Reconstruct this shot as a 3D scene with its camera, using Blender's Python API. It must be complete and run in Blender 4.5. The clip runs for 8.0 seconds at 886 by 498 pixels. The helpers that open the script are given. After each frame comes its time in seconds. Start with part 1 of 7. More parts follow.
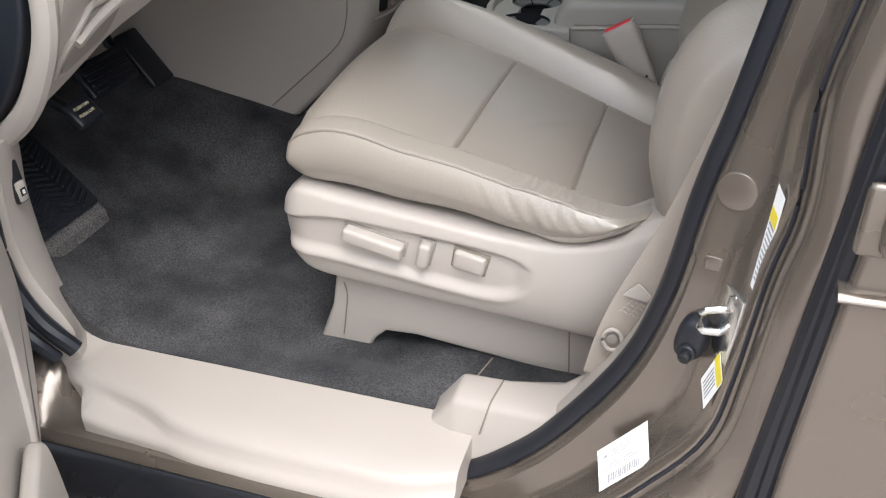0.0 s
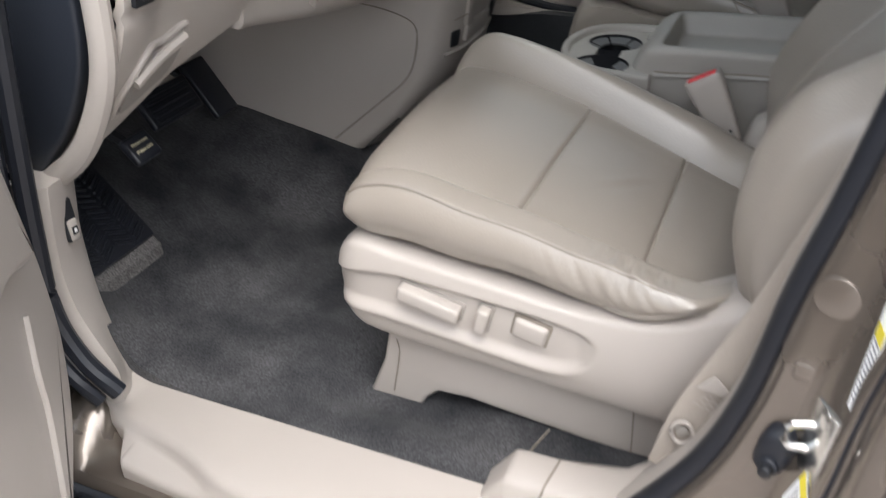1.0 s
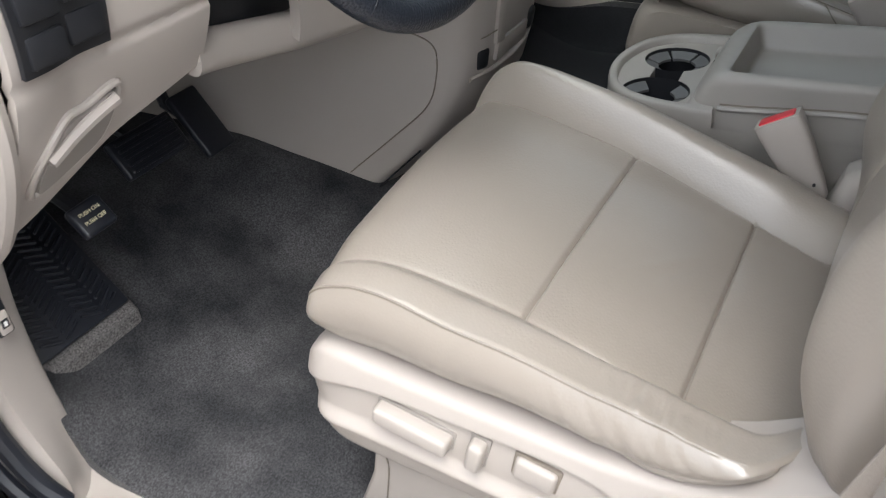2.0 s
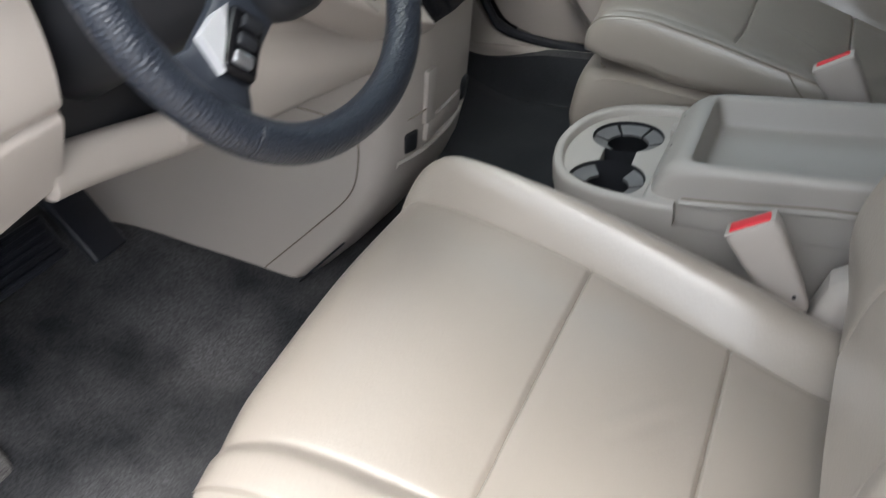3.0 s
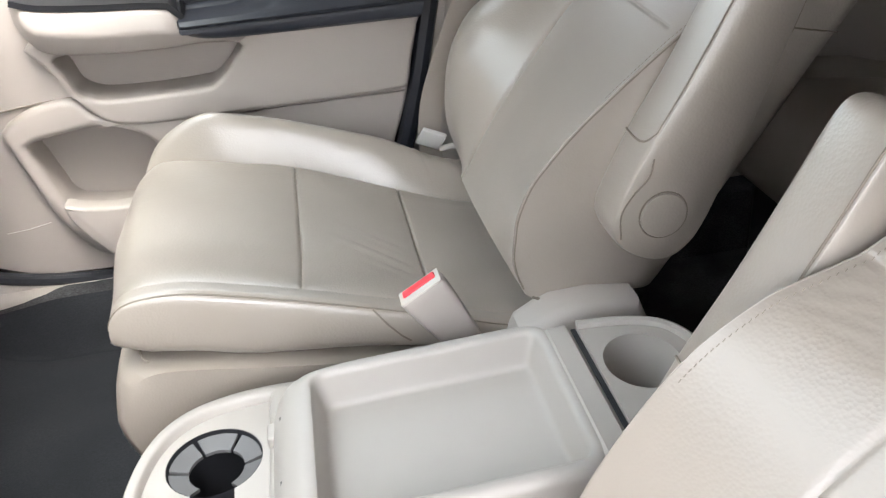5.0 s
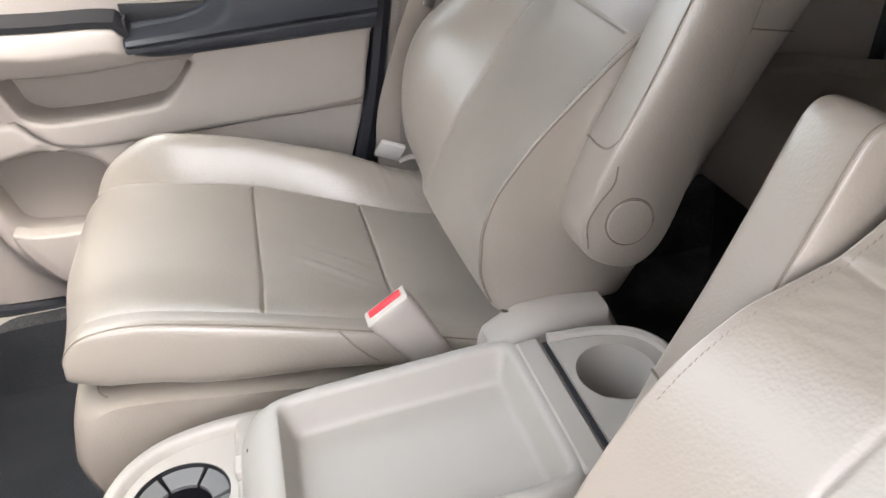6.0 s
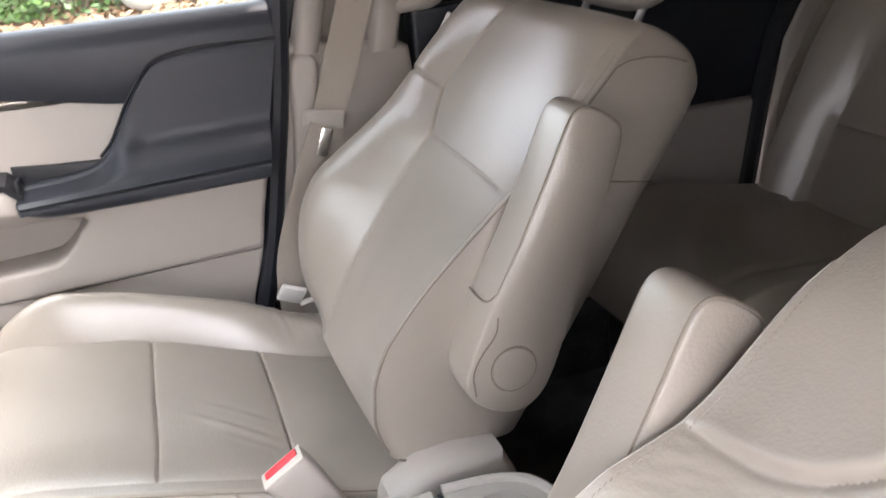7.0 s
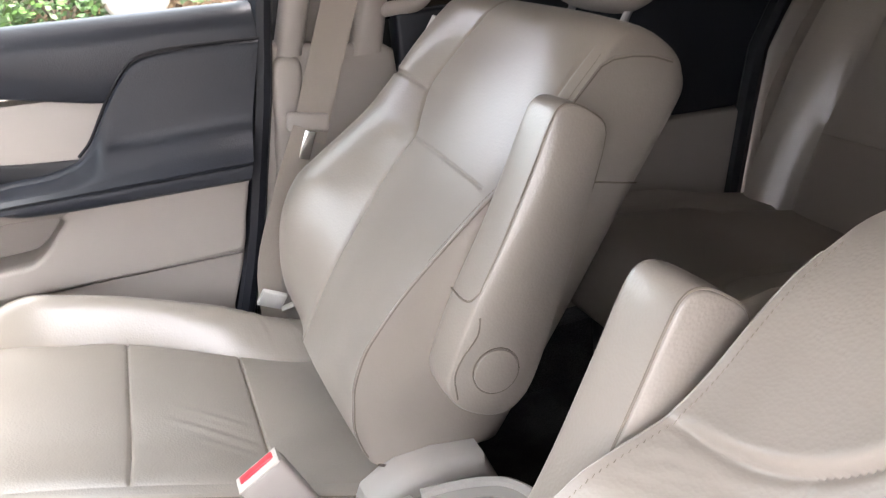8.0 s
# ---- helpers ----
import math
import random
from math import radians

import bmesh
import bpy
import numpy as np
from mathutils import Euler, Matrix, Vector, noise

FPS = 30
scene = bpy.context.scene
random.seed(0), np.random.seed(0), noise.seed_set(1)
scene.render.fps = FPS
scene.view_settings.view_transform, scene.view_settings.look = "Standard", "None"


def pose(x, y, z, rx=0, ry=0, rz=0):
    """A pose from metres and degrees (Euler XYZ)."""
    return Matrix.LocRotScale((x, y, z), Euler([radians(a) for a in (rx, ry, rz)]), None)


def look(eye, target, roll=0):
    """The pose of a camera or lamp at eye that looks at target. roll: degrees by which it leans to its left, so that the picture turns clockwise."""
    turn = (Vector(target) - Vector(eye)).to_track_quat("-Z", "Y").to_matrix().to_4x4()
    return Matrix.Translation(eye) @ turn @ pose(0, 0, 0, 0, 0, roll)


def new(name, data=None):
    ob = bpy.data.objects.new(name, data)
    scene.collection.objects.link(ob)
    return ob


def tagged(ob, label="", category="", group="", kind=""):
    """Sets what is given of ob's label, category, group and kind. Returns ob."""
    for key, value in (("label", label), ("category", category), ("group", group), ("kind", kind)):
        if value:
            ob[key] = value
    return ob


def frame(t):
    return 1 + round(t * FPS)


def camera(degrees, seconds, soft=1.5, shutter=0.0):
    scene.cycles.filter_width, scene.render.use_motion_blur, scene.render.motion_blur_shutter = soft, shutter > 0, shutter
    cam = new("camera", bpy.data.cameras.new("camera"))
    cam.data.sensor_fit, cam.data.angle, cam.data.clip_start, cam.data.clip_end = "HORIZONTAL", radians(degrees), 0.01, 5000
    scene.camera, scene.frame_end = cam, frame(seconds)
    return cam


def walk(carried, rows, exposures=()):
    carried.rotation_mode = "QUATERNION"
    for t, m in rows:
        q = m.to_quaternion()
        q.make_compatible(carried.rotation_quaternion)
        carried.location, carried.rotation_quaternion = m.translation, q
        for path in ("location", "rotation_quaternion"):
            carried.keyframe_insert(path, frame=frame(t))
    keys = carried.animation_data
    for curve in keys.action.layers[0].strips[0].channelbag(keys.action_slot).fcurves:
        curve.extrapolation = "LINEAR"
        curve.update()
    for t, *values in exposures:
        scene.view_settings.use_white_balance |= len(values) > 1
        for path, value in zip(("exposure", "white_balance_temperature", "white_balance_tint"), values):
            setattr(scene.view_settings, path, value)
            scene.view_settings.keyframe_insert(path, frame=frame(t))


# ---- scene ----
cam = camera(55.1, 8.0, soft=1.2, shutter=0.4)
PATH = [
    (0, (0.251, -1.585, 1.271), (-0.291, 0.016, 0.201), -1.5),
    (0.5, (0.238, -1.57, 1.279), (-0.314, 0.026, 0.207), -1.0),
    (1, (0.222, -1.499, 1.293), (-0.459, 0.063, 0.246), -1.0),
    (1.2, (0.233, -1.426, 1.309), (-0.527, 0.09, 0.248), -1.6),
    (2.3, (0.181, -1.155, 1.299), (-0.671, 0.265, 0.178), -4.9),
    (2.5, (0.156, -1.123, 1.304), (-0.651, 0.317, 0.176), -4.5),
    (3, (0.133, -1.012, 1.315), (-0.608, 0.492, 0.224), -4.1),
    (3.1, (0.137, -0.975, 1.331), (-0.593, 0.536, 0.242), -4.2),
    (3.3, (0.161, -0.916, 1.341), (-0.564, 0.646, 0.323), -5.7),
    (3.5, (0.172, -0.875, 1.366), (-0.471, 0.748, 0.389), -5.5),
    (3.8, (0.167, -0.807, 1.375), (-0.261, 0.9, 0.424), -5.8),
    (4, (0.14, -0.769, 1.363), (-0.12, 0.984, 0.435), -6.1),
    (4.1, (0.137, -0.754, 1.374), (-0.061, 1.001, 0.437), -6.5),
    (4.3, (0.102, -0.718, 1.372), (0.057, 1.046, 0.43), -6.3),
    (4.5, (0.094, -0.689, 1.38), (0.143, 1.064, 0.42), -6.6),
    (4.7, (0.08, -0.656, 1.383), (0.216, 1.086, 0.409), -6.2),
    (5.8, (0.059, -0.594, 1.379), (0.365, 1.118, 0.391), -5.8),
    (6, (0.069, -0.595, 1.383), (0.385, 1.119, 0.401), -6.6),
    (6.5, (0.096, -0.597, 1.409), (0.498, 1.14, 0.503), -6.9),
    (7, (0.113, -0.614, 1.442), (0.651, 1.148, 0.664), -7.0),
    (7.5, (0.106, -0.629, 1.448), (0.726, 1.124, 0.711), -7.1),
    (8, (0.118, -0.607, 1.417), (0.695, 1.157, 0.672), -6.1),
]
walk(cam, [(t, look(eye, target, roll)) for t, eye, target, roll in PATH], [(0, 1.5, 6400, 9), (1.2, 1.5, 6400, 9), (2.5, 1.95, 6350, 8), (3.0, 2.2, 6350, 8), (3.5, 2.95, 6750, 12), (4.0, 3.62, 6800, 13), (4.5, 3.75, 6600, 11), (6, 3.72, 6850, 15), (8, 4.08, 6780, 17)])

# ---- light ----
world = bpy.data.worlds.new("world")
scene.world = world
world.use_nodes = True
wn = world.node_tree
sky = wn.nodes.new("ShaderNodeTexSky")
sky.sky_type, sky.sun_disc, sky.sun_elevation, sky.sun_rotation = "NISHITA", False, radians(64.8), radians(141)
sky.air_density, sky.dust_density, sky.ozone_density = 1.0, 4.0, 1.5
veil = wn.nodes.new("ShaderNodeHueSaturation")
veil.inputs["Saturation"].default_value = 0.35
wn.links.new(sky.outputs[0], veil.inputs["Color"])
wn.links.new(veil.outputs[0], wn.nodes["Background"].inputs[0])
wn.nodes["Background"].inputs[1].default_value = 0.15
sun = new("sun", bpy.data.lights.new("sun", "SUN"))
sun.data.energy, sun.data.angle, sun.data.color = 0.65, radians(60), (1.0, 0.975, 0.985)
sun.matrix_world = look((0, 0, 0), (-0.27, 0.33, -0.905))


# ---- materials ----
def material(name, base, rough=0.5, metal=0.0, spot=None, spot_scale=6.0, spot_mix=0.3, grain=0.0, grain_scale=400.0, grain_kind="noise",
             bump=0.0, bump_dist=0.0005, coat=0.0, spec=0.5, sheen=0.0, rough_var=0.0, contrast=(0.3, 0.7), big_bump=0.0, big_scale=9.0):
    m = bpy.data.materials.new(name)
    m.use_nodes = True
    nt = m.node_tree
    p = nt.nodes["Principled BSDF"]
    p.inputs["Roughness"].default_value = rough
    p.inputs["Metallic"].default_value = metal
    p.inputs["Specular IOR Level"].default_value = spec
    p.inputs["Coat Weight"].default_value = coat
    p.inputs["Coat Roughness"].default_value = 0.08
    p.inputs["Sheen Weight"].default_value = sheen
    co = nt.nodes.new("ShaderNodeTexCoord")
    fine = nt.nodes.new("ShaderNodeTexNoise")
    fine.inputs["Scale"].default_value = grain_scale
    fine.inputs["Detail"].default_value = 4
    nt.links.new(co.outputs["Object"], fine.inputs["Vector"])
    broad = nt.nodes.new("ShaderNodeTexNoise")
    broad.inputs["Scale"].default_value = spot_scale
    broad.inputs["Detail"].default_value = 5
    nt.links.new(co.outputs["Object"], broad.inputs["Vector"])
    ramp = nt.nodes.new("ShaderNodeMapRange")
    ramp.inputs["From Min"].default_value, ramp.inputs["From Max"].default_value = 0.35, 0.7
    nt.links.new(broad.outputs["Fac"], ramp.inputs["Value"])
    mix = nt.nodes.new("ShaderNodeMix")
    mix.data_type = "RGBA"
    mix.inputs["A"].default_value = (*base, 1)
    mix.inputs["B"].default_value = (*(spot or tuple(0.85 * c for c in base)), 1)
    scale = nt.nodes.new("ShaderNodeMath")
    scale.operation = "MULTIPLY"
    scale.inputs[1].default_value = spot_mix
    nt.links.new(ramp.outputs[0], scale.inputs[0])
    nt.links.new(scale.outputs[0], mix.inputs["Factor"])
    last = mix.outputs["Result"]
    if grain > 0:
        g = nt.nodes.new("ShaderNodeMix")
        g.data_type, g.blend_type = "RGBA", "MULTIPLY"
        g.inputs["Factor"].default_value = grain
        fr = nt.nodes.new("ShaderNodeMapRange")
        fr.inputs["From Min"].default_value, fr.inputs["From Max"].default_value = contrast
        fr.inputs["To Min"].default_value, fr.inputs["To Max"].default_value = 0.3, 1.5
        nt.links.new(fine.outputs["Fac"], fr.inputs["Value"])
        nt.links.new(last, g.inputs["A"])
        nt.links.new(fr.outputs[0], g.inputs["B"])
        last = g.outputs["Result"]
    nt.links.new(last, p.inputs["Base Color"])
    if rough_var > 0:
        rv = nt.nodes.new("ShaderNodeMapRange")
        rv.inputs["To Min"].default_value, rv.inputs["To Max"].default_value = rough - rough_var, rough + rough_var
        nt.links.new(broad.outputs["Fac"], rv.inputs["Value"])
        nt.links.new(rv.outputs[0], p.inputs["Roughness"])
    normal = None
    if bump > 0:
        b = nt.nodes.new("ShaderNodeBump")
        b.inputs["Strength"].default_value, b.inputs["Distance"].default_value = bump, bump_dist
        source = fine
        if grain_kind == "voronoi":
            source = nt.nodes.new("ShaderNodeTexVoronoi")
            source.inputs["Scale"].default_value = grain_scale
            nt.links.new(co.outputs["Object"], source.inputs["Vector"])
        nt.links.new(source.outputs[0], b.inputs["Height"])
        normal = b
    if big_bump > 0:
        c = nt.nodes.new("ShaderNodeBump")
        c.inputs["Strength"].default_value, c.inputs["Distance"].default_value = big_bump, 0.004
        wide = nt.nodes.new("ShaderNodeTexNoise")
        wide.inputs["Scale"].default_value, wide.inputs["Detail"].default_value = big_scale, 3
        nt.links.new(co.outputs["Object"], wide.inputs["Vector"])
        nt.links.new(wide.outputs["Fac"], c.inputs["Height"])
        if normal:
            nt.links.new(normal.outputs[0], c.inputs["Normal"])
        normal = c
    if normal:
        nt.links.new(normal.outputs[0], p.inputs["Normal"])
    return m


LEATHER = material("leather", (0.330, 0.292, 0.250), 0.285, spot=(0.296, 0.261, 0.222), spot_mix=0.6, grain_scale=330, grain_kind="voronoi", bump=0.34, bump_dist=0.0005, big_bump=0.25, spec=0.85)
LEATHER.node_tree.nodes["Principled BSDF"].inputs["IOR"].default_value = 1.56
PLASTIC = material("beige_plastic", (0.425, 0.386, 0.350), 0.38, spot=(0.395, 0.358, 0.322), spot_mix=0.5, grain_scale=900, bump=0.2, bump_dist=0.0003, rough_var=0.06)
# darker copy of the beige, shade painted in, for recessed and covered parts
PLASTIC_DARK = material("shaded_beige_plastic", (0.29, 0.265, 0.24), 0.5, grain_scale=900, bump=0.2, bump_dist=0.0003, rough_var=0.05)
GREY_PLASTIC = material("grey_beige_plastic", (0.385, 0.359, 0.326), 0.40, spot=(0.355, 0.331, 0.300), spot_mix=0.5, grain_scale=900, bump=0.2, bump_dist=0.0003, rough_var=0.05)
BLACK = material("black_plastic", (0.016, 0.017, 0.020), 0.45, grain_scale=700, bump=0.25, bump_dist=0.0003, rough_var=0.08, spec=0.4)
BLACK_SOFT = material("black_soft_trim", (0.021, 0.025, 0.034), 0.42, grain_scale=380, grain_kind="voronoi", bump=0.35, bump_dist=0.0005, rough_var=0.06)
RIM_LEATHER = material("rim_leather", (0.018, 0.022, 0.031), 0.32, grain_scale=340, grain_kind="voronoi", bump=0.8, bump_dist=0.001, rough_var=0.05)
GLOSS_BLACK = material("gloss_black", (0.006, 0.006, 0.007), 0.10, rough_var=0.03, spec=0.3)
RUBBER = material("black_rubber", (0.014, 0.016, 0.022), 0.42, grain_scale=300, bump=0.15, rough_var=0.1)
CARPET = material("charcoal_carpet", (0.020, 0.021, 0.024), 0.95, spot=(0.086, 0.085, 0.088), spot_scale=8.5, spot_mix=0.95, grain=0.65, grain_scale=380, contrast=(0.36, 0.66), bump=0.35, bump_dist=0.001, spec=0.1, sheen=0.15)
# near-black tone that paints in the shade of the passenger footwell
FOOTWELL_DARK = material("footwell_shade_tone", (0.009, 0.0105, 0.0135), 0.8, spot=(0.019, 0.021, 0.025), spot_scale=7.0, spot_mix=0.8, grain=0.6, grain_scale=420, bump=0.4, bump_dist=0.001, spec=0.3)
WORN_CARPET = material("worn_carpet", (0.13, 0.123, 0.12), 0.95, spot=(0.20, 0.19, 0.185), spot_scale=9.0, spot_mix=0.8, grain=0.85, grain_scale=430, contrast=(0.33, 0.69), bump=0.35, bump_dist=0.001, spec=0.1)
PAINT = material("bronze_paint", (0.205, 0.174, 0.145), 0.27, metal=0.65, coat=0.9, grain_scale=2500, bump=0.03, rough_var=0.03)
CHROME = material("bright_metal", (0.82, 0.82, 0.80), 0.22, metal=1.0, rough_var=0.08)
RED = material("red_plastic", (0.75, 0.035, 0.05), 0.35)
WHITE = material("white_label", (0.80, 0.80, 0.79), 0.5, spot_mix=0.15)
YELLOW = material("yellow_print", (0.70, 0.58, 0.05), 0.5)
INK = material("grey_print", (0.30, 0.30, 0.31), 0.6)
CREAM = material("cream_print", (0.78, 0.72, 0.48), 0.6)
GREY_FLAP = material("grey_rubber", (0.125, 0.125, 0.125), 0.5, grain_scale=400, bump=0.2)
WEBBING = material("belt_webbing", (0.40, 0.352, 0.302), 0.7, grain=0.2, grain_scale=1500, bump=0.4, bump_dist=0.0005, sheen=0.2)
THREAD = material("seam_thread", (0.22, 0.19, 0.155), 0.7, grain_scale=600, bump=0.3)
SATIN = material("satin_metal", (0.55, 0.56, 0.58), 0.3, metal=0.9, rough_var=0.05)
SILVER = material("silver_trim", (0.66, 0.67, 0.69), 0.28, metal=0.35, rough_var=0.04)
CLOTH = material("headliner_cloth", (0.47, 0.45, 0.415), 0.9, grain=0.3, grain_scale=700, bump=0.3, spec=0.2)
ASPHALT = material("driveway", (0.43, 0.395, 0.375), 0.9, spot=(0.35, 0.32, 0.30), spot_scale=3, spot_mix=0.7, grain=0.6, grain_scale=120, bump=0.5, bump_dist=0.002)
MULCH = material("leaf_litter", (0.085, 0.053, 0.036), 0.95, spot=(0.14, 0.088, 0.058), spot_scale=18, spot_mix=0.9, grain=0.7, grain_scale=60, bump=0.8, bump_dist=0.01)
DRY_LEAF = material("dry_leaf", (0.17, 0.092, 0.052), 0.8, spot=(0.26, 0.17, 0.105), spot_scale=5, spot_mix=0.9)
LEAF = material("shrub_leaf", (0.036, 0.085, 0.018), 0.45, spot=(0.085, 0.150, 0.032), spot_scale=3, spot_mix=0.9)
BARK = material("bark", (0.14, 0.11, 0.085), 0.9, grain=0.5, grain_scale=40, bump=0.8, bump_dist=0.01)
GLOSS_CLAD = material("black_cladding", (0.012, 0.013, 0.016), 0.25, grain_scale=200, bump=0.05, rough_var=0.1)
PALE_PL = material("cream_plastic", (0.53, 0.49, 0.44), 0.4, spot=(0.44, 0.40, 0.36), spot_scale=40)
WHITE_PL = material("pale_plastic", (0.72, 0.70, 0.66), 0.4)


def pane_glass(name, tint, gloss):
    """A thin pane: tinted see-through with a little sharp gloss that grows at grazing angles."""
    m = bpy.data.materials.new(name)
    m.use_nodes = True
    nt = m.node_tree
    nt.nodes.remove(nt.nodes["Principled BSDF"])
    clear, shine, mix, fres = (nt.nodes.new(k) for k in ("ShaderNodeBsdfTransparent", "ShaderNodeBsdfGlossy", "ShaderNodeMixShader", "ShaderNodeFresnel"))
    clear.inputs["Color"].default_value = (*tint, 1)
    shine.inputs["Roughness"].default_value = gloss
    fres.inputs["IOR"].default_value = 1.45
    nt.links.new(fres.outputs[0], mix.inputs[0])
    nt.links.new(clear.outputs[0], mix.inputs[1])
    nt.links.new(shine.outputs[0], mix.inputs[2])
    nt.links.new(mix.outputs[0], nt.nodes["Material Output"].inputs["Surface"])
    return m


TINT = pane_glass("tinted_glass", (0.06, 0.063, 0.06), 0.02)
GLASS = pane_glass("window_glass", (0.86, 0.90, 0.88), 0.01)


# ---- mesh helpers ----
def thing(name, label, category, group="", kind="", at=(0, 0, 0)):
    ob = new(name)
    ob.empty_display_size = 0.1
    ob.location = at
    return tagged(ob, label, category, group, kind)


def part(name, bm, mat, parent=None, label="", sharp=35.0):
    if isinstance(mat, (tuple, list)):
        mats = mat
    else:
        mats = (mat,)
    bmesh.ops.recalc_face_normals(bm, faces=bm.faces[:])
    me = bpy.data.meshes.new(name)
    bm.to_mesh(me)
    bm.free()
    me.polygons.foreach_set("use_smooth", [True] * len(me.polygons))
    me.set_sharp_from_angle(angle=radians(sharp))
    for m in mats:
        me.materials.append(m)
    ob = new(name, me)
    if parent is not None:
        ob.parent = parent
        ob.matrix_parent_inverse = Matrix.Translation(-parent.location) if parent.type == "EMPTY" else Matrix()
    if label:
        ob["label"] = label
    return ob


def lone(name, bm, mat, label, category, kind="", group="", sharp=35.0):
    return tagged(part(name, bm, mat, None, "", sharp), label, category, group, kind)


def smooth(a, b, x):
    t = min(1.0, max(0.0, (x - a) / (b - a)))
    return t * t * (3 - 2 * t)


def curve_at(keys, x):
    """Smooth line through keys (x, value)."""
    if x <= keys[0][0]:
        return keys[0][1]
    for n in range(len(keys) - 1):
        (a, va), (b, vb) = keys[n], keys[n + 1]
        if x <= b:
            h = b - a
            sa = (vb - keys[n - 1][1]) / (b - keys[n - 1][0]) if n else (vb - va) / h
            sb = (keys[n + 2][1] - va) / (keys[n + 2][0] - a) if n + 2 < len(keys) else (vb - va) / h
            t = (x - a) / h
            return (2 * t**3 - 3 * t**2 + 1) * va + (t**3 - 2 * t**2 + t) * h * sa + (-2 * t**3 + 3 * t**2) * vb + (t**3 - t**2) * h * sb
    return keys[-1][1]


def loft(rings, closed=True, caps=True, bm=None):
    bm = bm or bmesh.new()
    rows = [[bm.verts.new(p) for p in ring] for ring in rings]
    count = len(rings[0])
    for a, b in zip(rows, rows[1:]):
        for n in range(count if closed else count - 1):
            m = (n + 1) % count
            bm.faces.new((a[n], a[m], b[m], b[n]))
    if caps and closed:
        bm.faces.new(rows[0])
        bm.faces.new(rows[-1][::-1])
    return bm


def box(sx, sy, sz, r=0.0, seg=2, m=None, bm=None):
    bm = bm or bmesh.new()
    made = bmesh.ops.create_cube(bm, size=1.0, matrix=(m or Matrix()) @ Matrix.Diagonal((sx, sy, sz, 1)))
    if r > 0:
        edges = list({e for v in made["verts"] for e in v.link_edges})
        bmesh.ops.bevel(bm, geom=edges, offset=r, segments=seg, profile=0.5, affect="EDGES")
    return bm


def spline(points, n=8, closed=False):
    """Catmull-Rom through points."""
    pts = [Vector(p) for p in points]
    out = []
    count = len(pts) if closed else len(pts) - 1
    for k in range(count):
        p1, p2 = pts[k], pts[(k + 1) % len(pts)]
        p0 = pts[k - 1] if closed or k else p1 * 2 - p2
        p3 = pts[(k + 2) % len(pts)] if closed or k + 2 < len(pts) else p2 * 2 - p1
        for j in range(n):
            t = j / n
            out.append(0.5 * (2 * p1 + (p2 - p0) * t + (2 * p0 - 5 * p1 + 4 * p2 - p3) * t * t + (3 * p1 - p0 - 3 * p2 + p3) * t**3))
    if not closed:
        out.append(pts[-1])
    return out


def tube(points, r, sides=8, closed=False, bm=None, flat=1.0, up=(0, 0, 1)):
    pts = [Vector(p) for p in points]
    rings = []
    for n, p in enumerate(pts):
        a = pts[n - 1] if n or closed else p
        b = pts[(n + 1) % len(pts)] if n + 1 < len(pts) or closed else p
        d = (b - a).normalized()
        s = d.cross(Vector(up))
        s = s.normalized() if s.length > 1e-4 else d.orthogonal().normalized()
        w = s.cross(d)
        rr = r(n / max(1, len(pts) - 1)) if callable(r) else r
        rings.append([p + rr * (math.cos(q) * s + flat * math.sin(q) * w) for q in (2 * math.pi * k / sides for k in range(sides))])
    if closed:
        rings.append(rings[0])
        bm = loft(rings, True, False, bm)
        bmesh.ops.remove_doubles(bm, verts=bm.verts[:], dist=1e-6)
        return bm
    return loft(rings, True, True, bm)


def prism(outline, y0, y1, r=0.004, seg=3, axis="y"):
    """An outline of (x, z) pushed from y0 to y1, its edges rounded."""
    bm = bmesh.new()
    order = {"y": lambda a, b, d: (a, d, b), "x": lambda a, b, d: (d, a, b), "z": lambda a, b, d: (a, b, d)}[axis]
    front = [bm.verts.new(order(a, b, y0)) for a, b in outline]
    back = [bm.verts.new(order(a, b, y1)) for a, b in outline]
    bm.faces.new(front)
    bm.faces.new(back[::-1])
    for n in range(len(outline)):
        m = (n + 1) % len(outline)
        bm.faces.new((front[n], back[n], back[m], front[m]))
    bmesh.ops.recalc_face_normals(bm, faces=bm.faces[:])
    if r > 0:
        rim = [e for e in bm.edges if (e.verts[0] in front) == (e.verts[1] in front)]
        bmesh.ops.bevel(bm, geom=rim, offset=r, segments=seg, profile=0.5, affect="EDGES")
    return bm


def sheet(f, us, vs, thick=0.004):
    """A grid of points f(u, v), given thickness downwards along its normals."""
    bm = bmesh.new()
    rows = [[bm.verts.new(f(u, v)) for v in vs] for u in us]
    for a, b in zip(rows, rows[1:]):
        for n in range(len(vs) - 1):
            bm.faces.new((a[n], a[n + 1], b[n + 1], b[n]))
    if thick:
        bm.normal_update()
        bmesh.ops.solidify(bm, geom=bm.faces[:], thickness=thick)
    return bm


def disc(center, normal, r, h, seg=32, bevel=0.0, bm=None):
    bm = bm or bmesh.new()
    m = Matrix.Translation(center) @ Vector(normal).to_track_quat("Z", "Y").to_matrix().to_4x4()
    made = bmesh.ops.create_cone(bm, cap_ends=True, segments=seg, radius1=r, radius2=r, depth=h, matrix=m)
    if bevel:
        edges = list({e for v in made["verts"] for e in v.link_edges if len(e.link_faces) == 2 and max(len(f.verts) for f in e.link_faces) > 4})
        bmesh.ops.bevel(bm, geom=edges, offset=bevel, segments=3, profile=0.5, affect="EDGES")
    return bm


def steps(a, b, n):
    return [a + (b - a) * k / n for k in range(n + 1)]


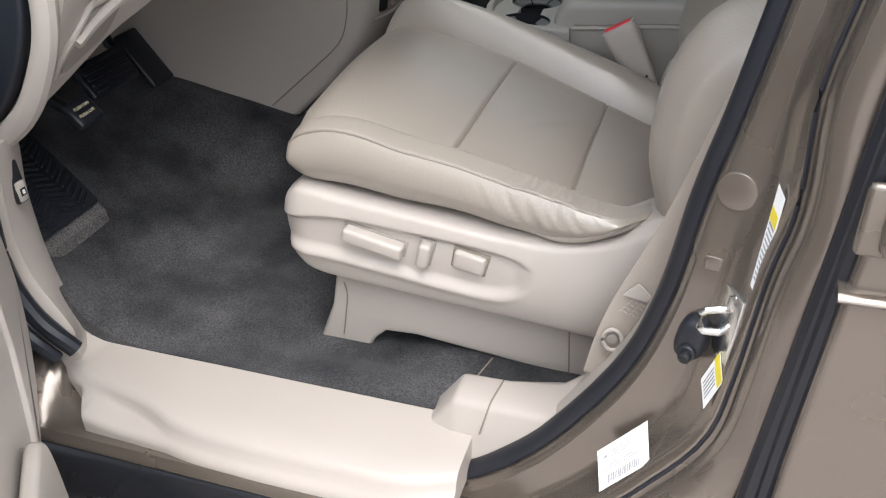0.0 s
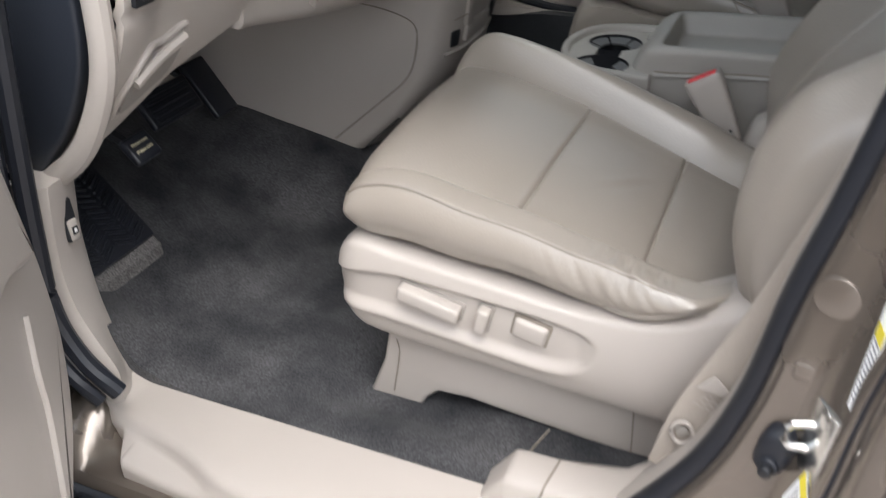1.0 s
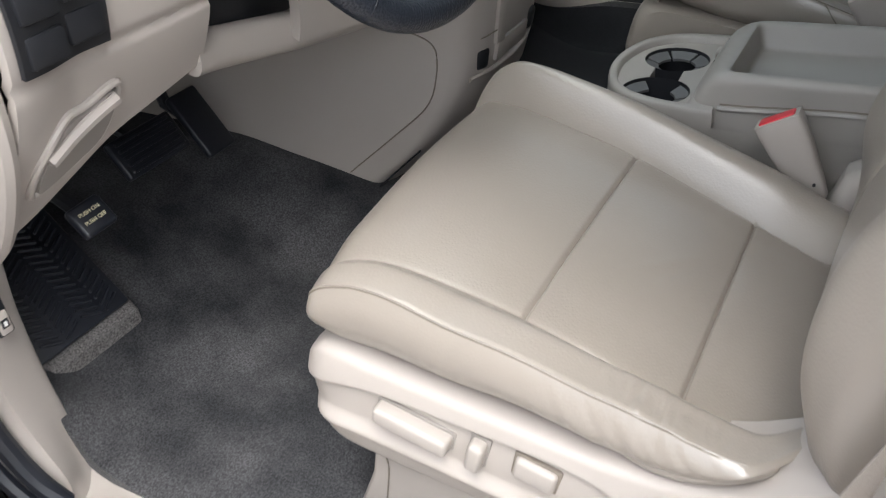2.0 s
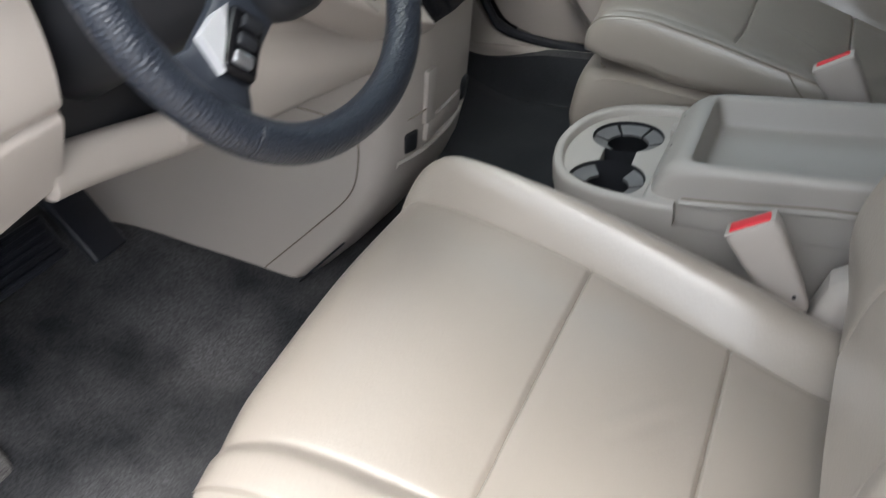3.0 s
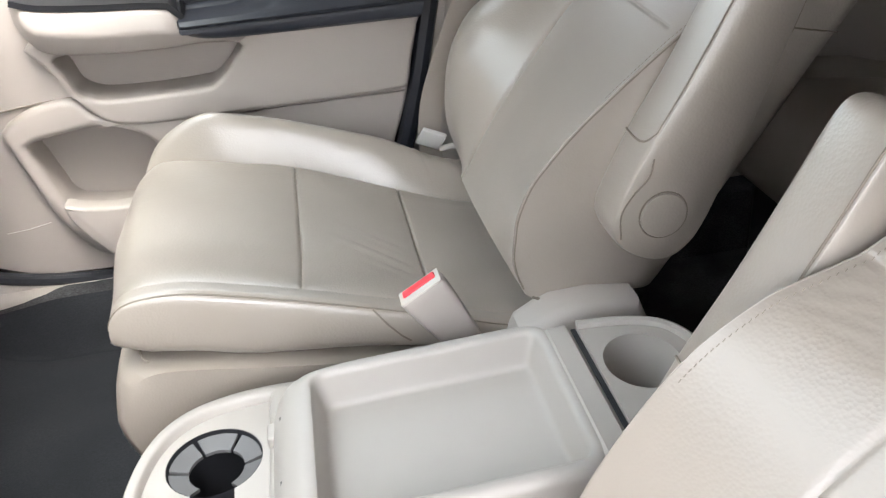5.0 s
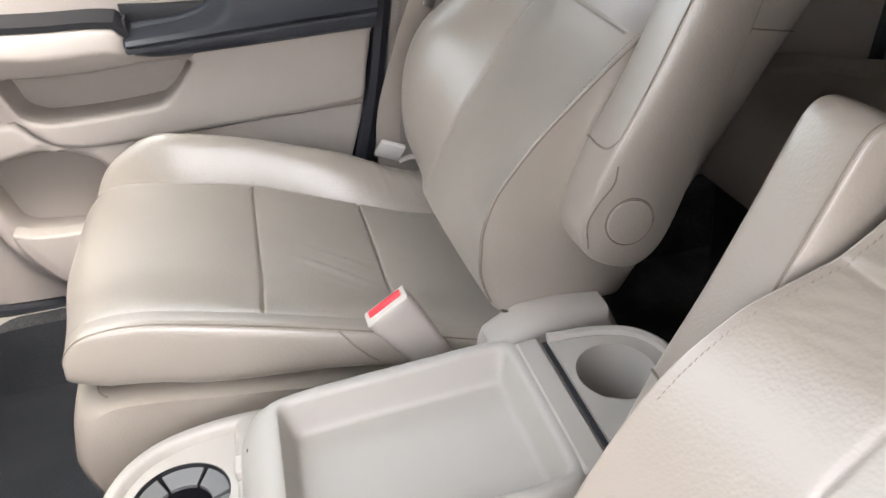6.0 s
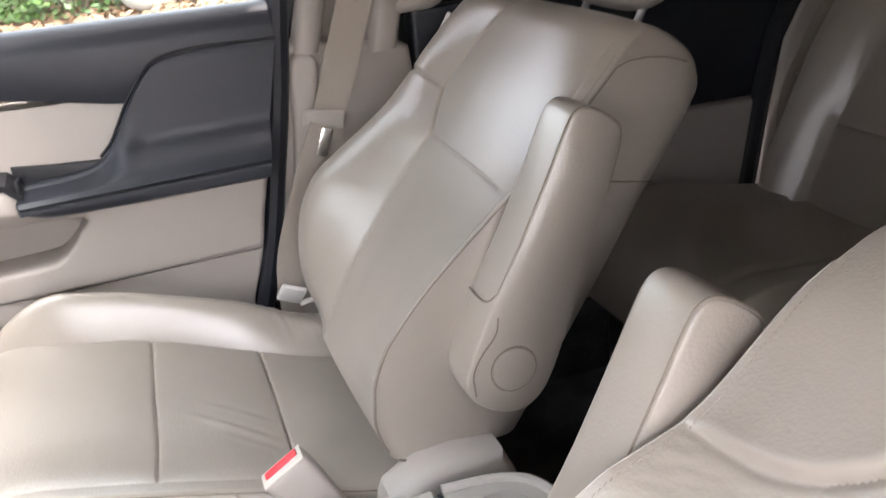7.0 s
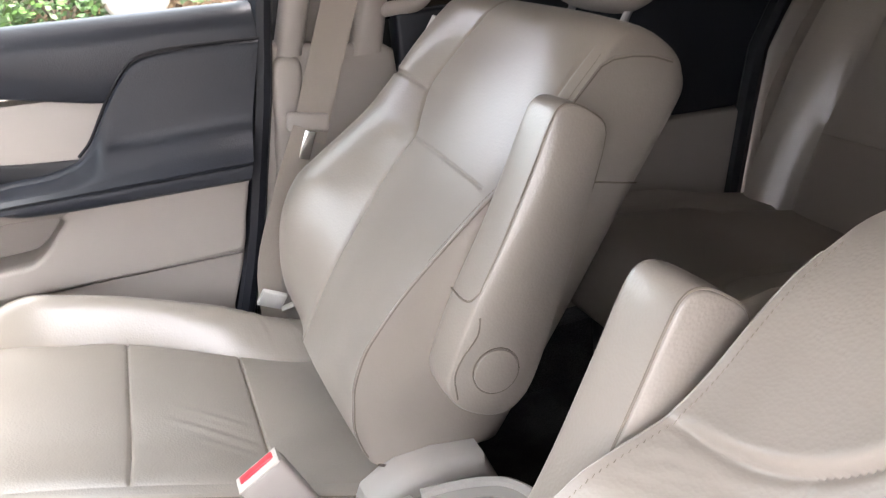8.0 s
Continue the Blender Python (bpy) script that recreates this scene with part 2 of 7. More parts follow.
def closed_superloop(w, d, n=40, e=3.0):
    """A rounded rectangle loop of half sizes w, d."""
    out = []
    for k in range(n):
        q = 2 * math.pi * k / n
        c, s = math.cos(q), math.sin(q)
        out.append((w * math.copysign(abs(c) ** (2 / e), c), d * math.copysign(abs(s) ** (2 / e), s)))
    return out



# ---- seats ----
REC = radians(36)
UP, FWD, HIP = Vector((math.sin(REC), 0, math.cos(REC))), Vector((-math.cos(REC), 0, math.sin(REC))), Vector((0.30, 0, -0.05))


def groove(x, at, width=0.0019):
    return math.exp(-(((x - at) / width) ** 2))


def crease(x, y, a, b, width, depth):
    """A shallow fold in soft leather from point a to point b."""
    dx, dy = b[0] - a[0], b[1] - a[1]
    s = dx * dx + dy * dy
    t = ((x - a[0]) * dx + (y - a[1]) * dy) / s
    if not -0.1 < t < 1.1:
        return 0.0
    d = ((x - a[0]) * dy - (y - a[1]) * dx) / math.sqrt(s)
    fade = smooth(-0.1, 0.35, t) * smooth(1.1, 0.6, t)
    return depth * fade * (math.exp(-((d / width) ** 2)) - 0.8 * math.exp(-(((d - 1.7 * width) / width) ** 2)))


CUSHION_TOP = [(-0.235, 0.020), (-0.20, 0.036), (-0.14, 0.036), (-0.07, 0.020), (0.0, 0.0), (0.08, -0.026), (0.157, -0.052), (0.25, -0.085), (0.34, -0.10)]
LOW_EDGE = [(-0.235, 0.002), (-0.196, 0.006), (-0.159, 0.013), (-0.097, 0.018), (-0.052, 0.019), (0.026, 0.030), (0.091, 0.035), (0.143, 0.042), (0.195, 0.047), (0.239, 0.056), (0.33, 0.062)]
CUSHION_LOW = [(-0.235, -0.016), (-0.20, -0.022), (-0.05, -0.050), (0.10, -0.068), (0.34, -0.12)]
EDGE_Y = 0.25


def cushion_inner(x, tall, driver):
    """Half width of the seat's middle panels; the tall bolster stands on the side away from the open door."""
    if tall:
        return curve_at([(-0.22, 0.208), (-0.10, 0.192), (0.0, 0.180 if driver else 0.190), (0.157, 0.160), (0.30, 0.15)], x)
    if driver:
        return curve_at([(-0.22, 0.206), (-0.16, 0.190), (-0.08, 0.181), (0.0, 0.178), (0.30, 0.176)], x)
    return 0.226


def cushion_height(x, y, driver):
    """The height of the seat's upper face."""
    top = curve_at(CUSHION_TOP, x)
    w = abs(y)
    tall = (y > 0) == driver
    inner = cushion_inner(x, tall, driver)
    if tall and driver:
        crest = 0.010 + 0.046 * smooth(-0.255, -0.15, x) * (1 - 0.3 * smooth(0.17, 0.33, x))
        edge = 0.010 + 0.014 * smooth(-0.24, -0.05, x) * (1 - 0.5 * smooth(0.1, 0.25, x))
    elif tall:
        crest = 0.012 + 0.060 * smooth(-0.25, -0.10, x) * (1 - 0.42 * smooth(0.12, 0.30, x))
        edge = 0.008 + 0.030 * smooth(-0.24, -0.05, x)
    elif driver:
        edge = curve_at(LOW_EDGE, x)
        crest = 0.005 + 0.85 * edge
    else:
        crest = edge = 0.021 + 0.003 * smooth(-0.24, -0.12, x)
    flat = not tall and not driver
    into = smooth(inner + 0.004, inner - 0.012, w) if flat else 1.0
    if w <= inner or flat:
        bulge = 0.006 * math.cos(0.5 * math.pi * min(1.0, w / inner)) ** 0.6
        for a, b in ((-0.2, 0.0), (0.0, 0.157), (0.157, 0.33)):
            if a <= x < b:
                bulge += 0.006 * math.sin(math.pi * (x - a) / (b - a)) ** 0.55 * (1 - min(1.0, w / inner) ** 4)
        if not driver and 0.0 < x < 0.157:
            for a, b, depth in (((0.040, 0.055), (0.150, 0.125), 0.0012), ((0.055, 0.025), (0.145, 0.075), 0.0010), ((0.075, 0.105), (0.150, 0.160), 0.0007)):
                bulge += crease(x, y, a, b, 0.0062, depth)
        if driver and 0.02 < x < 0.15:
            bulge += crease(x, y, (0.06, -0.05), (0.13, 0.05), 0.008, 0.0010)
        z = top + bulge - 0.0042 * (groove(x, 0.0) + groove(x, 0.157)) * into
        if flat:
            return z + edge * smooth(0.08, EDGE_Y - 0.012, w) ** 1.3 - 0.0022 * smooth(EDGE_Y - 0.010, EDGE_Y + 0.002, w) ** 2
        return z + 0.003 * smooth(0.12, inner, w) * smooth(-0.1, 0.0, x) - (0.0026 if tall else 0.0008) * groove(w, inner, 0.0026) * smooth(-0.2, -0.1, x)
    q = (w - inner) / (EDGE_Y - inner)
    at = 0.48
    low = 0.003 * smooth(-0.1, 0.0, x)
    rise = low + (crest - low) * math.sin(min(1.0, q / at) * math.pi / 2) ** (1.0 if tall else 1.7) if q < at else edge + (crest - edge) * math.cos((q - at) / (1 - at) * math.pi / 2)
    z = top + rise - (0.0026 if tall else 0.0008) * groove(w, inner, 0.0026) * smooth(-0.2, -0.1, x)
    if not tall and x > 0.02:
        z += 0.0014 * (noise.noise((x * 120, w * 45, 0.5)) + 0.6 * noise.noise((x * 260, w * 70, 2.5))) * smooth(0.06, 0.13, x) * smooth(0.24, 0.19, x) * smooth(0.1, 0.5, q)
    if tall and not driver and x > 0.1:
        z += 0.0026 * (noise.noise((x * 150 + w * 90, w * 30, 4.5)) + 0.5 * noise.noise((x * 320 + w * 150, w * 60, 7.5))) * smooth(0.15, 0.21, x) * smooth(0.0, 0.3, q)
    return z


def cushion_stations(x, driver):
    """Places across the cushion, close together at its creases."""
    near = (-0.005, -0.003, -0.0015, 0.0, 0.0015, 0.003, 0.005)
    lo, hi = cushion_inner(x, not driver, driver), cushion_inner(x, driver, driver)
    return steps(-EDGE_Y, -lo - 0.008, 14) + [-lo + d for d in near] + steps(-lo + 0.008, hi - 0.008, 110) + [hi + d for d in near] + steps(hi + 0.008, EDGE_Y, 14)


BOLSTER_CREST = [(0.0, 0.036), (0.046, 0.090), (0.104, 0.128), (0.157, 0.148), (0.211, 0.151), (0.255, 0.136), (0.302, 0.118), (0.351, 0.102), (0.419, 0.085), (0.471, 0.080), (0.53, 0.071), (0.6, 0.055)]
INNER_EDGE = [(0.0, 0.045), (0.013, 0.065), (0.033, 0.087), (0.059, 0.103), (0.084, 0.116), (0.122, 0.124), (0.149, 0.123), (0.199, 0.116), (0.251, 0.103), (0.329, 0.079), (0.38, 0.058), (0.43, 0.044), (0.488, 0.034), (0.53, 0.025), (0.6, 0.010)]
INNER_EDGE_DRIVER = [(0.0, 0.048), (0.06, 0.106), (0.12, 0.130), (0.20, 0.140), (0.27, 0.138), (0.325, 0.122), (0.346, 0.110), (0.381, 0.088), (0.412, 0.077), (0.465, 0.067), (0.505, 0.058), (0.526, 0.050), (0.55, 0.040), (0.6, 0.02)]
OUT_SEAM = [(0.0, 0.090), (0.08, 0.070), (0.15, 0.062), (0.22, 0.068), (0.30, 0.076), (0.345, 0.068), (0.362, 0.070), (0.394, 0.100), (0.433, 0.120), (0.478, 0.100), (0.554, 0.060), (0.6, 0.05)]
FOLD = [(0.06, 0.50), (0.105, 0.452), (0.122, 0.430), (0.135, 0.417), (0.153, 0.403), (0.179, 0.391), (0.207, 0.386), (0.25, 0.384)]
IN_SEAM = 0.212


def back_across(a):
    """Stations across the backrest, close together at its creases."""
    hw, o = back_half(a), curve_at(OUT_SEAM, a)
    near = (-0.006, -0.004, -0.0025, -0.001, 0.0, 0.001, 0.0025, 0.004, 0.006)
    ys = steps(-hw, -o - 0.009, 34) + [-o + d for d in near] + steps(-o + 0.009, IN_SEAM - 0.009, 100) + [IN_SEAM + d for d in near] + steps(IN_SEAM + 0.009, hw, 16)
    return [y / hw for y in ys]


def back_depth(a, y, driver):
    """How far the front of the backrest stands before its middle plane."""
    w = abs(y)
    hw = back_half(a)
    base = curve_at([(0.0, 0.055), (0.12, 0.075), (0.25, 0.068), (0.4, 0.052), (0.52, 0.05), (0.6, 0.045)], a)
    if y > 0:
        edge = curve_at(INNER_EDGE_DRIVER if driver else INNER_EDGE, a)
        power = 2.2 + 2.0 * smooth(0.36, 0.50, a)
        b = base + 0.006 * (1 - w / hw) + (edge - base) * (w / hw) ** power
        b -= 0.0018 * groove(w, IN_SEAM, 0.0030) * smooth(0.385, 0.43, a) * (0.0 if driver else smooth(0.565, 0.54, a))
        if driver:
            fold = curve_at(FOLD, y)
            d = a - fold
            b += 0.010 * smooth(-0.001, 0.014, d) * math.exp(-max(0.0, d) / 0.07) * smooth(hw, hw - 0.05, w) * smooth(0.02, 0.08, y)
            b -= 0.0040 * groove(a, fold, 0.0042) * smooth(0.03, 0.09, y) * (1 - 0.6 * smooth(hw - 0.02, hw, w))
            if d < 0:
                b -= 0.003 * groove(w, 0.145, 0.003) * smooth(0.0, 0.01, -d)
                b += 0.0009 * noise.noise((a * 120 + y * 50, y * 50, 3.0)) * smooth(0.10, 0.01, -d) * smooth(0.12, 0.2, y)
    else:
        o = curve_at(OUT_SEAM, a)
        b = base + 0.006 * (1 - (w / hw) ** 2)
        if w > o:
            q = (w - o) / max(0.01, hw - o)
            crest = curve_at(BOLSTER_CREST, a) - base
            edge = crest - 0.030 - 0.018 * smooth(0.25, 0.42, a)
            at = 0.66
            b += crest * math.sin(min(1.0, q / at) * math.pi / 2) ** 1.15 if q < at else edge + (crest - edge) * math.cos((q - at) / (1 - at) * math.pi / 2)
            b -= 0.0040 * groove(a, 0.424 + 0.004 * math.sin(3 * q), 0.0040) * smooth(0.0, 0.1, q)
        b -= 0.0042 * groove(w, o, 0.0028)
    if not driver or y < 0.03:
        b -= 0.0013 * groove(a, 0.352 - 0.03 * y, 0.0020) * smooth(-curve_at(OUT_SEAM, a) - 0.004, -curve_at(OUT_SEAM, a) + 0.004, y) * smooth(IN_SEAM + 0.006, IN_SEAM - 0.004, y)
    return b


def back_half(a):
    return curve_at([(0.0, 0.245), (0.1, 0.252), (0.3, 0.248), (0.42, 0.240), (0.52, 0.236), (0.6, 0.226)], a)


def seat(name, origin, mirror, label, driver):
    """A front seat; its origin is the middle of the front cross seam."""
    origin = Vector(origin)
    flip = -1.0 if mirror else 1.0

    def W(x, y, z):
        return origin + Vector((x, flip * y, z))

    def C(x, y, z):
        if driver:
            y *= 1 - 0.3 * smooth(0.225, 0.30, x) * smooth(-0.15, -0.20, y)
            bow = (0.020 * smooth(-0.26, 0.10, y) - 0.017 * smooth(-0.13, -0.26, y)) * smooth(0.0, -0.2, x)
        else:
            bow = (-0.006 + 0.026 * smooth(0.25, 0.02, y) - 0.016 * smooth(-0.15, -0.25, y)) * smooth(0.0, -0.2, x)
        return W(x - bow, y, z)

    def B(a, y, b):
        p = HIP + a * UP + b * FWD
        return W(p.x, y, p.z)

    def foot(a, b):
        """The backrest's lower edge climbs towards its rear."""
        return a + 0.05 * min(1.0, max(0.0, (0.035 - b) / 0.13)) * (1 - smooth(0.0, 0.09, a))

    th = thing(name, label, "car seat", "front seats", at=tuple(origin - Vector((0, 0, 0.36))))
    # cushion: rings across the seat, from nose to rear; outboard is y < 0
    fine = sorted(set([round(v, 4) for v in steps(-0.175, 0.03, 28)] + [round(v, 4) for v in steps(0.034, 0.215, 90)] + [round(v, 4) for v in steps(0.219, 0.33, 30)] + [s + d for s in (0.0, 0.157) for d in (-0.008, -0.005, -0.0035, -0.002, -0.001, 0.0, 0.001, 0.002, 0.0035, 0.005, 0.008)]))
    nose = [(-0.175 - 0.051 * math.cos(q) ** 0.7, math.sin(q) ** 0.55) for q in steps(0.06, 1.45, 14)]
    drop = 0.0 if driver else 0.012

    def section(x):
        lo = curve_at(CUSHION_LOW, x) - drop * (1 - 0.5 * smooth(-0.18, 0.05, x))
        return lo, 0.5 * (curve_at(CUSHION_TOP, x) + lo) - 0.004

    # the driver's side panel ends on the rim of the plastic shield
    RIM = [(-0.235, -0.020), (-0.20, -0.028), (-0.134, -0.031), (-0.055, -0.041), (0.021, -0.046), (0.096, -0.061), (0.160, -0.069), (0.183, -0.065), (0.209, -0.055), (0.232, -0.038), (0.252, -0.030), (0.33, -0.05)]
    def roll(x):
        """How far the lower edge draws back where the nose turns under."""
        return 0.0 if driver else 0.050 * smooth(-0.06, -0.20, x)

    rings = []
    for x, k in nose + [(x, 1.0) for x in fine]:
        lo, mid = section(x)
        shrink = 1.0 - 0.10 * (1 - k) ** 1.5
        turn = roll(x)
        ring = [C(x, y * shrink, mid + (cushion_height(x, y, driver) - mid) * k ** 0.85) for y in cushion_stations(x, driver)]
        for side in (1, -1):
            zt = cushion_height(x, side * EDGE_Y, driver)
            col = []
            on_rim = driver and side < 0
            low = min(curve_at(RIM, x), zt - 0.005) if on_rim else lo
            for q in (0.03, 0.07, 0.14, 0.24, 0.34, 0.44, 0.54, 0.64, 0.74, 0.84, 0.92, 0.97):
                bulge = 0.012 * math.sin(math.pi * min(1, q * 1.05)) ** 0.8 if on_rim else 0.009 * math.sin(math.pi * min(1, q * 1.02)) ** 0.4
                z = zt + (low - zt) * q
                wr = 0.0
                if side < 0 and driver and x > 0.0:
                    u = x - 0.045 * q
                    wr = 0.0022 * (noise.noise((u * 95, q * 0.7, 0.2)) + 0.55 * noise.noise((u * 200, q * 1.3, 1.2))) * smooth(0.02, 0.09, x) * smooth(0.24, 0.19, x) * smooth(0.04, 0.22, q) * smooth(1.0, 0.75, q)
                col.append(C(x + turn * smooth(0.35, 1.0, q), side * (EDGE_Y + bulge + wr - (0.004 * smooth(0.6, 1.0, q) if on_rim else 0.024 * smooth(0.66, 1.0, q) ** 1.5)) * shrink, mid + (z - mid) * k ** 0.85))
            under = [C(x + turn, side * 0.215 * shrink, mid + (lo - 0.002 - mid) * k), C(x + turn, side * 0.1, mid + (lo - 0.004 - mid) * k)]
            if side > 0:
                ring += col + under
            else:
                tail = col + under
        rings.append(ring + tail[::-1])
    cushion = part("seat_cushion", loft(rings), LEATHER, th, "", 50)
    # piping along both upper edges and round the nose, with its dark seam below
    for side in (-1, 1):
        line, under = [], []
        if not driver:
            # round the front corner the seam drops to the lower edge
            for x, k in nose[7::-1]:
                lo, mid = section(x)
                line.append(C(x + 0.55 * roll(x), side * (EDGE_Y + 0.010) * (1.0 - 0.10 * (1 - k) ** 1.5), mid + (lo - mid) * 0.72 * k ** 0.85))
            under += line
        for x, k in nose[4 if driver else 0:] + [(x, 1.0) for x in steps(-0.165, 0.23 if side < 0 else 0.30, 24)]:
            lo, mid = section(x)
            shrink = 1.0 - 0.10 * (1 - k) ** 1.5
            z = cushion_height(x, side * EDGE_Y, driver)
            line.append(C(x, side * (EDGE_Y + 0.0012) * shrink, mid + (z - mid) * k ** 0.85 - 0.0004))
            under.append(C(x, side * (EDGE_Y + 0.0026) * shrink, mid + (z - 0.0024 - mid) * k ** 0.85))
        if driver or side < 0:
            part("piping", tube(line, 0.0009, 6), LEATHER, cushion)
        part("seam", tube(under if driver or side < 0 else line, 0.0009 if driver else 0.0012, 5), THREAD, cushion)
    if driver:
        part("leather_hem", tube(spline([W(0.128, -0.247, -0.060), W(0.155, -0.250, -0.0615), W(0.183, -0.251, -0.058), W(0.209, -0.251, -0.048), W(0.228, -0.249, -0.040), W(0.242, -0.243, -0.036), W(0.252, -0.234, -0.034)], 6), lambda t: 0.0066 * math.sin(math.pi * (0.06 + 0.88 * t)) ** 0.5, 10), LEATHER, th, "rolled leather hem at the cushion's rear corner")
    else:
        part("seam", tube([W(0.078, 0.2565, -0.002), W(0.092, 0.2645, -0.020), W(0.108, 0.2645, -0.040), W(0.118, 0.2600, -0.052)], 0.0011, 5), THREAD, cushion)
    # seat back
    avals = sorted(set([round(v, 4) for v in steps(0.0, 0.55, 64)] + [round(v, 4) for v in steps(0.333, 0.371, 34)] + [round(v, 4) for v in steps(0.41, 0.44, 26)] + ([round(v, 4) for v in steps(0.376, 0.466, 80)] if driver else [])))
    tops = [(0.55 + 0.045 * math.sin(q), math.cos(q)) for q in steps(0.12, 1.5, 12)]
    rear = -0.088 if driver else -0.116

    def front(a, f, k):
        """The point of the backrest's front at height a and a share f of its half width."""
        n = min(a, 0.58)
        hw = back_half(a) * (1 - 0.07 * (1 - k) ** 1.3)
        b = back_depth(n, f * back_half(n), driver)
        return hw * f, -0.02 + (b + 0.02) * k ** 0.62

    rings = []
    for a, k in [(a, 1.0) for a in avals] + tops:
        hw = back_half(a) * (1 - 0.07 * (1 - k) ** 1.3)
        back_b = rear + 0.03 * (1 - smooth(0.0, 0.06, a))
        ring = []
        for f in back_across(min(a, 0.58)):
            y, b = front(a, f, k)
            ring.append(B(foot(a, b), y, b))
        cols = []
        for side in (1, -1):
            col, be = [], front(a, side, k)[1]
            for q in (0.03, 0.08, 0.15, 0.35, 0.55, 0.75, 0.9, 0.97):
                b = be + (-0.02 + (back_b + 0.02) * k ** 0.62 - be) * q
                col.append(B(foot(a, b), side * (hw + (0.010 if side > 0 else 0.018) * math.sin(math.pi * q) ** (0.8 if side > 0 else 0.6) - 0.03 * smooth(0.8, 1.0, q)), b))
            cols.append(col)
        rr = [B(foot(a, back_b), f * 0.19, -0.02 + (back_b + 0.02) * k ** 0.62) for f in (1, 0.4, -0.4, -1)]
        rings.append(ring + cols[0] + rr + cols[1][::-1])
    back = part("backrest", loft(rings), LEATHER, th, "", 50)
    part("seam", tube([B(a, -curve_at(OUT_SEAM, a), back_depth(a, -curve_at(OUT_SEAM, a), driver) + 0.0003) for a in steps(0.10, 0.54, 80)], 0.0009, 5), THREAD, back)
    for side in (1,):
        line, under = [], []
        for a in steps(0.006, 0.53, 70):
            y, b = front(a, side, 1.0)
            line.append(B(foot(a, b), y + side * 0.0012, b - 0.0006))
            under.append(B(foot(a, b), y + side * 0.0024, b - 0.0028))
        # over the shoulder it turns back along the top of the side panel
        for a, y, b in ((0.546, 0.2375, 0.014), (0.560, 0.2410, -0.004), (0.572, 0.2400, -0.028), (0.580, 0.2360, -0.058)):
            line.append(B(a, side * y, b))
            under.append(B(a - 0.003, side * (y + 0.0008), b - 0.001))
        part("piping", tube(line, 0.0008, 6), LEATHER, back)
        part("seam", tube(under, 0.0009, 5), THREAD, back)
    bm = bmesh.new()
    for a in steps(0.25, 0.54, 58):
        y = back_half(a) - 0.006
        p, d = B(a, y, back_depth(a, y, driver) + 0.0003), UP * 0.0016
        tube([p - d, p + d], 0.0005, 4, bm=bm)
    part("stitching", bm, THREAD, back, "stitches along the piping")
    bottom = [B(foot(0.004, b), 0.2555, b) for b in steps(0.040, -0.075, 10)]
    part("seam", tube(bottom, 0.0016, 6), THREAD, back)
    if not driver:
        part("seam", tube([B(0.408, 0.2515, -0.022), B(0.420, 0.2535, -0.05), B(0.436, 0.2500, -0.088)], 0.0010, 5), THREAD, back)
        part("seam", tube(spline([B(0.381, 0.2475, 0.060), B(0.392, 0.2435, 0.0605), B(0.405, 0.2380, 0.0585)], 4), 0.0012, 5), THREAD, back, "short slit at the stitching's end")
        part("airbag_tag", box(0.003, 0.016, 0.030, 0.0008, 1, Matrix.Translation(B(0.520, -0.252, 0.052)) @ Matrix.Rotation(0.6, 4, "Y")), WHITE_PL, back, "small pale sewn tag")
    # headrest
    for y in (-0.075, 0.075):
        post = part("headrest_post", tube([B(0.575, y, -0.076), B(0.69, y, -0.062)], 0.0058, 10), SATIN, th, "bright metal headrest post")
        part("guide", disc(B(0.600, y, -0.073), UP, 0.015, 0.012, 20, 0.003), PLASTIC, post)
    rest = []
    for q in steps(-1.45, 1.45, 18):
        s = math.cos(q) ** 0.45
        loop = closed_superloop(0.135 * s, 0.05 * s, 36, 3)
        rest.append([B(0.711 + 0.085 * math.sin(q), u, -0.045 + v) for u, v in loop])
    part("headrest", loft(rest), LEATHER, th)
    # fold-up armrest on the inner side (y > 0)
    arm_axis = Vector((0.42, 0, 0.907)).normalized()
    arm_fwd = Vector((-0.907, 0, 0.42))
    pivot = Vector((0.388 if driver else 0.402, 0, 0.112 if driver else 0.099))
    y0, y1 = 0.256, 0.322
    prof = [(-0.053, 0.0), (-0.049, -0.030), (-0.031, -0.049), (0.0, -0.056), (0.03, -0.050), (0.046, -0.03), (0.052, 0.0), (0.051, 0.06), (0.047, 0.14), (0.040, 0.22), (0.035, 0.268), (0.027, 0.289),
            (0.006, 0.297), (-0.018, 0.299), (-0.031, 0.290), (-0.035, 0.268), (-0.037, 0.22), (-0.042, 0.14), (-0.050, 0.07)]
    ring2 = spline([(u, v, 0) for u, v in prof], 4, True)

    def A(u, v, y):
        p = pivot + v * arm_axis - u * arm_fwd
        return W(p.x, y, p.z)

    levels = [(y0, 0.945), (y0 + 0.0015, 0.972), (y0 + 0.004, 0.990), (y0 + 0.008, 1.0), (y0 + 0.03, 1.012), (y1 - 0.03, 1.012), (y1 - 0.008, 1.0), (y1 - 0.004, 0.990), (y1 - 0.0015, 0.972), (y1, 0.945)]
    rings = [[A(p.x * s, 0.1 + (p.y - 0.1) * (1 - (1 - s) * 0.35), y) for p in ring2] for y, s in levels]
    arm = part("armrest", loft(rings), LEATHER, th, "folded-up padded leather armrest", 60)
    ye = y0 + 0.0035 if driver else y1 - 0.0035
    face = y0 - 0.0004 if driver else y1 + 0.0004
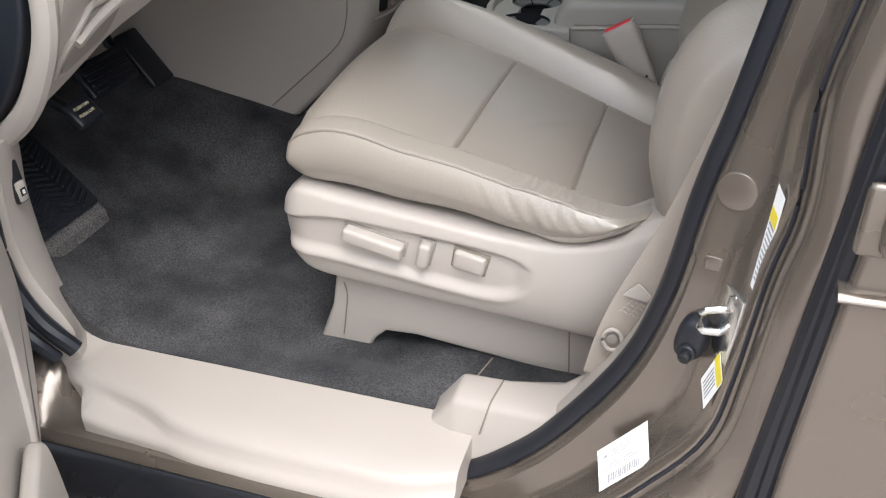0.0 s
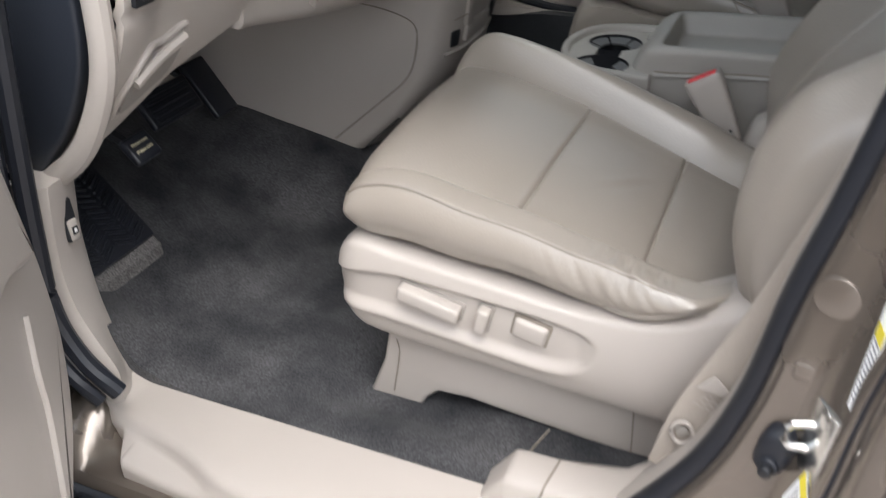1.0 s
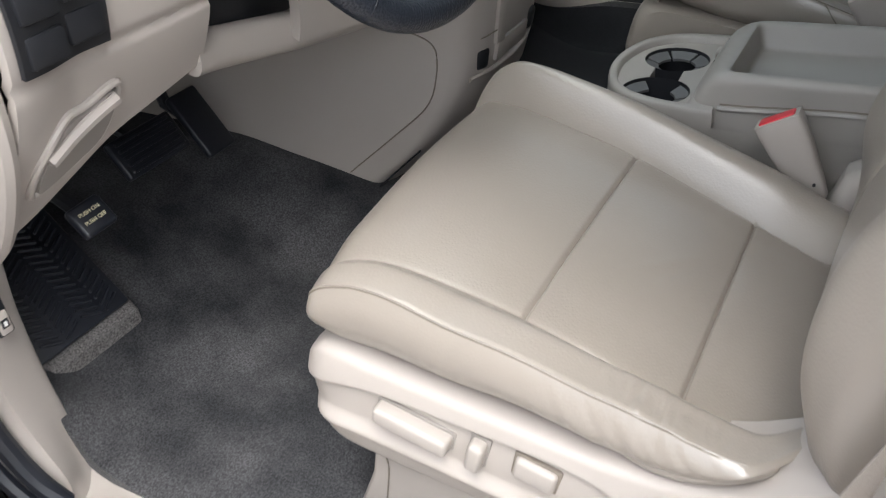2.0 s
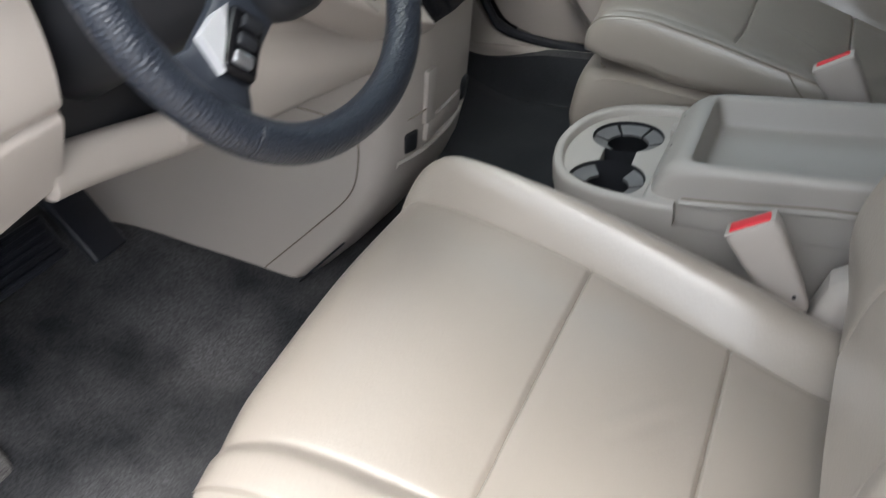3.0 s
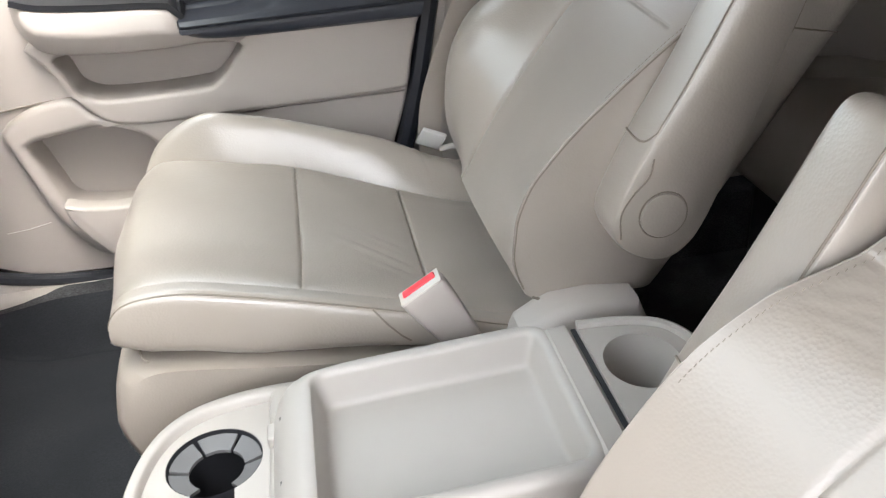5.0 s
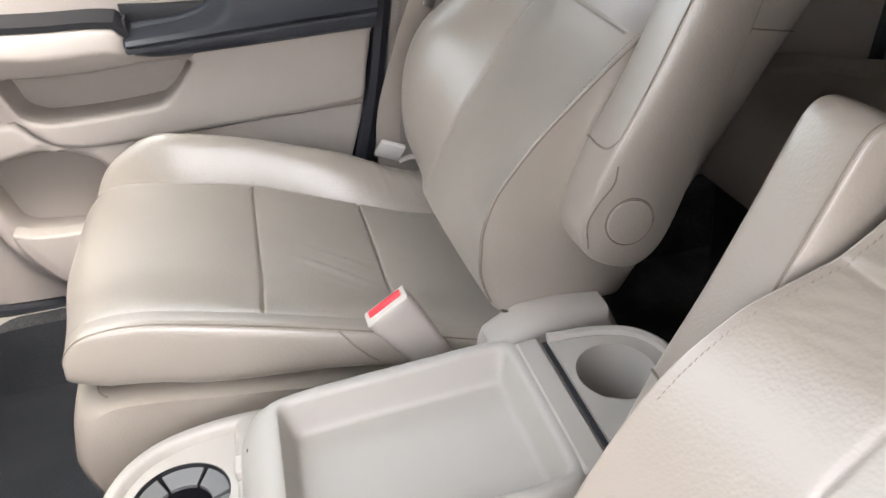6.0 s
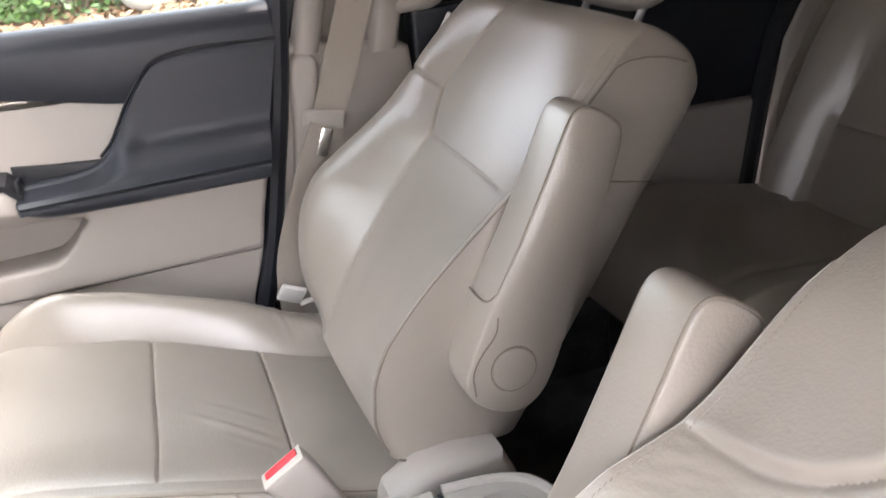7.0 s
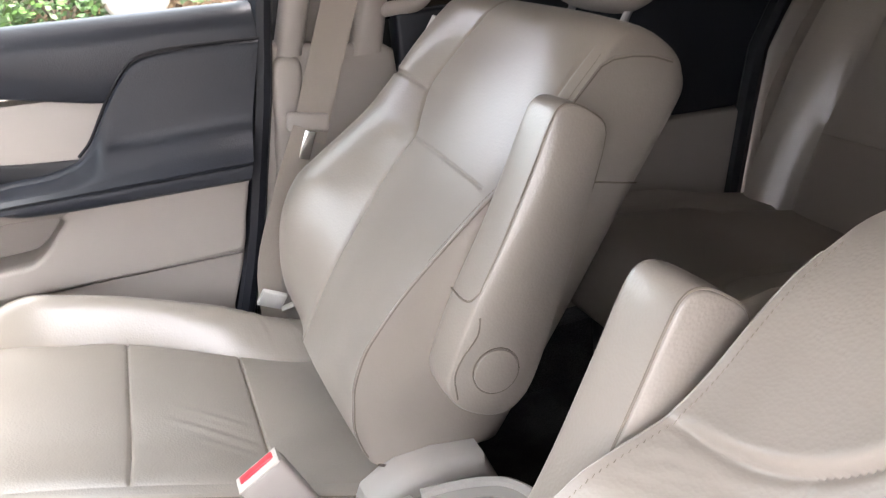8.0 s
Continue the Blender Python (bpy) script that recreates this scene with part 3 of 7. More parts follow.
    # the pad's seam runs round its top, down the front edge, and crosses the front face
    edge_line = [A(p.x * 0.990, 0.1 + (p.y - 0.1) * 0.9965, ye) for p in spline([(u, v, 0) for u, v in prof[9:18]], 4)]
    cross = [A(-0.0475, 0.082, ye), A(-0.0515, 0.068, ye - 0.010 * (-1 if driver else 1)), A(-0.0530, 0.064, (y0 + y1) / 2), A(-0.0525, 0.065, y1 - 0.004 if driver else y0 + 0.004)]
    part("seam", tube(edge_line + spline(cross, 4), 0.0012, 6), THREAD, arm)
    lower = [A(u, v, face) for u, v in ((-0.040, 0.056), (-0.036, 0.036), (-0.044, 0.010), (-0.046, -0.014), (-0.034, -0.040))]
    part("seam", tube(spline(lower, 5), 0.0010, 5), THREAD, arm)
    part("pivot_cap", disc(A(0, 0, y1 + 0.0006), (0, flip, 0), 0.0262, 0.005, 36, 0.0015), LEATHER, arm, "round beige pivot cap")
    part("cap_joint", tube([A(0.0272 * math.cos(q), 0.0272 * math.sin(q), y1 + 0.0005) for q in steps(0, 6.15, 40)], 0.0010, 5, True), THREAD, arm)
    return th


driver = seat("driver_seat", (-0.06, -0.436, 0.775), False, "beige leather driver seat with power switches, raised armrest", True)
passenger = seat("passenger_seat", (0.010, 0.474, 0.842), True, "beige leather passenger seat, reclined, with folded-up armrest", False)

# driver's side shield, with its recess and switches
SHIELD_TOP = [(-0.287, 0.690), (-0.284, 0.709), (-0.275, 0.727), (-0.252, 0.741), (-0.195, 0.733), (-0.116, 0.724), (-0.039, 0.715), (0.036, 0.707), (0.108, 0.707), (0.163, 0.722), (0.214, 0.750), (0.30, 0.79), (0.36, 0.80)]
SHIELD_LOW = [(-0.287, 0.665), (-0.284, 0.646), (-0.272, 0.625), (-0.243, 0.604), (-0.191, 0.596), (-0.041, 0.584), (0.078, 0.575), (0.176, 0.564), (0.30, 0.556), (0.36, 0.55)]
SCOOP_TOP = [(-0.30, 0.690), (-0.20, 0.701), (-0.10, 0.695), (0.0, 0.686), (0.045, 0.678), (0.070, 0.668)]
SCOOP_LOW = [(-0.30, 0.652), (-0.21, 0.650), (-0.13, 0.641), (-0.05, 0.630), (0.02, 0.625), (0.05, 0.634), (0.070, 0.652)]


def shield_y(x, z):
    """The outer face of the side shield, with its scooped switch recess."""
    top, low = curve_at(SHIELD_TOP, x), curve_at(SHIELD_LOW, x)
    f = (top - z) / max(0.001, top - low)
    y = -0.690 - 0.016 * math.sin(math.pi * min(1.0, max(0.0, f))) ** 0.6
    y += 0.030 * (1 - math.sqrt(max(0.0, 1 - (min(0.0, x + 0.245) / 0.0425) ** 2)))
    if x < 0.075:
        st, sl = curve_at(SCOOP_TOP, x), curve_at(SCOOP_LOW, x)
        inside = smooth(st + 0.004, st - 0.006, z) * smooth(sl - 0.012, sl + 0.008, z) * smooth(0.074, 0.045, x)
        y += 0.0095 * inside
        y -= 0.003 * math.exp(-(((z - sl + 0.008) / 0.008) ** 2)) * smooth(0.07, 0.03, x)
    return y


def shield_mesh():
    rings = []
    for x in [-0.2868, -0.286, -0.2845, -0.281, -0.276, -0.27] + steps(-0.263, 0.09, 60) + steps(0.10, 0.36, 20):
        top, low = curve_at(SHIELD_TOP, x), curve_at(SHIELD_LOW, x)
        ring = [Vector((x, -0.60, top - 0.004)), Vector((x, -0.668, top))]
        for f in [0.0, 0.012, 0.03, 0.055] + steps(0.08, 0.92, 56) + [0.945, 0.97, 0.988, 1.0]:
            z = top + (low - top) * f
            edge = 0.014 * (1 - smooth(0.0, 0.055, min(f, 1 - f))) ** 2
            ring.append(Vector((x, shield_y(x, z) + edge, z)))
        ring += [Vector((x, -0.66, low)), Vector((x, -0.60, low + 0.004))]
        rings.append(ring)
    return loft(rings)


shield = part("side_shield", shield_mesh(), PLASTIC, driver, "moulded beige plastic side shield", 60)
tilt = Matrix.Rotation(radians(12), 4, "Y")
for n, (x, z, sx, sz, d) in enumerate(((-0.145, 0.676, 0.086, 0.021, 0.022), (-0.074, 0.668, 0.017, 0.036, 0.020), (-0.013, 0.664, 0.044, 0.028, 0.012))):
    part("switch_well", box(sx + 0.006, 0.006, sz + 0.006, 0.0029 if n < 2 else 0.0028, 2, Matrix.Translation((x, -0.6945, z)) @ tilt), PLASTIC_DARK if n < 2 else THREAD, shield)
    part("switch", box(sx, d, sz, 0.0055 if n == 2 else 0.005, 4, Matrix.Translation((x, -0.6965 - d / 2 + 0.004, z)) @ tilt), PLASTIC, shield, "beige power-seat switch")
# base cover under the shield
COVER = [(-0.222, 0.60), (-0.235, 0.53), (-0.262, 0.462), (-0.182, 0.458), (-0.170, 0.480), (-0.152, 0.497), (-0.105, 0.500), (0.008, 0.488), (0.124, 0.476), (0.30, 0.468), (0.32, 0.60)]
cover = part("base_cover", prism(COVER, -0.668, -0.60, 0.006, 3), PLASTIC, driver, "beige plastic seat base cover")
part("seam", tube(spline([(-0.212, -0.669, 0.575), (-0.208, -0.670, 0.555), (-0.213, -0.670, 0.52), (-0.220, -0.670, 0.48)], 5), 0.0009, 5), THREAD, cover)
part("seam", tube([(0.117, -0.669, 0.59), (0.122, -0.669, 0.478)], 0.0009, 5), THREAD, cover)
part("seat_frame", box(0.50, 0.36, 0.10, 0.01, 2, Matrix.Translation((0.06, -0.42, 0.63))), BLACK, driver)
for y in (-0.60, -0.26):
    part("seat_rail", box(0.52, 0.05, 0.11, 0.006, 2, Matrix.Translation((0.07, y, 0.525))), BLACK, driver)
part("base_cover", prism([(-0.20, 0.70), (-0.215, 0.60), (-0.16, 0.48), (0.30, 0.47), (0.32, 0.70)], -0.235, -0.20, 0.006), PLASTIC, driver)

# passenger seat's soft base
rings = []
prof = spline([(-0.150, 0, 0.812), (-0.190, 0, 0.812), (-0.212, 0, 0.800), (-0.223, 0, 0.778), (-0.230, 0, 0.752), (-0.234, 0, 0.728), (-0.229, 0, 0.695), (-0.212, 0, 0.655), (-0.17, 0, 0.612), (-0.10, 0, 0.60),
               (0.15, 0, 0.60), (0.25, 0, 0.61), (0.29, 0, 0.66), (0.29, 0, 0.72), (0.20, 0, 0.752), (0.05, 0, 0.780), (-0.05, 0, 0.796)], 5, True)
for q in steps(-1.0, 1.0, 25):
    s = (1 - abs(q) ** 9) ** 0.5 * 0.09 + 0.91
    rings.append([Vector((0.024 + (p.x - 0.03) * s, 0.4685 + 0.2545 * q, 0.71 + (p.z - 0.71) * s)) for p in prof])
part("seat_base", loft(rings), LEATHER, passenger, "padded beige seat base", 60)
part("seat_pedestal", box(0.40, 0.40, 0.17, 0.02, 3, Matrix.Translation((0.07, 0.474, 0.545))), PLASTIC_DARK, passenger)
part("hinge_cover", prism([(0.24, 0.765), (0.255, 0.797), (0.30, 0.822), (0.345, 0.826), (0.40, 0.818), (0.415, 0.78), (0.40, 0.72), (0.25, 0.72)], 0.165, 0.24, 0.022, 5), PLASTIC, passenger, "beige plastic hinge cover")
part("hinge_cover", prism([(0.165, 0.72), (0.18, 0.765), (0.23, 0.80), (0.275, 0.80), (0.33, 0.79), (0.345, 0.73), (0.33, 0.65), (0.18, 0.65)], -0.205, -0.14, 0.020, 5), PLASTIC, driver, "beige plastic hinge cover")


# ---- belt buckles ----
def buckle(label, top):
    """A flat buckle on a stalk, leaning forward; its end with the red button looks up and forward."""
    top = Vector(top)
    axis = Vector((-0.50, 0.0, 0.866))
    wide = Vector((0.866, 0.0, 0.50))
    deep = Vector((0, 1, 0))
    m = Matrix((wide, deep, axis)).transposed().to_4x4()
    foot = top - axis * 0.115
    th = thing("seat_belt_buckle", label, "belt buckle", "belt buckles", at=tuple(foot))
    rings = []
    for q, w, d in ((0.0, 0.017, 0.010), (0.2, 0.021, 0.012), (0.6, 0.0265, 0.014), (0.9, 0.0295, 0.0155), (0.975, 0.0295, 0.0155), (1.0, 0.028, 0.0145)):
        rings.append([foot + q * 0.115 * axis + u * wide + v * deep for u, v in closed_superloop(w, d, 32, 4)])
    part("buckle_body", loft(rings), PLASTIC, th, "taupe plastic buckle body")
    part("button_surround", box(0.056, 0.028, 0.004, 0.0018, 2, Matrix.Translation(top + axis * 0.0005) @ m), PLASTIC if top.y < 0 else PALE_PL, th, "pale button surround")
    part("release_button", box(0.045, 0.0185 if top.y < 0 else 0.0125, 0.006, 0.0022, 2, Matrix.Translation(top + axis * 0.0018 + deep * (-0.001 if top.y < 0 else 0.003)) @ m), RED, th, "red release button")
    part("rivet", disc(foot + axis * 0.022 + deep * (-0.0125 if top.y < 0 else 0.0125) + wide * 0.010, (0, -1, 0), 0.0022, 0.002, 10), BLACK, th)
    part("stalk", tube([foot - axis * 0.08 + wide * 0.01, foot + axis * 0.01], 0.013, 10, flat=0.5), BLACK, th)
    return th


buckle("taupe seat belt buckle with red button beside the driver seat", (0.093, -0.184, 0.824))
buckle("taupe seat belt buckle with red button beside the passenger seat", (0.145, 0.206, 0.866))


# ---- centre console ----
console = thing("centre_console", "grey-beige plastic centre console with tray and cup holders", "console", at=(0.1, 0.03, 0.465))


def slab_with_holes(outline, holes, z_top, depth, r=0.006):
    """A plate of the given outline with round or free holes cut through it."""
    bm = bmesh.new()
    loops = []
    for pts in [outline] + holes:
        vs = [bm.verts.new((x, y, z_top)) for x, y in pts]
        loops.append([bm.edges.new((vs[n], vs[(n + 1) % len(vs)])) for n in range(len(vs))])
    bmesh.ops.triangle_fill(bm, use_beauty=True, use_dissolve=False, edges=[e for l in loops for e in l], normal=(0, 0, 1))
    made = bmesh.ops.extrude_face_region(bm, geom=bm.faces[:])
    bmesh.ops.translate(bm, verts=[v for v in made["geom"] if isinstance(v, bmesh.types.BMVert)], vec=(0, 0, -depth))
    return bm


# body: rings upward
CON_TOP = [(-0.186, 0.03), (-0.172, 0.105), (-0.14, 0.150), (-0.09, 0.172), (-0.02, 0.178), (0.10, 0.168), (0.25, 0.152), (0.34, 0.135), (0.395, 0.095), (0.412, 0.03),
           (0.395, -0.04), (0.34, -0.085), (0.25, -0.105), (0.10, -0.115), (-0.02, -0.118), (-0.09, -0.112), (-0.14, -0.09), (-0.172, -0.045)]
con_ring = [(p.x, p.y) for p in spline([(x, y, 0) for x, y in CON_TOP], 5, True)]
rings = []
for z, s, dx in ((0.466, 0.90, 0.02), (0.60, 0.93, 0.01), (0.74, 0.985, 0.0), (0.765, 1.0, 0.0)):
    rings.append([(0.11 + (x - 0.11) * s + dx, 0.03 + (y - 0.03) * s, z) for x, y in con_ring])
part("console_body", loft(rings, True, False), GREY_PLASTIC, console, "", 50)
# cup holder deck with its figure-of-eight opening
CUPS = ((-0.100, 0.077), (-0.098, -0.050))
CR = 0.050


def eight():
    pts = []
    gap = 0.022
    q0 = math.asin(gap / CR)
    for k in steps(-90 + math.degrees(q0), 270 - math.degrees(q0), 40):
        pts.append((CUPS[0][0] + CR * math.cos(radians(k)), CUPS[0][1] + CR * math.sin(radians(k))))
    for k in steps(90 + math.degrees(q0), 450 - math.degrees(q0), 40):
        pts.append((CUPS[1][0] + CR * math.cos(radians(k)), CUPS[1][1] + CR * math.sin(radians(k))))
    return pts


deck_out = [p for p in con_ring if p[0] <= 0.012]
deck_out = sorted([p for p in deck_out], key=lambda p: math.atan2(p[1] - 0.03, p[0] + 0.02) % (2 * math.pi))
BOWL_END = -0.046


def deck_ring(k, z):
    """The deck's outline drawn in by k; the sunken middle stops short of the tray."""
    pts = [(-0.07 + (x + 0.07) * k, 0.025 + (y - 0.025) * k) for x, y in deck_out]
    return [(min(x, BOWL_END + 0.012 * (k - 0.86) / 0.05) if k < 0.93 else x, y, z) for x, y in pts]


part("cup_rim", loft([deck_ring(k, z) for k, z in ((1.0, 0.764), (1.0, 0.783), (0.992, 0.788), (0.975, 0.7905), (0.905, 0.7905), (0.89, 0.789), (0.882, 0.786), (0.872, 0.780), (0.868, 0.776))], True, False), GREY_PLASTIC, console, "raised rim round the cup holders", 50)
part("cup_deck", slab_with_holes([(x, y) for x, y, z in deck_ring(0.871, 0.0)], [eight()], 0.7795, 0.03), GREY_PLASTIC, console, "", 40)
part("tab", box(0.010, 0.026, 0.014, 0.003, 3, Matrix.Translation((-0.0375, 0.083, 0.794))), GREY_PLASTIC, console)
for cx, cy in CUPS:
    wall = []
    for z, r in ((0.7791, CR - 0.0006), (0.765, CR - 0.001), (0.68, CR - 0.006), (0.664, CR - 0.010)):
        wall.append([(cx + r * math.cos(q), cy + r * math.sin(q), z) for q in (2 * math.pi * k / 40 for k in range(40))])
    bm = bmesh.new()
    loft(wall, True, False, bm)
    bm.faces.new([v for v in bm.verts if abs(v.co.z - 0.664) < 1e-5])
    cup = part("cup_holder", bm, BLACK, console, "black cup holder liner")
    toward = 1 if cy > 0 else -1
    for k in range(5):
        mid = 90 * toward + (k - 2) * 60
        bm = bmesh.new()
        outer, inner = [], []
        for q in steps(mid - 26.5, mid + 26.5, 8):
            c, s = math.cos(radians(q)), math.sin(radians(q))
            outer.append((cx + (CR - 0.002) * c, cy + (CR - 0.002) * s))
            inner.append((cx + 0.029 * c, cy + 0.029 * s))
        poly = outer + inner[::-1]
        low, up = 0.7705, 0.7745
        a = [bm.verts.new((x, y, up - (0.006 if n >= len(outer) else 0))) for n, (x, y) in enumerate(poly)]
        b = [bm.verts.new((x, y, low - (0.006 if n >= len(outer) else 0))) for n, (x, y) in enumerate(poly)]
        half = len(outer)
        for n in range(half - 1):
            i, j = n, 2 * half - 1 - n
            bm.faces.new((a[i], a[i + 1], a[j - 1], a[j]))
            bm.faces.new((b[i], b[j], b[j - 1], b[i + 1]))
        for n in range(len(poly)):
            m = (n + 1) % len(poly)
            bm.faces.new((a[n], b[n], b[m], a[m]))
        part("rubber_flap", bm, GREY_FLAP, cup)
part("cup_floor", box(0.10, 0.20, 0.004, 0.001, 1, Matrix.Translation((-0.1, 0.022, 0.66))), BLACK, console)


def tray_mesh(x0, x1, y0, y1, wall, z_top, z_floor, z_base, slope=0.0):
    """An open tray with rounded corners and rim; its front wall leans forward to the deck."""
    cx, cy, hx, hy = (x0 + x1) / 2, (y0 + y1) / 2, (x1 - x0) / 2, (y1 - y0) / 2

    def ring(grow, z, e, lean=0.0):
        out = []
        for u, v in closed_superloop(hx + grow, hy + grow, 140, e):
            f = smooth(-0.55 * hx, -hx, u)
            out.append((cx + u - lean * f, cy + v, z + slope * (cx + u - x0) - 0.010 * f * (lean / 0.03)))
        return out

    rings = [ring(wall, z_base, 9, 0.031), ring(wall, z_top - 0.045, 9, 0.030), ring(wall, z_top - 0.028, 9, 0.027), ring(wall, z_top - 0.014, 9, 0.020), ring(wall, z_top - 0.009, 9, 0.0155), ring(wall - 0.001, z_top - 0.006, 9, 0.012), ring(wall - 0.004, z_top - 0.0015, 9, 0.006), ring(wall - 0.008, z_top, 10, 0.002), ring(0.004, z_top, 16), ring(0.001, z_top - 0.0015, 18), ring(-0.001, z_top - 0.006, 18), ring(-0.0018, z_top - 0.010, 18), ring(-0.0075, z_floor + 0.011, 20),
             ring(-0.009, z_floor + 0.006, 20), ring(-0.011, z_floor + 0.002, 20), ring(-0.015, z_floor, 20)]
    return loft(rings, True, True)


part("ledge", tube([(x, -0.1035, 0.7895 + 0.015 * smooth(-0.02, 0.2, x)) for x in steps(0.004, 0.30, 16)], 0.0042, 8), GREY_PLASTIC, console, "narrow ledge under the tray")
# thin dark tube drawn as the shadow line between ledge and tray
part("painted_shadow_line", tube([(x, -0.1025, 0.7945 + 0.015 * smooth(-0.02, 0.2, x)) for x in steps(0.006, 0.30, 16)], 0.0016, 6), THREAD, console)
part("tray", tray_mesh(0.010, 0.254, -0.085, 0.114, 0.018, 0.838, 0.798, 0.690, 0.04), GREY_PLASTIC, console, "open grey-beige storage tray", 40)
part("lid_block", prism([(0.262, 0.76), (0.262, 0.846), (0.266, 0.850), (0.286, 0.851), (0.291, 0.846), (0.291, 0.76)], -0.088, 0.110, 0.004), GREY_PLASTIC, console)
part("seam", box(0.006, 0.19, 0.05, 0.001, 1, Matrix.Translation((0.2942, 0.010, 0.8215))), BLACK, console)
# rear deck with its cup hole
REAR = [(0.2975, 0.103), (0.345, 0.097), (0.380, 0.083), (0.398, 0.058), (0.403, 0.026), (0.398, -0.02), (0.380, -0.052), (0.345, -0.075), (0.2975, -0.085)]
rear_out = [(p.x, p.y) for p in spline([(x, y, 0) for x, y in REAR], 4)]
RC = (0.343, 0.029)
hole = [(RC[0] + 0.0385 * math.cos(q), RC[1] + 0.045 * math.sin(q)) for q in (2 * math.pi * k / 40 for k in range(40))]
part("rear_deck", slab_with_holes(rear_out, [hole], 0.850, 0.09), GREY_PLASTIC, console, "", 40)
part("rear_rim", tube([(x, y, 0.851) for x, y in rear_out], 0.006, 8), GREY_PLASTIC, console)
bm = bmesh.new()
loft([[(RC[0] + r * math.cos(q), RC[1] + r * 1.168 * math.sin(q), z) for q in (2 * math.pi * k / 40 for k in range(40))] for z, r in ((0.8495, 0.0385), (0.80, 0.0355), (0.785, 0.033))], True, False, bm)
bm.faces.new([v for v in bm.verts if abs(v.co.z - 0.785) < 1e-5])
part("rear_cup_holder", bm, GREY_PLASTIC, console)
for x, y in ((-0.0245, 0.072), (-0.0245, -0.02)):
    part("clip_slot", box(0.002, 0.010, 0.006, 0.0006, 1, Matrix.Translation((x, y, 0.818)) @ Matrix.Rotation(0.4, 4, "X")), BLACK, console)

# ---- floor ----


def floor_z(x, y):
    z = 0.465
    z += 0.20 * smooth(-0.45, -0.95, x) ** 1.2 + 0.22 * smooth(-0.9, -1.15, x)
    z += 0.090 * smooth(-0.33, -0.16, y) * smooth(-0.35, -0.62, x) * smooth(0.45, 0.2, y) * smooth(0.0, 0.1, y)
    z -= 0.016 * smooth(-0.36, -0.27, x) * smooth(-0.04, -0.12, x) * smooth(-0.76, -0.70, y) * smooth(-0.40, -0.5, y)
    z += 0.05 * smooth(-0.70, -0.80, y) * smooth(-0.58, -0.66, x)
    z += 0.115 * smooth(0.77, 0.83, y) * (1 - 0.8 * smooth(-0.45, -0.72, x))
    side = -0.108 + 0.25 * (x + 0.38)
    if x < -0.34 and y < 0.1:
        top = curve_at([(-1.1, 0.70), (-0.80, 0.648), (-0.69, 0.612), (-0.60, 0.580), (-0.54, 0.557), (-0.50, 0.540), (-0.42, 0.50), (-0.36, 0.467)], x)
        z += (top - z) * smooth(side - 0.17, side - 0.012, y)
    return z + 0.002 * noise.noise((x * 9, y * 9, 0.3))


lone("floor", sheet(lambda x, y: (x, y, floor_z(x, y)), steps(-1.15, -0.2, 60) + steps(-0.18, 2.2, 70), steps(-0.79, 0.0, 70) + steps(0.02, 0.74, 36) + steps(0.75, 0.86, 12), 0.02), CARPET, "charcoal carpet with paler scuffs on the floor", "carpet", "structure")
# dark sheet added over the carpet; its colour carries the footwell's shade
lone("footwell_dark_sheet", sheet(lambda x, y: (x, y, floor_z(x, y + 0.020 * smooth(0.70, 0.76, y)) + 0.023 + 0.013 * smooth(0.79, 0.70, y)), steps(-1.12, 0.10, 60), steps(0.190, 0.70, 20) + steps(0.71, 0.803, 14), 0.008), FOOTWELL_DARK, "dark flat sheet on the passenger side floor, footwell shade in its colour", "floor mat")
part_line = tube([(-0.018, -0.775, 0.4868), (0.0, -0.72, 0.4868), (0.012, -0.67, 0.4868)], 0.0012, 5)
lone("carpet_seam", part_line, THREAD, "pale cut edge in the charcoal carpet", "carpet seam", "structure")

# ---- driver's pedals ----


def pedal(name, label, center, size, normal, ribs, along, arm_to):
    center, normal = Vector(center), Vector(normal).normalized()
    across = Vector((0, 1, 0))
    up = normal.cross(across).normalized()
    across = up.cross(normal)
    m = Matrix((across, up, normal)).transposed().to_4x4()
    th = thing(name, label, "pedal", at=tuple(center))
    part("pad", box(size[0], size[1], 0.014, 0.005, 3, Matrix.Translation(center) @ m), RUBBER, th)
    for k in range(ribs):
        o = (k - (ribs - 1) / 2)
        if along:
            part("rib", box(0.006, size[1] * 0.8, 0.005, 0.0015, 1, Matrix.Translation(center + across * o * size[0] / ribs * 0.9 + normal * 0.008) @ m), RUBBER, th)
        else:
            part("rib", box(size[0] * 0.85, 0.006, 0.005, 0.0015, 1, Matrix.Translation(center + up * o * size[1] / ribs * 0.9 + normal * 0.008) @ m), RUBBER, th)
    part("arm", tube([center - normal * 0.008, center - normal * 0.05 + Vector((-0.03, 0, 0.05)), Vector(arm_to)], 0.010, 8), BLACK, th)
    return th, m, center, normal


pedal("brake_pedal", "wide black rubber brake pedal with ribs", (-0.74, -0.440, 0.760), (0.125, 0.062), (0.82, 0, 0.57), 5, False, (-0.86, -0.43, 1.0))
pedal("accelerator_pedal", "tall black rubber accelerator pedal", (-0.752, -0.318, 0.742), (0.062, 0.112), (0.80, 0, 0.60), 0, True, (-0.88, -0.31, 0.95))
pb, pm, pc, pn = pedal("parking_brake_pedal", "small black parking brake pedal with printed words", (-0.612, -0.655, 0.790), (0.048, 0.042), (0.72, -0.1, 0.69), 0, False, (-0.80, -0.66, 0.95))


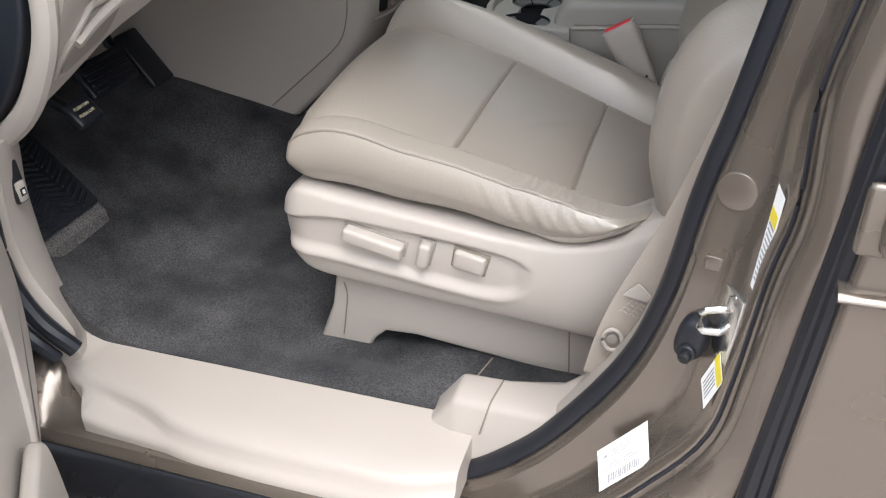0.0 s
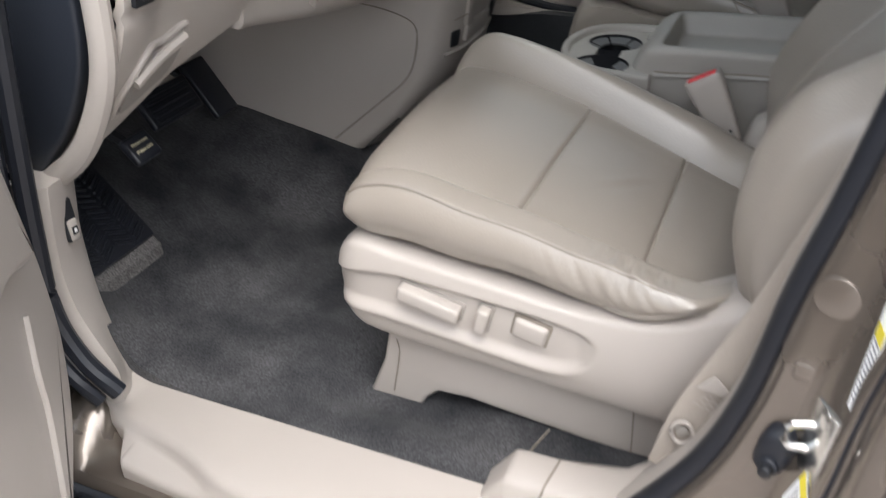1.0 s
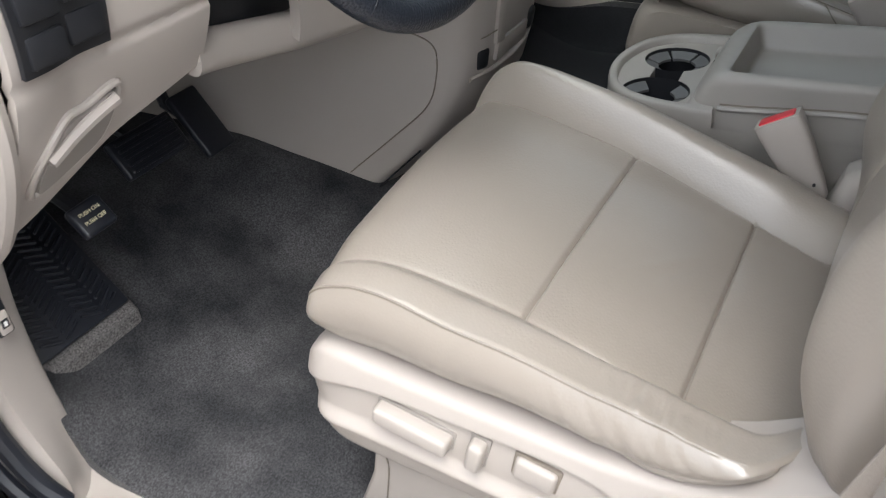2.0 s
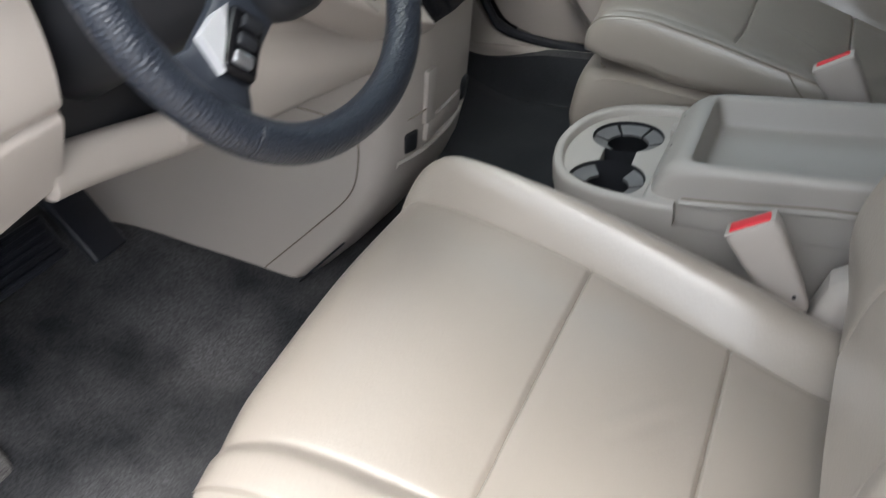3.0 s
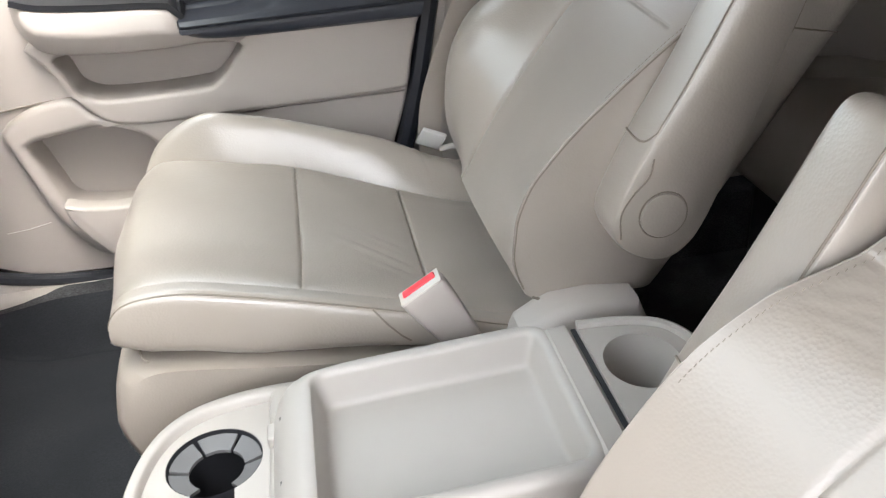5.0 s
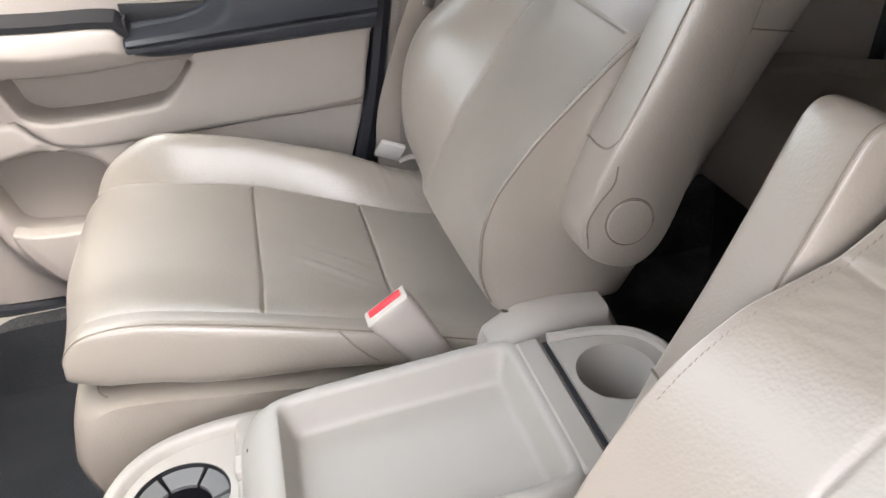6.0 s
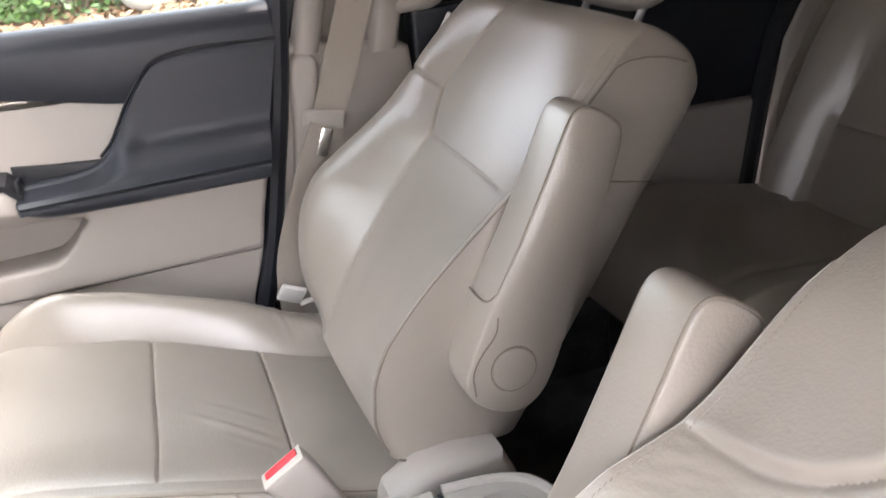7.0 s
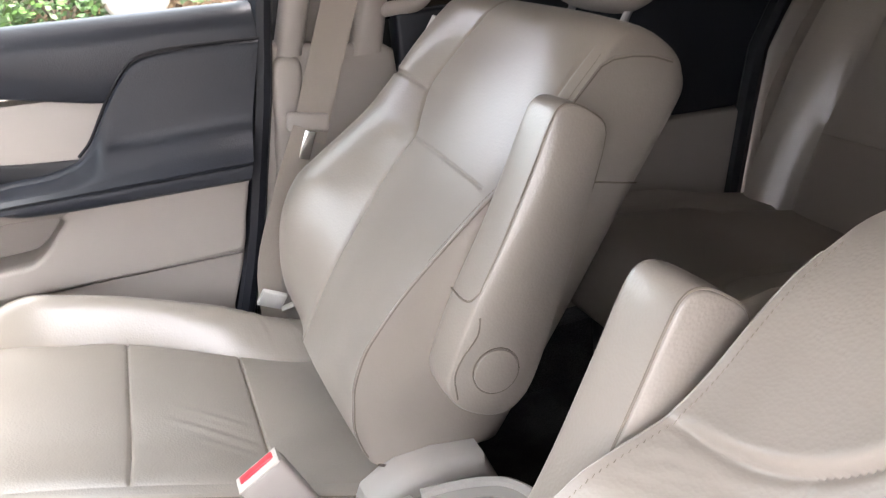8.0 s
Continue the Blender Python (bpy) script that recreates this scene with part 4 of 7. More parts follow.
def words(text, m, size, mat, parent, name="lettering"):
    font = bpy.data.curves.new(name, "FONT")
    font.body, font.size, font.align_x, font.align_y, font.extrude = text, size, "CENTER", "CENTER", 0.0003
    ob = new(name, font)
    dg = bpy.context.evaluated_depsgraph_get()
    me = bpy.data.meshes.new_from_object(ob.evaluated_get(dg))
    bpy.data.objects.remove(ob)
    me.transform(m)
    me.materials.clear()
    me.materials.append(mat)
    made = new(name, me)
    if parent is not None:
        made.parent = parent
        made.matrix_parent_inverse = Matrix.Translation(-parent.location) if parent.type == "EMPTY" else Matrix()
    return made


for n, text in enumerate(("PUSH ON", "PUSH OFF")):
    words(text, Matrix.Translation(pc + pn * 0.0076) @ pm @ Matrix.Translation((0, 0.006 - 0.012 * n, 0)), 0.0070, CREAM, pb)

# dead pedal: ribbed rubber rest on a carpeted ramp
rest = thing("foot_rest", "ribbed black rubber foot rest on the carpet", "foot rest", at=(-0.74, -0.69, 0.6))
part("ramp", prism([(-0.70, 0.475), (-0.672, 0.475), (-0.676, 0.581), (-0.87, 0.785), (-0.95, 0.785), (-0.95, 0.60)], -0.785, -0.585, 0.01, 3), WORN_CARPET, rest, "paler worn carpet ramp")
rn = Vector((0.72, 0, 0.69)).normalized()
ru = rn.cross(Vector((0, 1, 0))).normalized()
rm = Matrix((Vector((0, 1, 0)), ru * -1, rn)).transposed().to_4x4()
rc = Vector((-0.770, -0.688, 0.692))
part("rubber_plate", box(0.185, 0.255, 0.010, 0.004, 2, Matrix.Translation(rc) @ rm), RUBBER, rest)
for i in range(5):
    for j in range(22):
        part("rib", box(0.031, 0.0048, 0.006, 0.0015, 1, Matrix.Translation(rc + rn * 0.007 + Vector((0, (i - 2) * 0.034, 0)) + ru * (j - 10.5) * 0.0108) @ rm @ Matrix.Rotation(0.45 if i % 2 else -0.45, 4, "Z")), RUBBER, rest)


# ---- dashboard ----
dash = thing("dashboard", "beige plastic dashboard with dark insets and centre stack", "dashboard", at=(-0.6, 0.0, 0.9))
STACK = [(0.466, -0.645), (0.525, -0.605), (0.564, -0.548), (0.643, -0.458), (0.70, -0.412), (0.75, -0.385), (0.80, -0.372), (0.86, -0.362), (0.95, -0.350), (1.0, -0.348)]


def stack_ring(z):
    xr = curve_at(STACK, z)

    def yd(x):
        return -0.108 + 0.25 * (x + 0.38)

    def yp(x):
        return 0.166 - 0.05 * (x + 0.38)

    back = -1.12
    ring = [(x, yd(x)) for x in steps(back, xr - 0.05, 10)]
    a, b = Vector((xr - 0.05, yd(xr - 0.05), 0)), Vector((xr - 0.05, yp(xr - 0.05), 0))
    ring += [(p.x, p.y) for p in spline([a, (xr - 0.022, a.y + 0.010, 0), (xr - 0.004, a.y + 0.035, 0), (xr + 0.010, a.y + 0.09, 0), (xr + 0.010, b.y - 0.08, 0), (xr - 0.004, b.y - 0.03, 0), (xr - 0.022, b.y - 0.008, 0), b], 5)[1:-1]]
    ring += [(x, yp(x)) for x in steps(xr - 0.05, back, 10)]
    return [(x, y, z) for x, y in ring]


stack = part("stack_body", loft([stack_ring(z) for z in (0.46, 0.50, 0.54, 0.58, 0.62, 0.66, 0.70, 0.74, 0.78, 0.82, 0.86, 0.90, 0.94, 0.965)]), PLASTIC, dash, "beige moulded centre stack", 50)
# panel seams on the stack's driver side
seam_pts = [(-0.589, 0.602), (-0.50, 0.68), (-0.447, 0.730), (-0.428, 0.775), (-0.425, 0.828), (-0.455, 0.852), (-0.52, 0.870), (-0.598, 0.876), (-0.68, 0.87)]
part("panel_seam", tube([(p.x, -0.1085 + 0.25 * (p.x + 0.38) - 0.001, p.z) for p in spline([(x, 0, z) for x, z in seam_pts], 6)], 0.0012, 5), THREAD, stack)
part("panel_seam", tube([(x, -0.1095 + 0.25 * (x + 0.38), z) for x, z in ((-0.543, 0.574), (-0.50, 0.616), (-0.462, 0.652))], 0.0016, 5), BLACK, stack)
# lower storage slot in the stack's rear face; black blocks paint the dark of its end holes
for x, y, z, turn in ((-0.374, -0.066, 0.800, -0.36), (-0.361, 0.094, 0.817, 0.15)):
    part("slot_dark_block", box(0.014, 0.030, 0.038, 0.008, 3, Matrix.Translation((x, y, z)) @ Matrix.Rotation(turn, 4, "Z") @ Matrix.Rotation(0.2, 4, "Y")), BLACK, stack, "black block painted as the dark of the hole at the tray's end")
part("pull_bar", box(0.012, 0.026, 0.080, 0.003, 2, Matrix.Translation((-0.3535, -0.034, 0.858)) @ Matrix.Rotation(-0.12, 4, "Z") @ Matrix.Rotation(0.13, 4, "Y")), PLASTIC, stack)
part("lower_door", box(0.014, 0.115, 0.036, 0.004, 2, Matrix.Translation((-0.3625, 0.016, 0.806)) @ Matrix.Rotation(0.2, 4, "Y")), PLASTIC, stack)
part("tray_lip", tube(spline([(-0.387, -0.088, 0.772), (-0.371, -0.043, 0.774), (-0.364, 0.0, 0.778), (-0.362, 0.05, 0.784), (-0.366, 0.098, 0.797), (-0.376, 0.112, 0.815)], 6), 0.006, 8), PLASTIC, stack)
for dz in (-0.012, -0.062):
    part("panel_seam", tube([(-0.352, -0.048, 0.905 + dz), (-0.362, -0.068, 0.900 + dz), (-0.381, -0.092, 0.894 + dz)], 0.0012, 5), THREAD, stack)

# radio panel: a glossy slab, leaning forward, with rows of keys
fn = Vector((0.86, 0.0, 0.51)).normalized()
fu = Vector((-0.51, 0.0, 0.86))
fo = Vector((-0.322, 0.03, 0.975))
fm = Matrix((Vector((0, 1, 0)), fu, fn)).transposed().to_4x4()
RADIO = [(-0.100, 0.006), (-0.094, -0.004), (-0.04, -0.006), (0.05, -0.002), (0.081, 0.008), (0.100, 0.025), (0.111, 0.048), (0.118, 0.10), (0.118, 0.15), (0.107, 0.30), (-0.115, 0.30), (-0.112, 0.09)]
bm = prism(RADIO, -0.03, 0.002, 0.003, 2, axis="z")
bmesh.ops.transform(bm, matrix=Matrix.Translation(fo) @ fm, verts=bm.verts[:])
radio = part("radio_panel", bm, GLOSS_BLACK, dash, "glossy black radio panel with rows of keys")
for r in range(9):
    for c in range(5):
        u, v = -0.085 + 0.043 * c, 0.083 + 0.0235 * r
        key = part("key", box(0.030 + 0.004 * ((r + c) % 3), 0.011, 0.004, 0.001, 2, Matrix.Translation(fo + Vector((0, u + 0.002 * ((r * c) % 3), 0)) + fu * v + fn * 0.0025) @ fm), SATIN if (r * 3 + c) % 11 == 4 else BLACK, radio)
        part("key_mark", box(0.006 + 0.003 * ((r + 2 * c) % 3), 0.0014, 0.0006, 0, 1, Matrix.Translation(fo + Vector((0, u, 0)) + fu * (v + 0.001) + fn * 0.0047) @ fm), WHITE, key)
for u in (-0.065, -0.035):
    part("key", box(0.024, 0.010, 0.006, 0.002, 2, Matrix.Translation(fo + Vector((0, u, 0)) + fu * 0.030 + fn * 0.003) @ fm), BLACK, radio)
kc = fo + Vector((0, 0.008, 0)) + fu * 0.030 + fn * 0.004
knob = part("knob", disc(kc + fn * 0.016, fn, 0.0215, 0.034, 36, 0.004), CHROME, radio, "round bright metal knob")
for a, b in ((-0.048, -0.026), (-0.022, -0.004)):
    bm = prism([(a, 0.056), (b, 0.052), (b - 0.004, 0.070), (a + 0.006, 0.068)], 0.0, 0.006, 0.0015, 2, axis="z")
    bmesh.ops.transform(bm, matrix=Matrix.Translation(fo) @ fm, verts=bm.verts[:])
    part("wedge_key", bm, SATIN, radio, "wedge-shaped satin metal key")
part("knob_face", disc(kc + fn * 0.034, fn, 0.014, 0.004, 28, 0.001), GLOSS_BLACK, knob)
part("knob_collar", disc(kc, fn, 0.028, 0.012, 36, 0.003), BLACK, knob)
# beige cheek on the passenger side of the radio
bm = prism([(0.080, 0.004), (0.101, 0.022), (0.113, 0.046), (0.120, 0.10), (0.120, 0.15), (0.109, 0.32), (0.20, 0.34), (0.19, 0.20), (0.165, 0.09), (0.138, 0.03), (0.115, 0.0), (0.095, -0.012)], -0.06, 0.006, 0.008, 3, axis="z")
bmesh.ops.transform(bm, matrix=Matrix.Translation(fo) @ fm, verts=bm.verts[:])
part("stack_cheek", bm, PLASTIC, dash)
# gear ledge between wheel and radio
bm = prism([(-0.098, -0.008), (-0.103, 0.006), (-0.114, 0.09), (-0.118, 0.28), (-0.31, 0.28), (-0.315, 0.15), (-0.24, 0.075), (-0.17, 0.02)], -0.06, 0.004, 0.008, 3, axis="z")
bmesh.ops.transform(bm, matrix=Matrix.Translation(fo) @ fm, verts=bm.verts[:])
ledge = part("gear_ledge", bm, PLASTIC, dash)
part("gate_bezel", box(0.046, 0.140, 0.005, 0.002, 3, Matrix.Translation(fo + Vector((0, -0.218, 0)) + fu * 0.116 + fn * 0.0045) @ fm @ Matrix.Rotation(0.55, 4, "Z")), GREY_PLASTIC, ledge, "pale gate bezel")
part("lever_boot", box(0.060, 0.075, 0.010, 0.004, 3, Matrix.Translation(fo + Vector((0, -0.165, 0)) + fu * 0.150 + fn * 0.004) @ fm @ Matrix.Rotation(0.55, 4, "Z")), BLACK, ledge, "black lever recess")
gate = part("gear_gate", box(0.030, 0.12, 0.006, 0.002, 2, Matrix.Translation(fo + Vector((0, -0.218, 0)) + fu * 0.116 + fn * 0.0065) @ fm @ Matrix.Rotation(0.55, 4, "Z")), GLOSS_BLACK, ledge, "black gear gate with pale marks")
for k in range(4):
    part("gate_mark", box(0.006, 0.004, 0.001, 0.0, 1, Matrix.Translation(fo + Vector((0, -0.218, 0)) + fu * 0.116 + fn * 0.0095) @ fm @ Matrix.Rotation(0.55, 4, "Z") @ Matrix.Translation((0.006, -0.045 + 0.026 * k, 0))), WHITE, gate)
lever = part("gear_lever", tube([fo + Vector((0, -0.200, 0)) + fu * 0.16 + fn * 0.0, fo + Vector((0, -0.20, 0)) + fu * 0.18 + fn * 0.09], 0.009, 10), SATIN, ledge, "satin metal gear lever")
part("lever_knob", disc(fo + Vector((0, -0.203, 0)) + fu * 0.185 + fn * 0.11, fn, 0.018, 0.045, 24, 0.008), BLACK, lever)
part("dash_button", disc(fo + Vector((0, -0.137, 0)) + fu * 0.055 + fn * 0.007, fn, 0.009, 0.008, 20, 0.002), SATIN, ledge)

# knee panel left of the column
EDGE = [(-0.80, -0.668, 0.775), (-0.78, -0.650, 0.790), (-0.74, -0.585, 0.845), (-0.70, -0.555, 0.880), (-0.65, -0.533, 0.912), (-0.60, -0.515, 0.932), (-0.53, -0.497, 0.955)]


def knee(y, v):
    ex = curve_at([(k[0], k[1]) for k in EDGE], y)
    ez = curve_at([(k[0], k[2]) for k in EDGE], y)
    tx, tz = -0.462, 1.14
    bow = 0.018 * math.sin(math.pi * min(1, v)) + 0.03 * smooth(-0.70, -0.79, y) * math.sin(math.pi * min(1.0, v))
    x, z = tx + (ex - tx) * v ** 1.3 + bow, tz + (ez - tz) * v
    x -= 0.006 * groove(z, 1.030 + 0.03 * (y + 0.6), 0.004)
    if v > 1.0:
        x, z = ex - 0.05 * (v - 1) / 0.15, ez + 0.004 * (v - 1) / 0.15
    return (x, y, z)


kp = part("knee_panel", sheet(knee, steps(-0.785, -0.53, 26), steps(0.0, 1.0, 40) + [1.03, 1.08, 1.15, 1.4], 0.012), PLASTIC, dash, "beige knee panel with coin pocket", 50)
POCKET = [(-0.760, 0.890), (-0.758, 0.930), (-0.730, 0.968), (-0.700, 0.972), (-0.668, 0.983), (-0.657, 0.978), (-0.662, 0.945), (-0.675, 0.922), (-0.705, 0.905), (-0.735, 0.893)]


def on_knee(y, z, out=0.0):
    lo, hi = 0.0, 1.0
    for _ in range(24):
        mid = (lo + hi) / 2
        if knee(y, mid)[2] > z:
            lo = mid
        else:
            hi = mid
    p = Vector(knee(y, lo))
    return p + Vector((out, 0, 0.2 * out))


pocket_line = [on_knee(p.x, p.y, 0.003) for p in spline([(y, z, 0) for y, z in POCKET], 5, True)]
part("pocket_rim", tube(pocket_line, 0.0045, 8, True), PLASTIC, kp)
bm = bmesh.new()
bm.faces.new([bm.verts.new(on_knee(0.9 * p.x + 0.1 * -0.705, 0.88 * p.y + 0.12 * 0.938, 0.0015)) for p in spline([(y, z, 0) for y, z in POCKET], 5, True)])
bm.normal_update()
bmesh.ops.solidify(bm, geom=bm.faces[:], thickness=0.006)
part("pocket_lid", bm, PLASTIC_DARK, kp)
handle = [on_knee(y, z, 0.010) for y, z in ((-0.750, 0.930), (-0.72, 0.945), (-0.69, 0.958), (-0.664, 0.967))]
part("pocket_handle", tube(spline(handle, 5), 0.008, 8), PLASTIC, kp)
bank = part("switch_bank", sheet(lambda y, z: on_knee(y, z, 0.004), steps(-0.778, -0.672, 12), steps(1.036, 1.13, 10), 0.006), BLACK, dash, "black bank of dash switches")
for k, (y, z) in enumerate(((-0.75, 1.055), (-0.70, 1.06), (-0.75, 1.095), (-0.70, 1.10))):
    p = on_knee(y, z, 0.010)
    part("switch", box(0.010, 0.042, 0.030, 0.003, 2, Matrix.Translation(p)), BLACK, bank)
# dark end cap of the dash in the door opening
CAP = [(-0.672, 0.800), (-0.600, 0.855), (-0.555, 0.915), (-0.525, 0.98), (-0.515, 1.06), (-0.52, 1.15), (-0.80, 1.15), (-0.76, 0.90)]
part("end_cap", prism([(p.x, p.y) for p in spline([(x, z, 0) for x, z in CAP], 4, True)], -0.806, -0.780, 0.006, 3), BLACK_SOFT, dash, "dark dash end cap")
band = [Vector((x + 0.016, -0.798, z)) for x, z in ((-0.690, 0.782), (-0.655, 0.800), (-0.590, 0.846), (-0.545, 0.905), (-0.515, 0.97), (-0.505, 1.05), (-0.505, 1.15))]
part("end_trim", tube(spline(band, 6), 0.016, 10, flat=0.9, up=(0, 1, 0)), PLASTIC, dash)
# black box in place of the dark opening round the column, and the beige bolster below and beside it
part("column_well", box(0.30, 0.25, 0.24, 0.01, 2, Matrix.Translation((-0.665, -0.415, 1.07))), BLACK, dash)
bar = [(-0.497, -0.537, 0.974), (-0.500, -0.50, 0.968), (-0.498, -0.44, 0.957), (-0.480, -0.36, 0.947), (-0.445, -0.26, 0.945), (-0.405, -0.16, 0.950), (-0.375, -0.10, 0.955)]


def bolster(s, v):
    p = spline(bar, 8)[s]
    x, z = p.x + 0.03 * math.sin(v * 1.7) - 0.07 * v ** 2, p.z - 0.012 + (0.035 + 0.11 * smooth(-0.10, -0.32, p.y)) * v
    x -= 0.006 * groove(v, 0.62, 0.06)
    return (x, p.y, z)


part("lower_bolster", sheet(bolster, range(22, 49, 2), steps(0.0, 1.0, 14), 0.02), PLASTIC, dash, "", 50)
lip_line = spline([(x - 0.010, y, z - 0.010) for x, y, z in bar], 6)
part("bolster_lip", loft([[p + Vector((u, 0, v)) for u, v in closed_superloop(0.016, 0.026, 20, 2.6)] for p in lip_line]), PLASTIC, dash, "", 50)
# flat black slab; its colour darkens the space under the dash
part("dark_fill_under_dash", prism([(-0.60, 0.955), (-1.1, 0.93), (-1.1, 1.0), (-0.62, 1.0)], -0.77, -0.12, 0.0), BLACK, dash)
# passenger side and upper pad
prof = [(-0.47, 1.19), (-0.440, 1.14), (-0.440, 1.08), (-0.475, 1.02), (-0.55, 0.995), (-0.90, 0.99), (-0.95, 1.16), (-0.70, 1.20)]
rings = []
for y, k in ((0.15, 0.97), (0.17, 1.0), (0.45, 1.0), (0.70, 1.0), (0.82, 0.99), (0.848, 0.95)):
    rings.append([(-0.68 + (p.x + 0.68) * k, y, 1.05 + (p.y - 1.05) * k) for p in spline([(x, z, 0) for x, z in prof], 6, True)])
# added block under the panel, placed to shade the door front and footwell
part("glove_box_shade_block", prism([(-0.56, 1.01), (-0.60, 0.93), (-0.66, 0.82), (-0.72, 0.755), (-0.80, 0.74), (-1.0, 0.76), (-1.0, 1.01)], 0.17, 0.80, 0.018, 4), PLASTIC, dash, "beige glove box block, added to shade the passenger footwell")
pside = part("passenger_panel", loft(rings), PLASTIC, dash, "beige passenger side of the dash", 50)
part("glove_seam", tube([(-0.441, y, 1.10) for y in steps(0.2, 0.74, 6)], 0.0015, 5), THREAD, pside)
part("upper_pad", prism([(-0.47, 1.16), (-0.48, 1.20), (-0.60, 1.22), (-1.15, 1.14), (-1.30, 1.06), (-0.95, 1.06)], -0.80, 0.84, 0.02, 3), BLACK_SOFT, dash)
part("cluster_hood", prism([(-0.43, 1.20), (-0.45, 1.30), (-0.60, 1.33), (-0.80, 1.25), (-0.70, 1.18)], -0.66, -0.24, 0.02, 3), BLACK_SOFT, dash)
part("firewall", box(0.02, 1.60, 0.75, 0.0, 1, Matrix.Translation((-1.14, 0.02, 0.80))), BLACK, dash)

# ---- steering wheel ----
wheel = thing("steering_wheel", "dark leather steering wheel with satin metal spokes", "steering wheel", at=(-0.282, -0.448, 1.178))
wc = Vector((-0.282, -0.448, 1.178))
wn_ = Vector((0.919, -0.031, 0.392)).normalized()
we1 = Vector((0.034, 0.9994, 0)).normalized()
we2 = wn_.cross(we1).normalized()
we1 = we2.cross(wn_)


def on_wheel(r, deg, out=0.0):
    q = radians(deg)
    return wc + r * (math.cos(q) * we1 + math.sin(q) * we2) + out * wn_


rim_pts = [on_wheel(0.176 - 0.006 * math.exp(-(((k * 0.3 - 270) / 26) ** 2)), k * 0.3) for k in range(1200)]
part("rim", tube(rim_pts, lambda t: 0.0167 + 0.00013 * math.sin(2 * math.pi * 300 * t), 14, True, up=tuple(wn_)), RIM_LEATHER, wheel, "dark grained leather rim")
for deg in (30, 150, 228, 312):
    part("stitching", tube([on_wheel(0.1605, deg, 0.0)] + [on_wheel(0.176 + 0.0162 * math.cos(radians(q)) * -1, deg, 0.0162 * math.sin(radians(q))) for q in steps(0, 180, 10)], 0.0009, 5), RUBBER, wheel)
hub = []
for q, k in ((-0.02, 0.75), (0.0, 0.95), (0.02, 1.0), (0.034, 0.93), (0.042, 0.75), (0.046, 0.4)):
    hub.append([wc - 0.024 * we1 + q * wn_ + k * (u * we1 + v * we2) for u, v in closed_superloop(0.050, 0.075, 40, 3.2)])
part("airbag_cover", loft(hub), BLACK, wheel)
em = Matrix((we1, we2, wn_)).transposed().to_4x4()
em_at = Matrix.Translation(wc - 0.020 * we1 + 0.047 * wn_) @ em @ Matrix.Rotation(0.4, 4, "Z")
emblem = part("emblem", box(0.034, 0.030, 0.005, 0.002, 3, em_at), GLOSS_BLACK, wheel, "plain dark badge with a bright metal edge")
part("badge_ring", tube([em_at @ Vector((u, v, 0.002)) for u, v in closed_superloop(0.019, 0.016, 32, 4)], 0.0024, 8, True), CHROME, emblem, "bright metal edge")
part("badge_bar", box(0.022, 0.004, 0.003, 0.001, 2, em_at @ Matrix.Translation((0, 0, 0.003))), CHROME, emblem)
for deg, width in ((35, 0.062), (215, 0.062)):
    a, b = on_wheel(0.06, deg, 0.012), on_wheel(0.168, deg, -0.004)
    d = (b - a).normalized()
    s = wn_.cross(d).normalized()
    rings = [[p + w * (u * s) + v * wn_ for u, v in closed_superloop(1.0, 0.010, 20, 3)] for p, w in ((a, width * 0.45), (a.lerp(b, 0.4), width * 0.40), (a.lerp(b, 0.75), width * 0.45), (b, width * 0.75))]
    spoke = part("spoke", loft(rings), BLACK_SOFT, wheel)
    side = 1.0 if deg == 215 else -1.0
    corners = [(-0.091, -0.043), (-0.106, -0.045), (-0.128, -0.054), (-0.1245, -0.083)]
    tri = [wc + side * (u * we1 + v * we2) + wn_ * 0.017 for u, v in corners]
    bm = bmesh.new()
    low = [bm.verts.new(p - wn_ * 0.008) for p in tri]
    top = [bm.verts.new(p) for p in tri]
    bm.faces.new(top)
    bm.faces.new(low[::-1])
    for n in range(4):
        bm.faces.new((low[n], low[(n + 1) % 4], top[(n + 1) % 4], top[n]))
    part("spoke_inlay", bm, SILVER, spoke, "satin metal spoke inlay")
for deg in (222, 42):
    pod = part("button_pod", box(0.030, 0.052, 0.012, 0.005, 3, Matrix.Translation(on_wheel(0.120, deg - 5, 0.014)) @ em @ Matrix.Rotation(radians(deg - 270), 4, "Z")), GLOSS_BLACK, wheel)
    for k in (-1, 0, 1):
        part("wheel_button", box(0.016, 0.010, 0.006, 0.002, 2, Matrix.Translation(on_wheel(0.120 + 0.015 * k, deg - 5, 0.021)) @ em @ Matrix.Rotation(radians(deg - 270), 4, "Z")), SATIN if k == 1 else BLACK, pod)
part("column_shroud", tube([wc - wn_ * 0.02, wc - wn_ * 0.10, wc - wn_ * 0.30], lambda q: 0.05 + 0.02 * q, 20), BLACK, wheel)


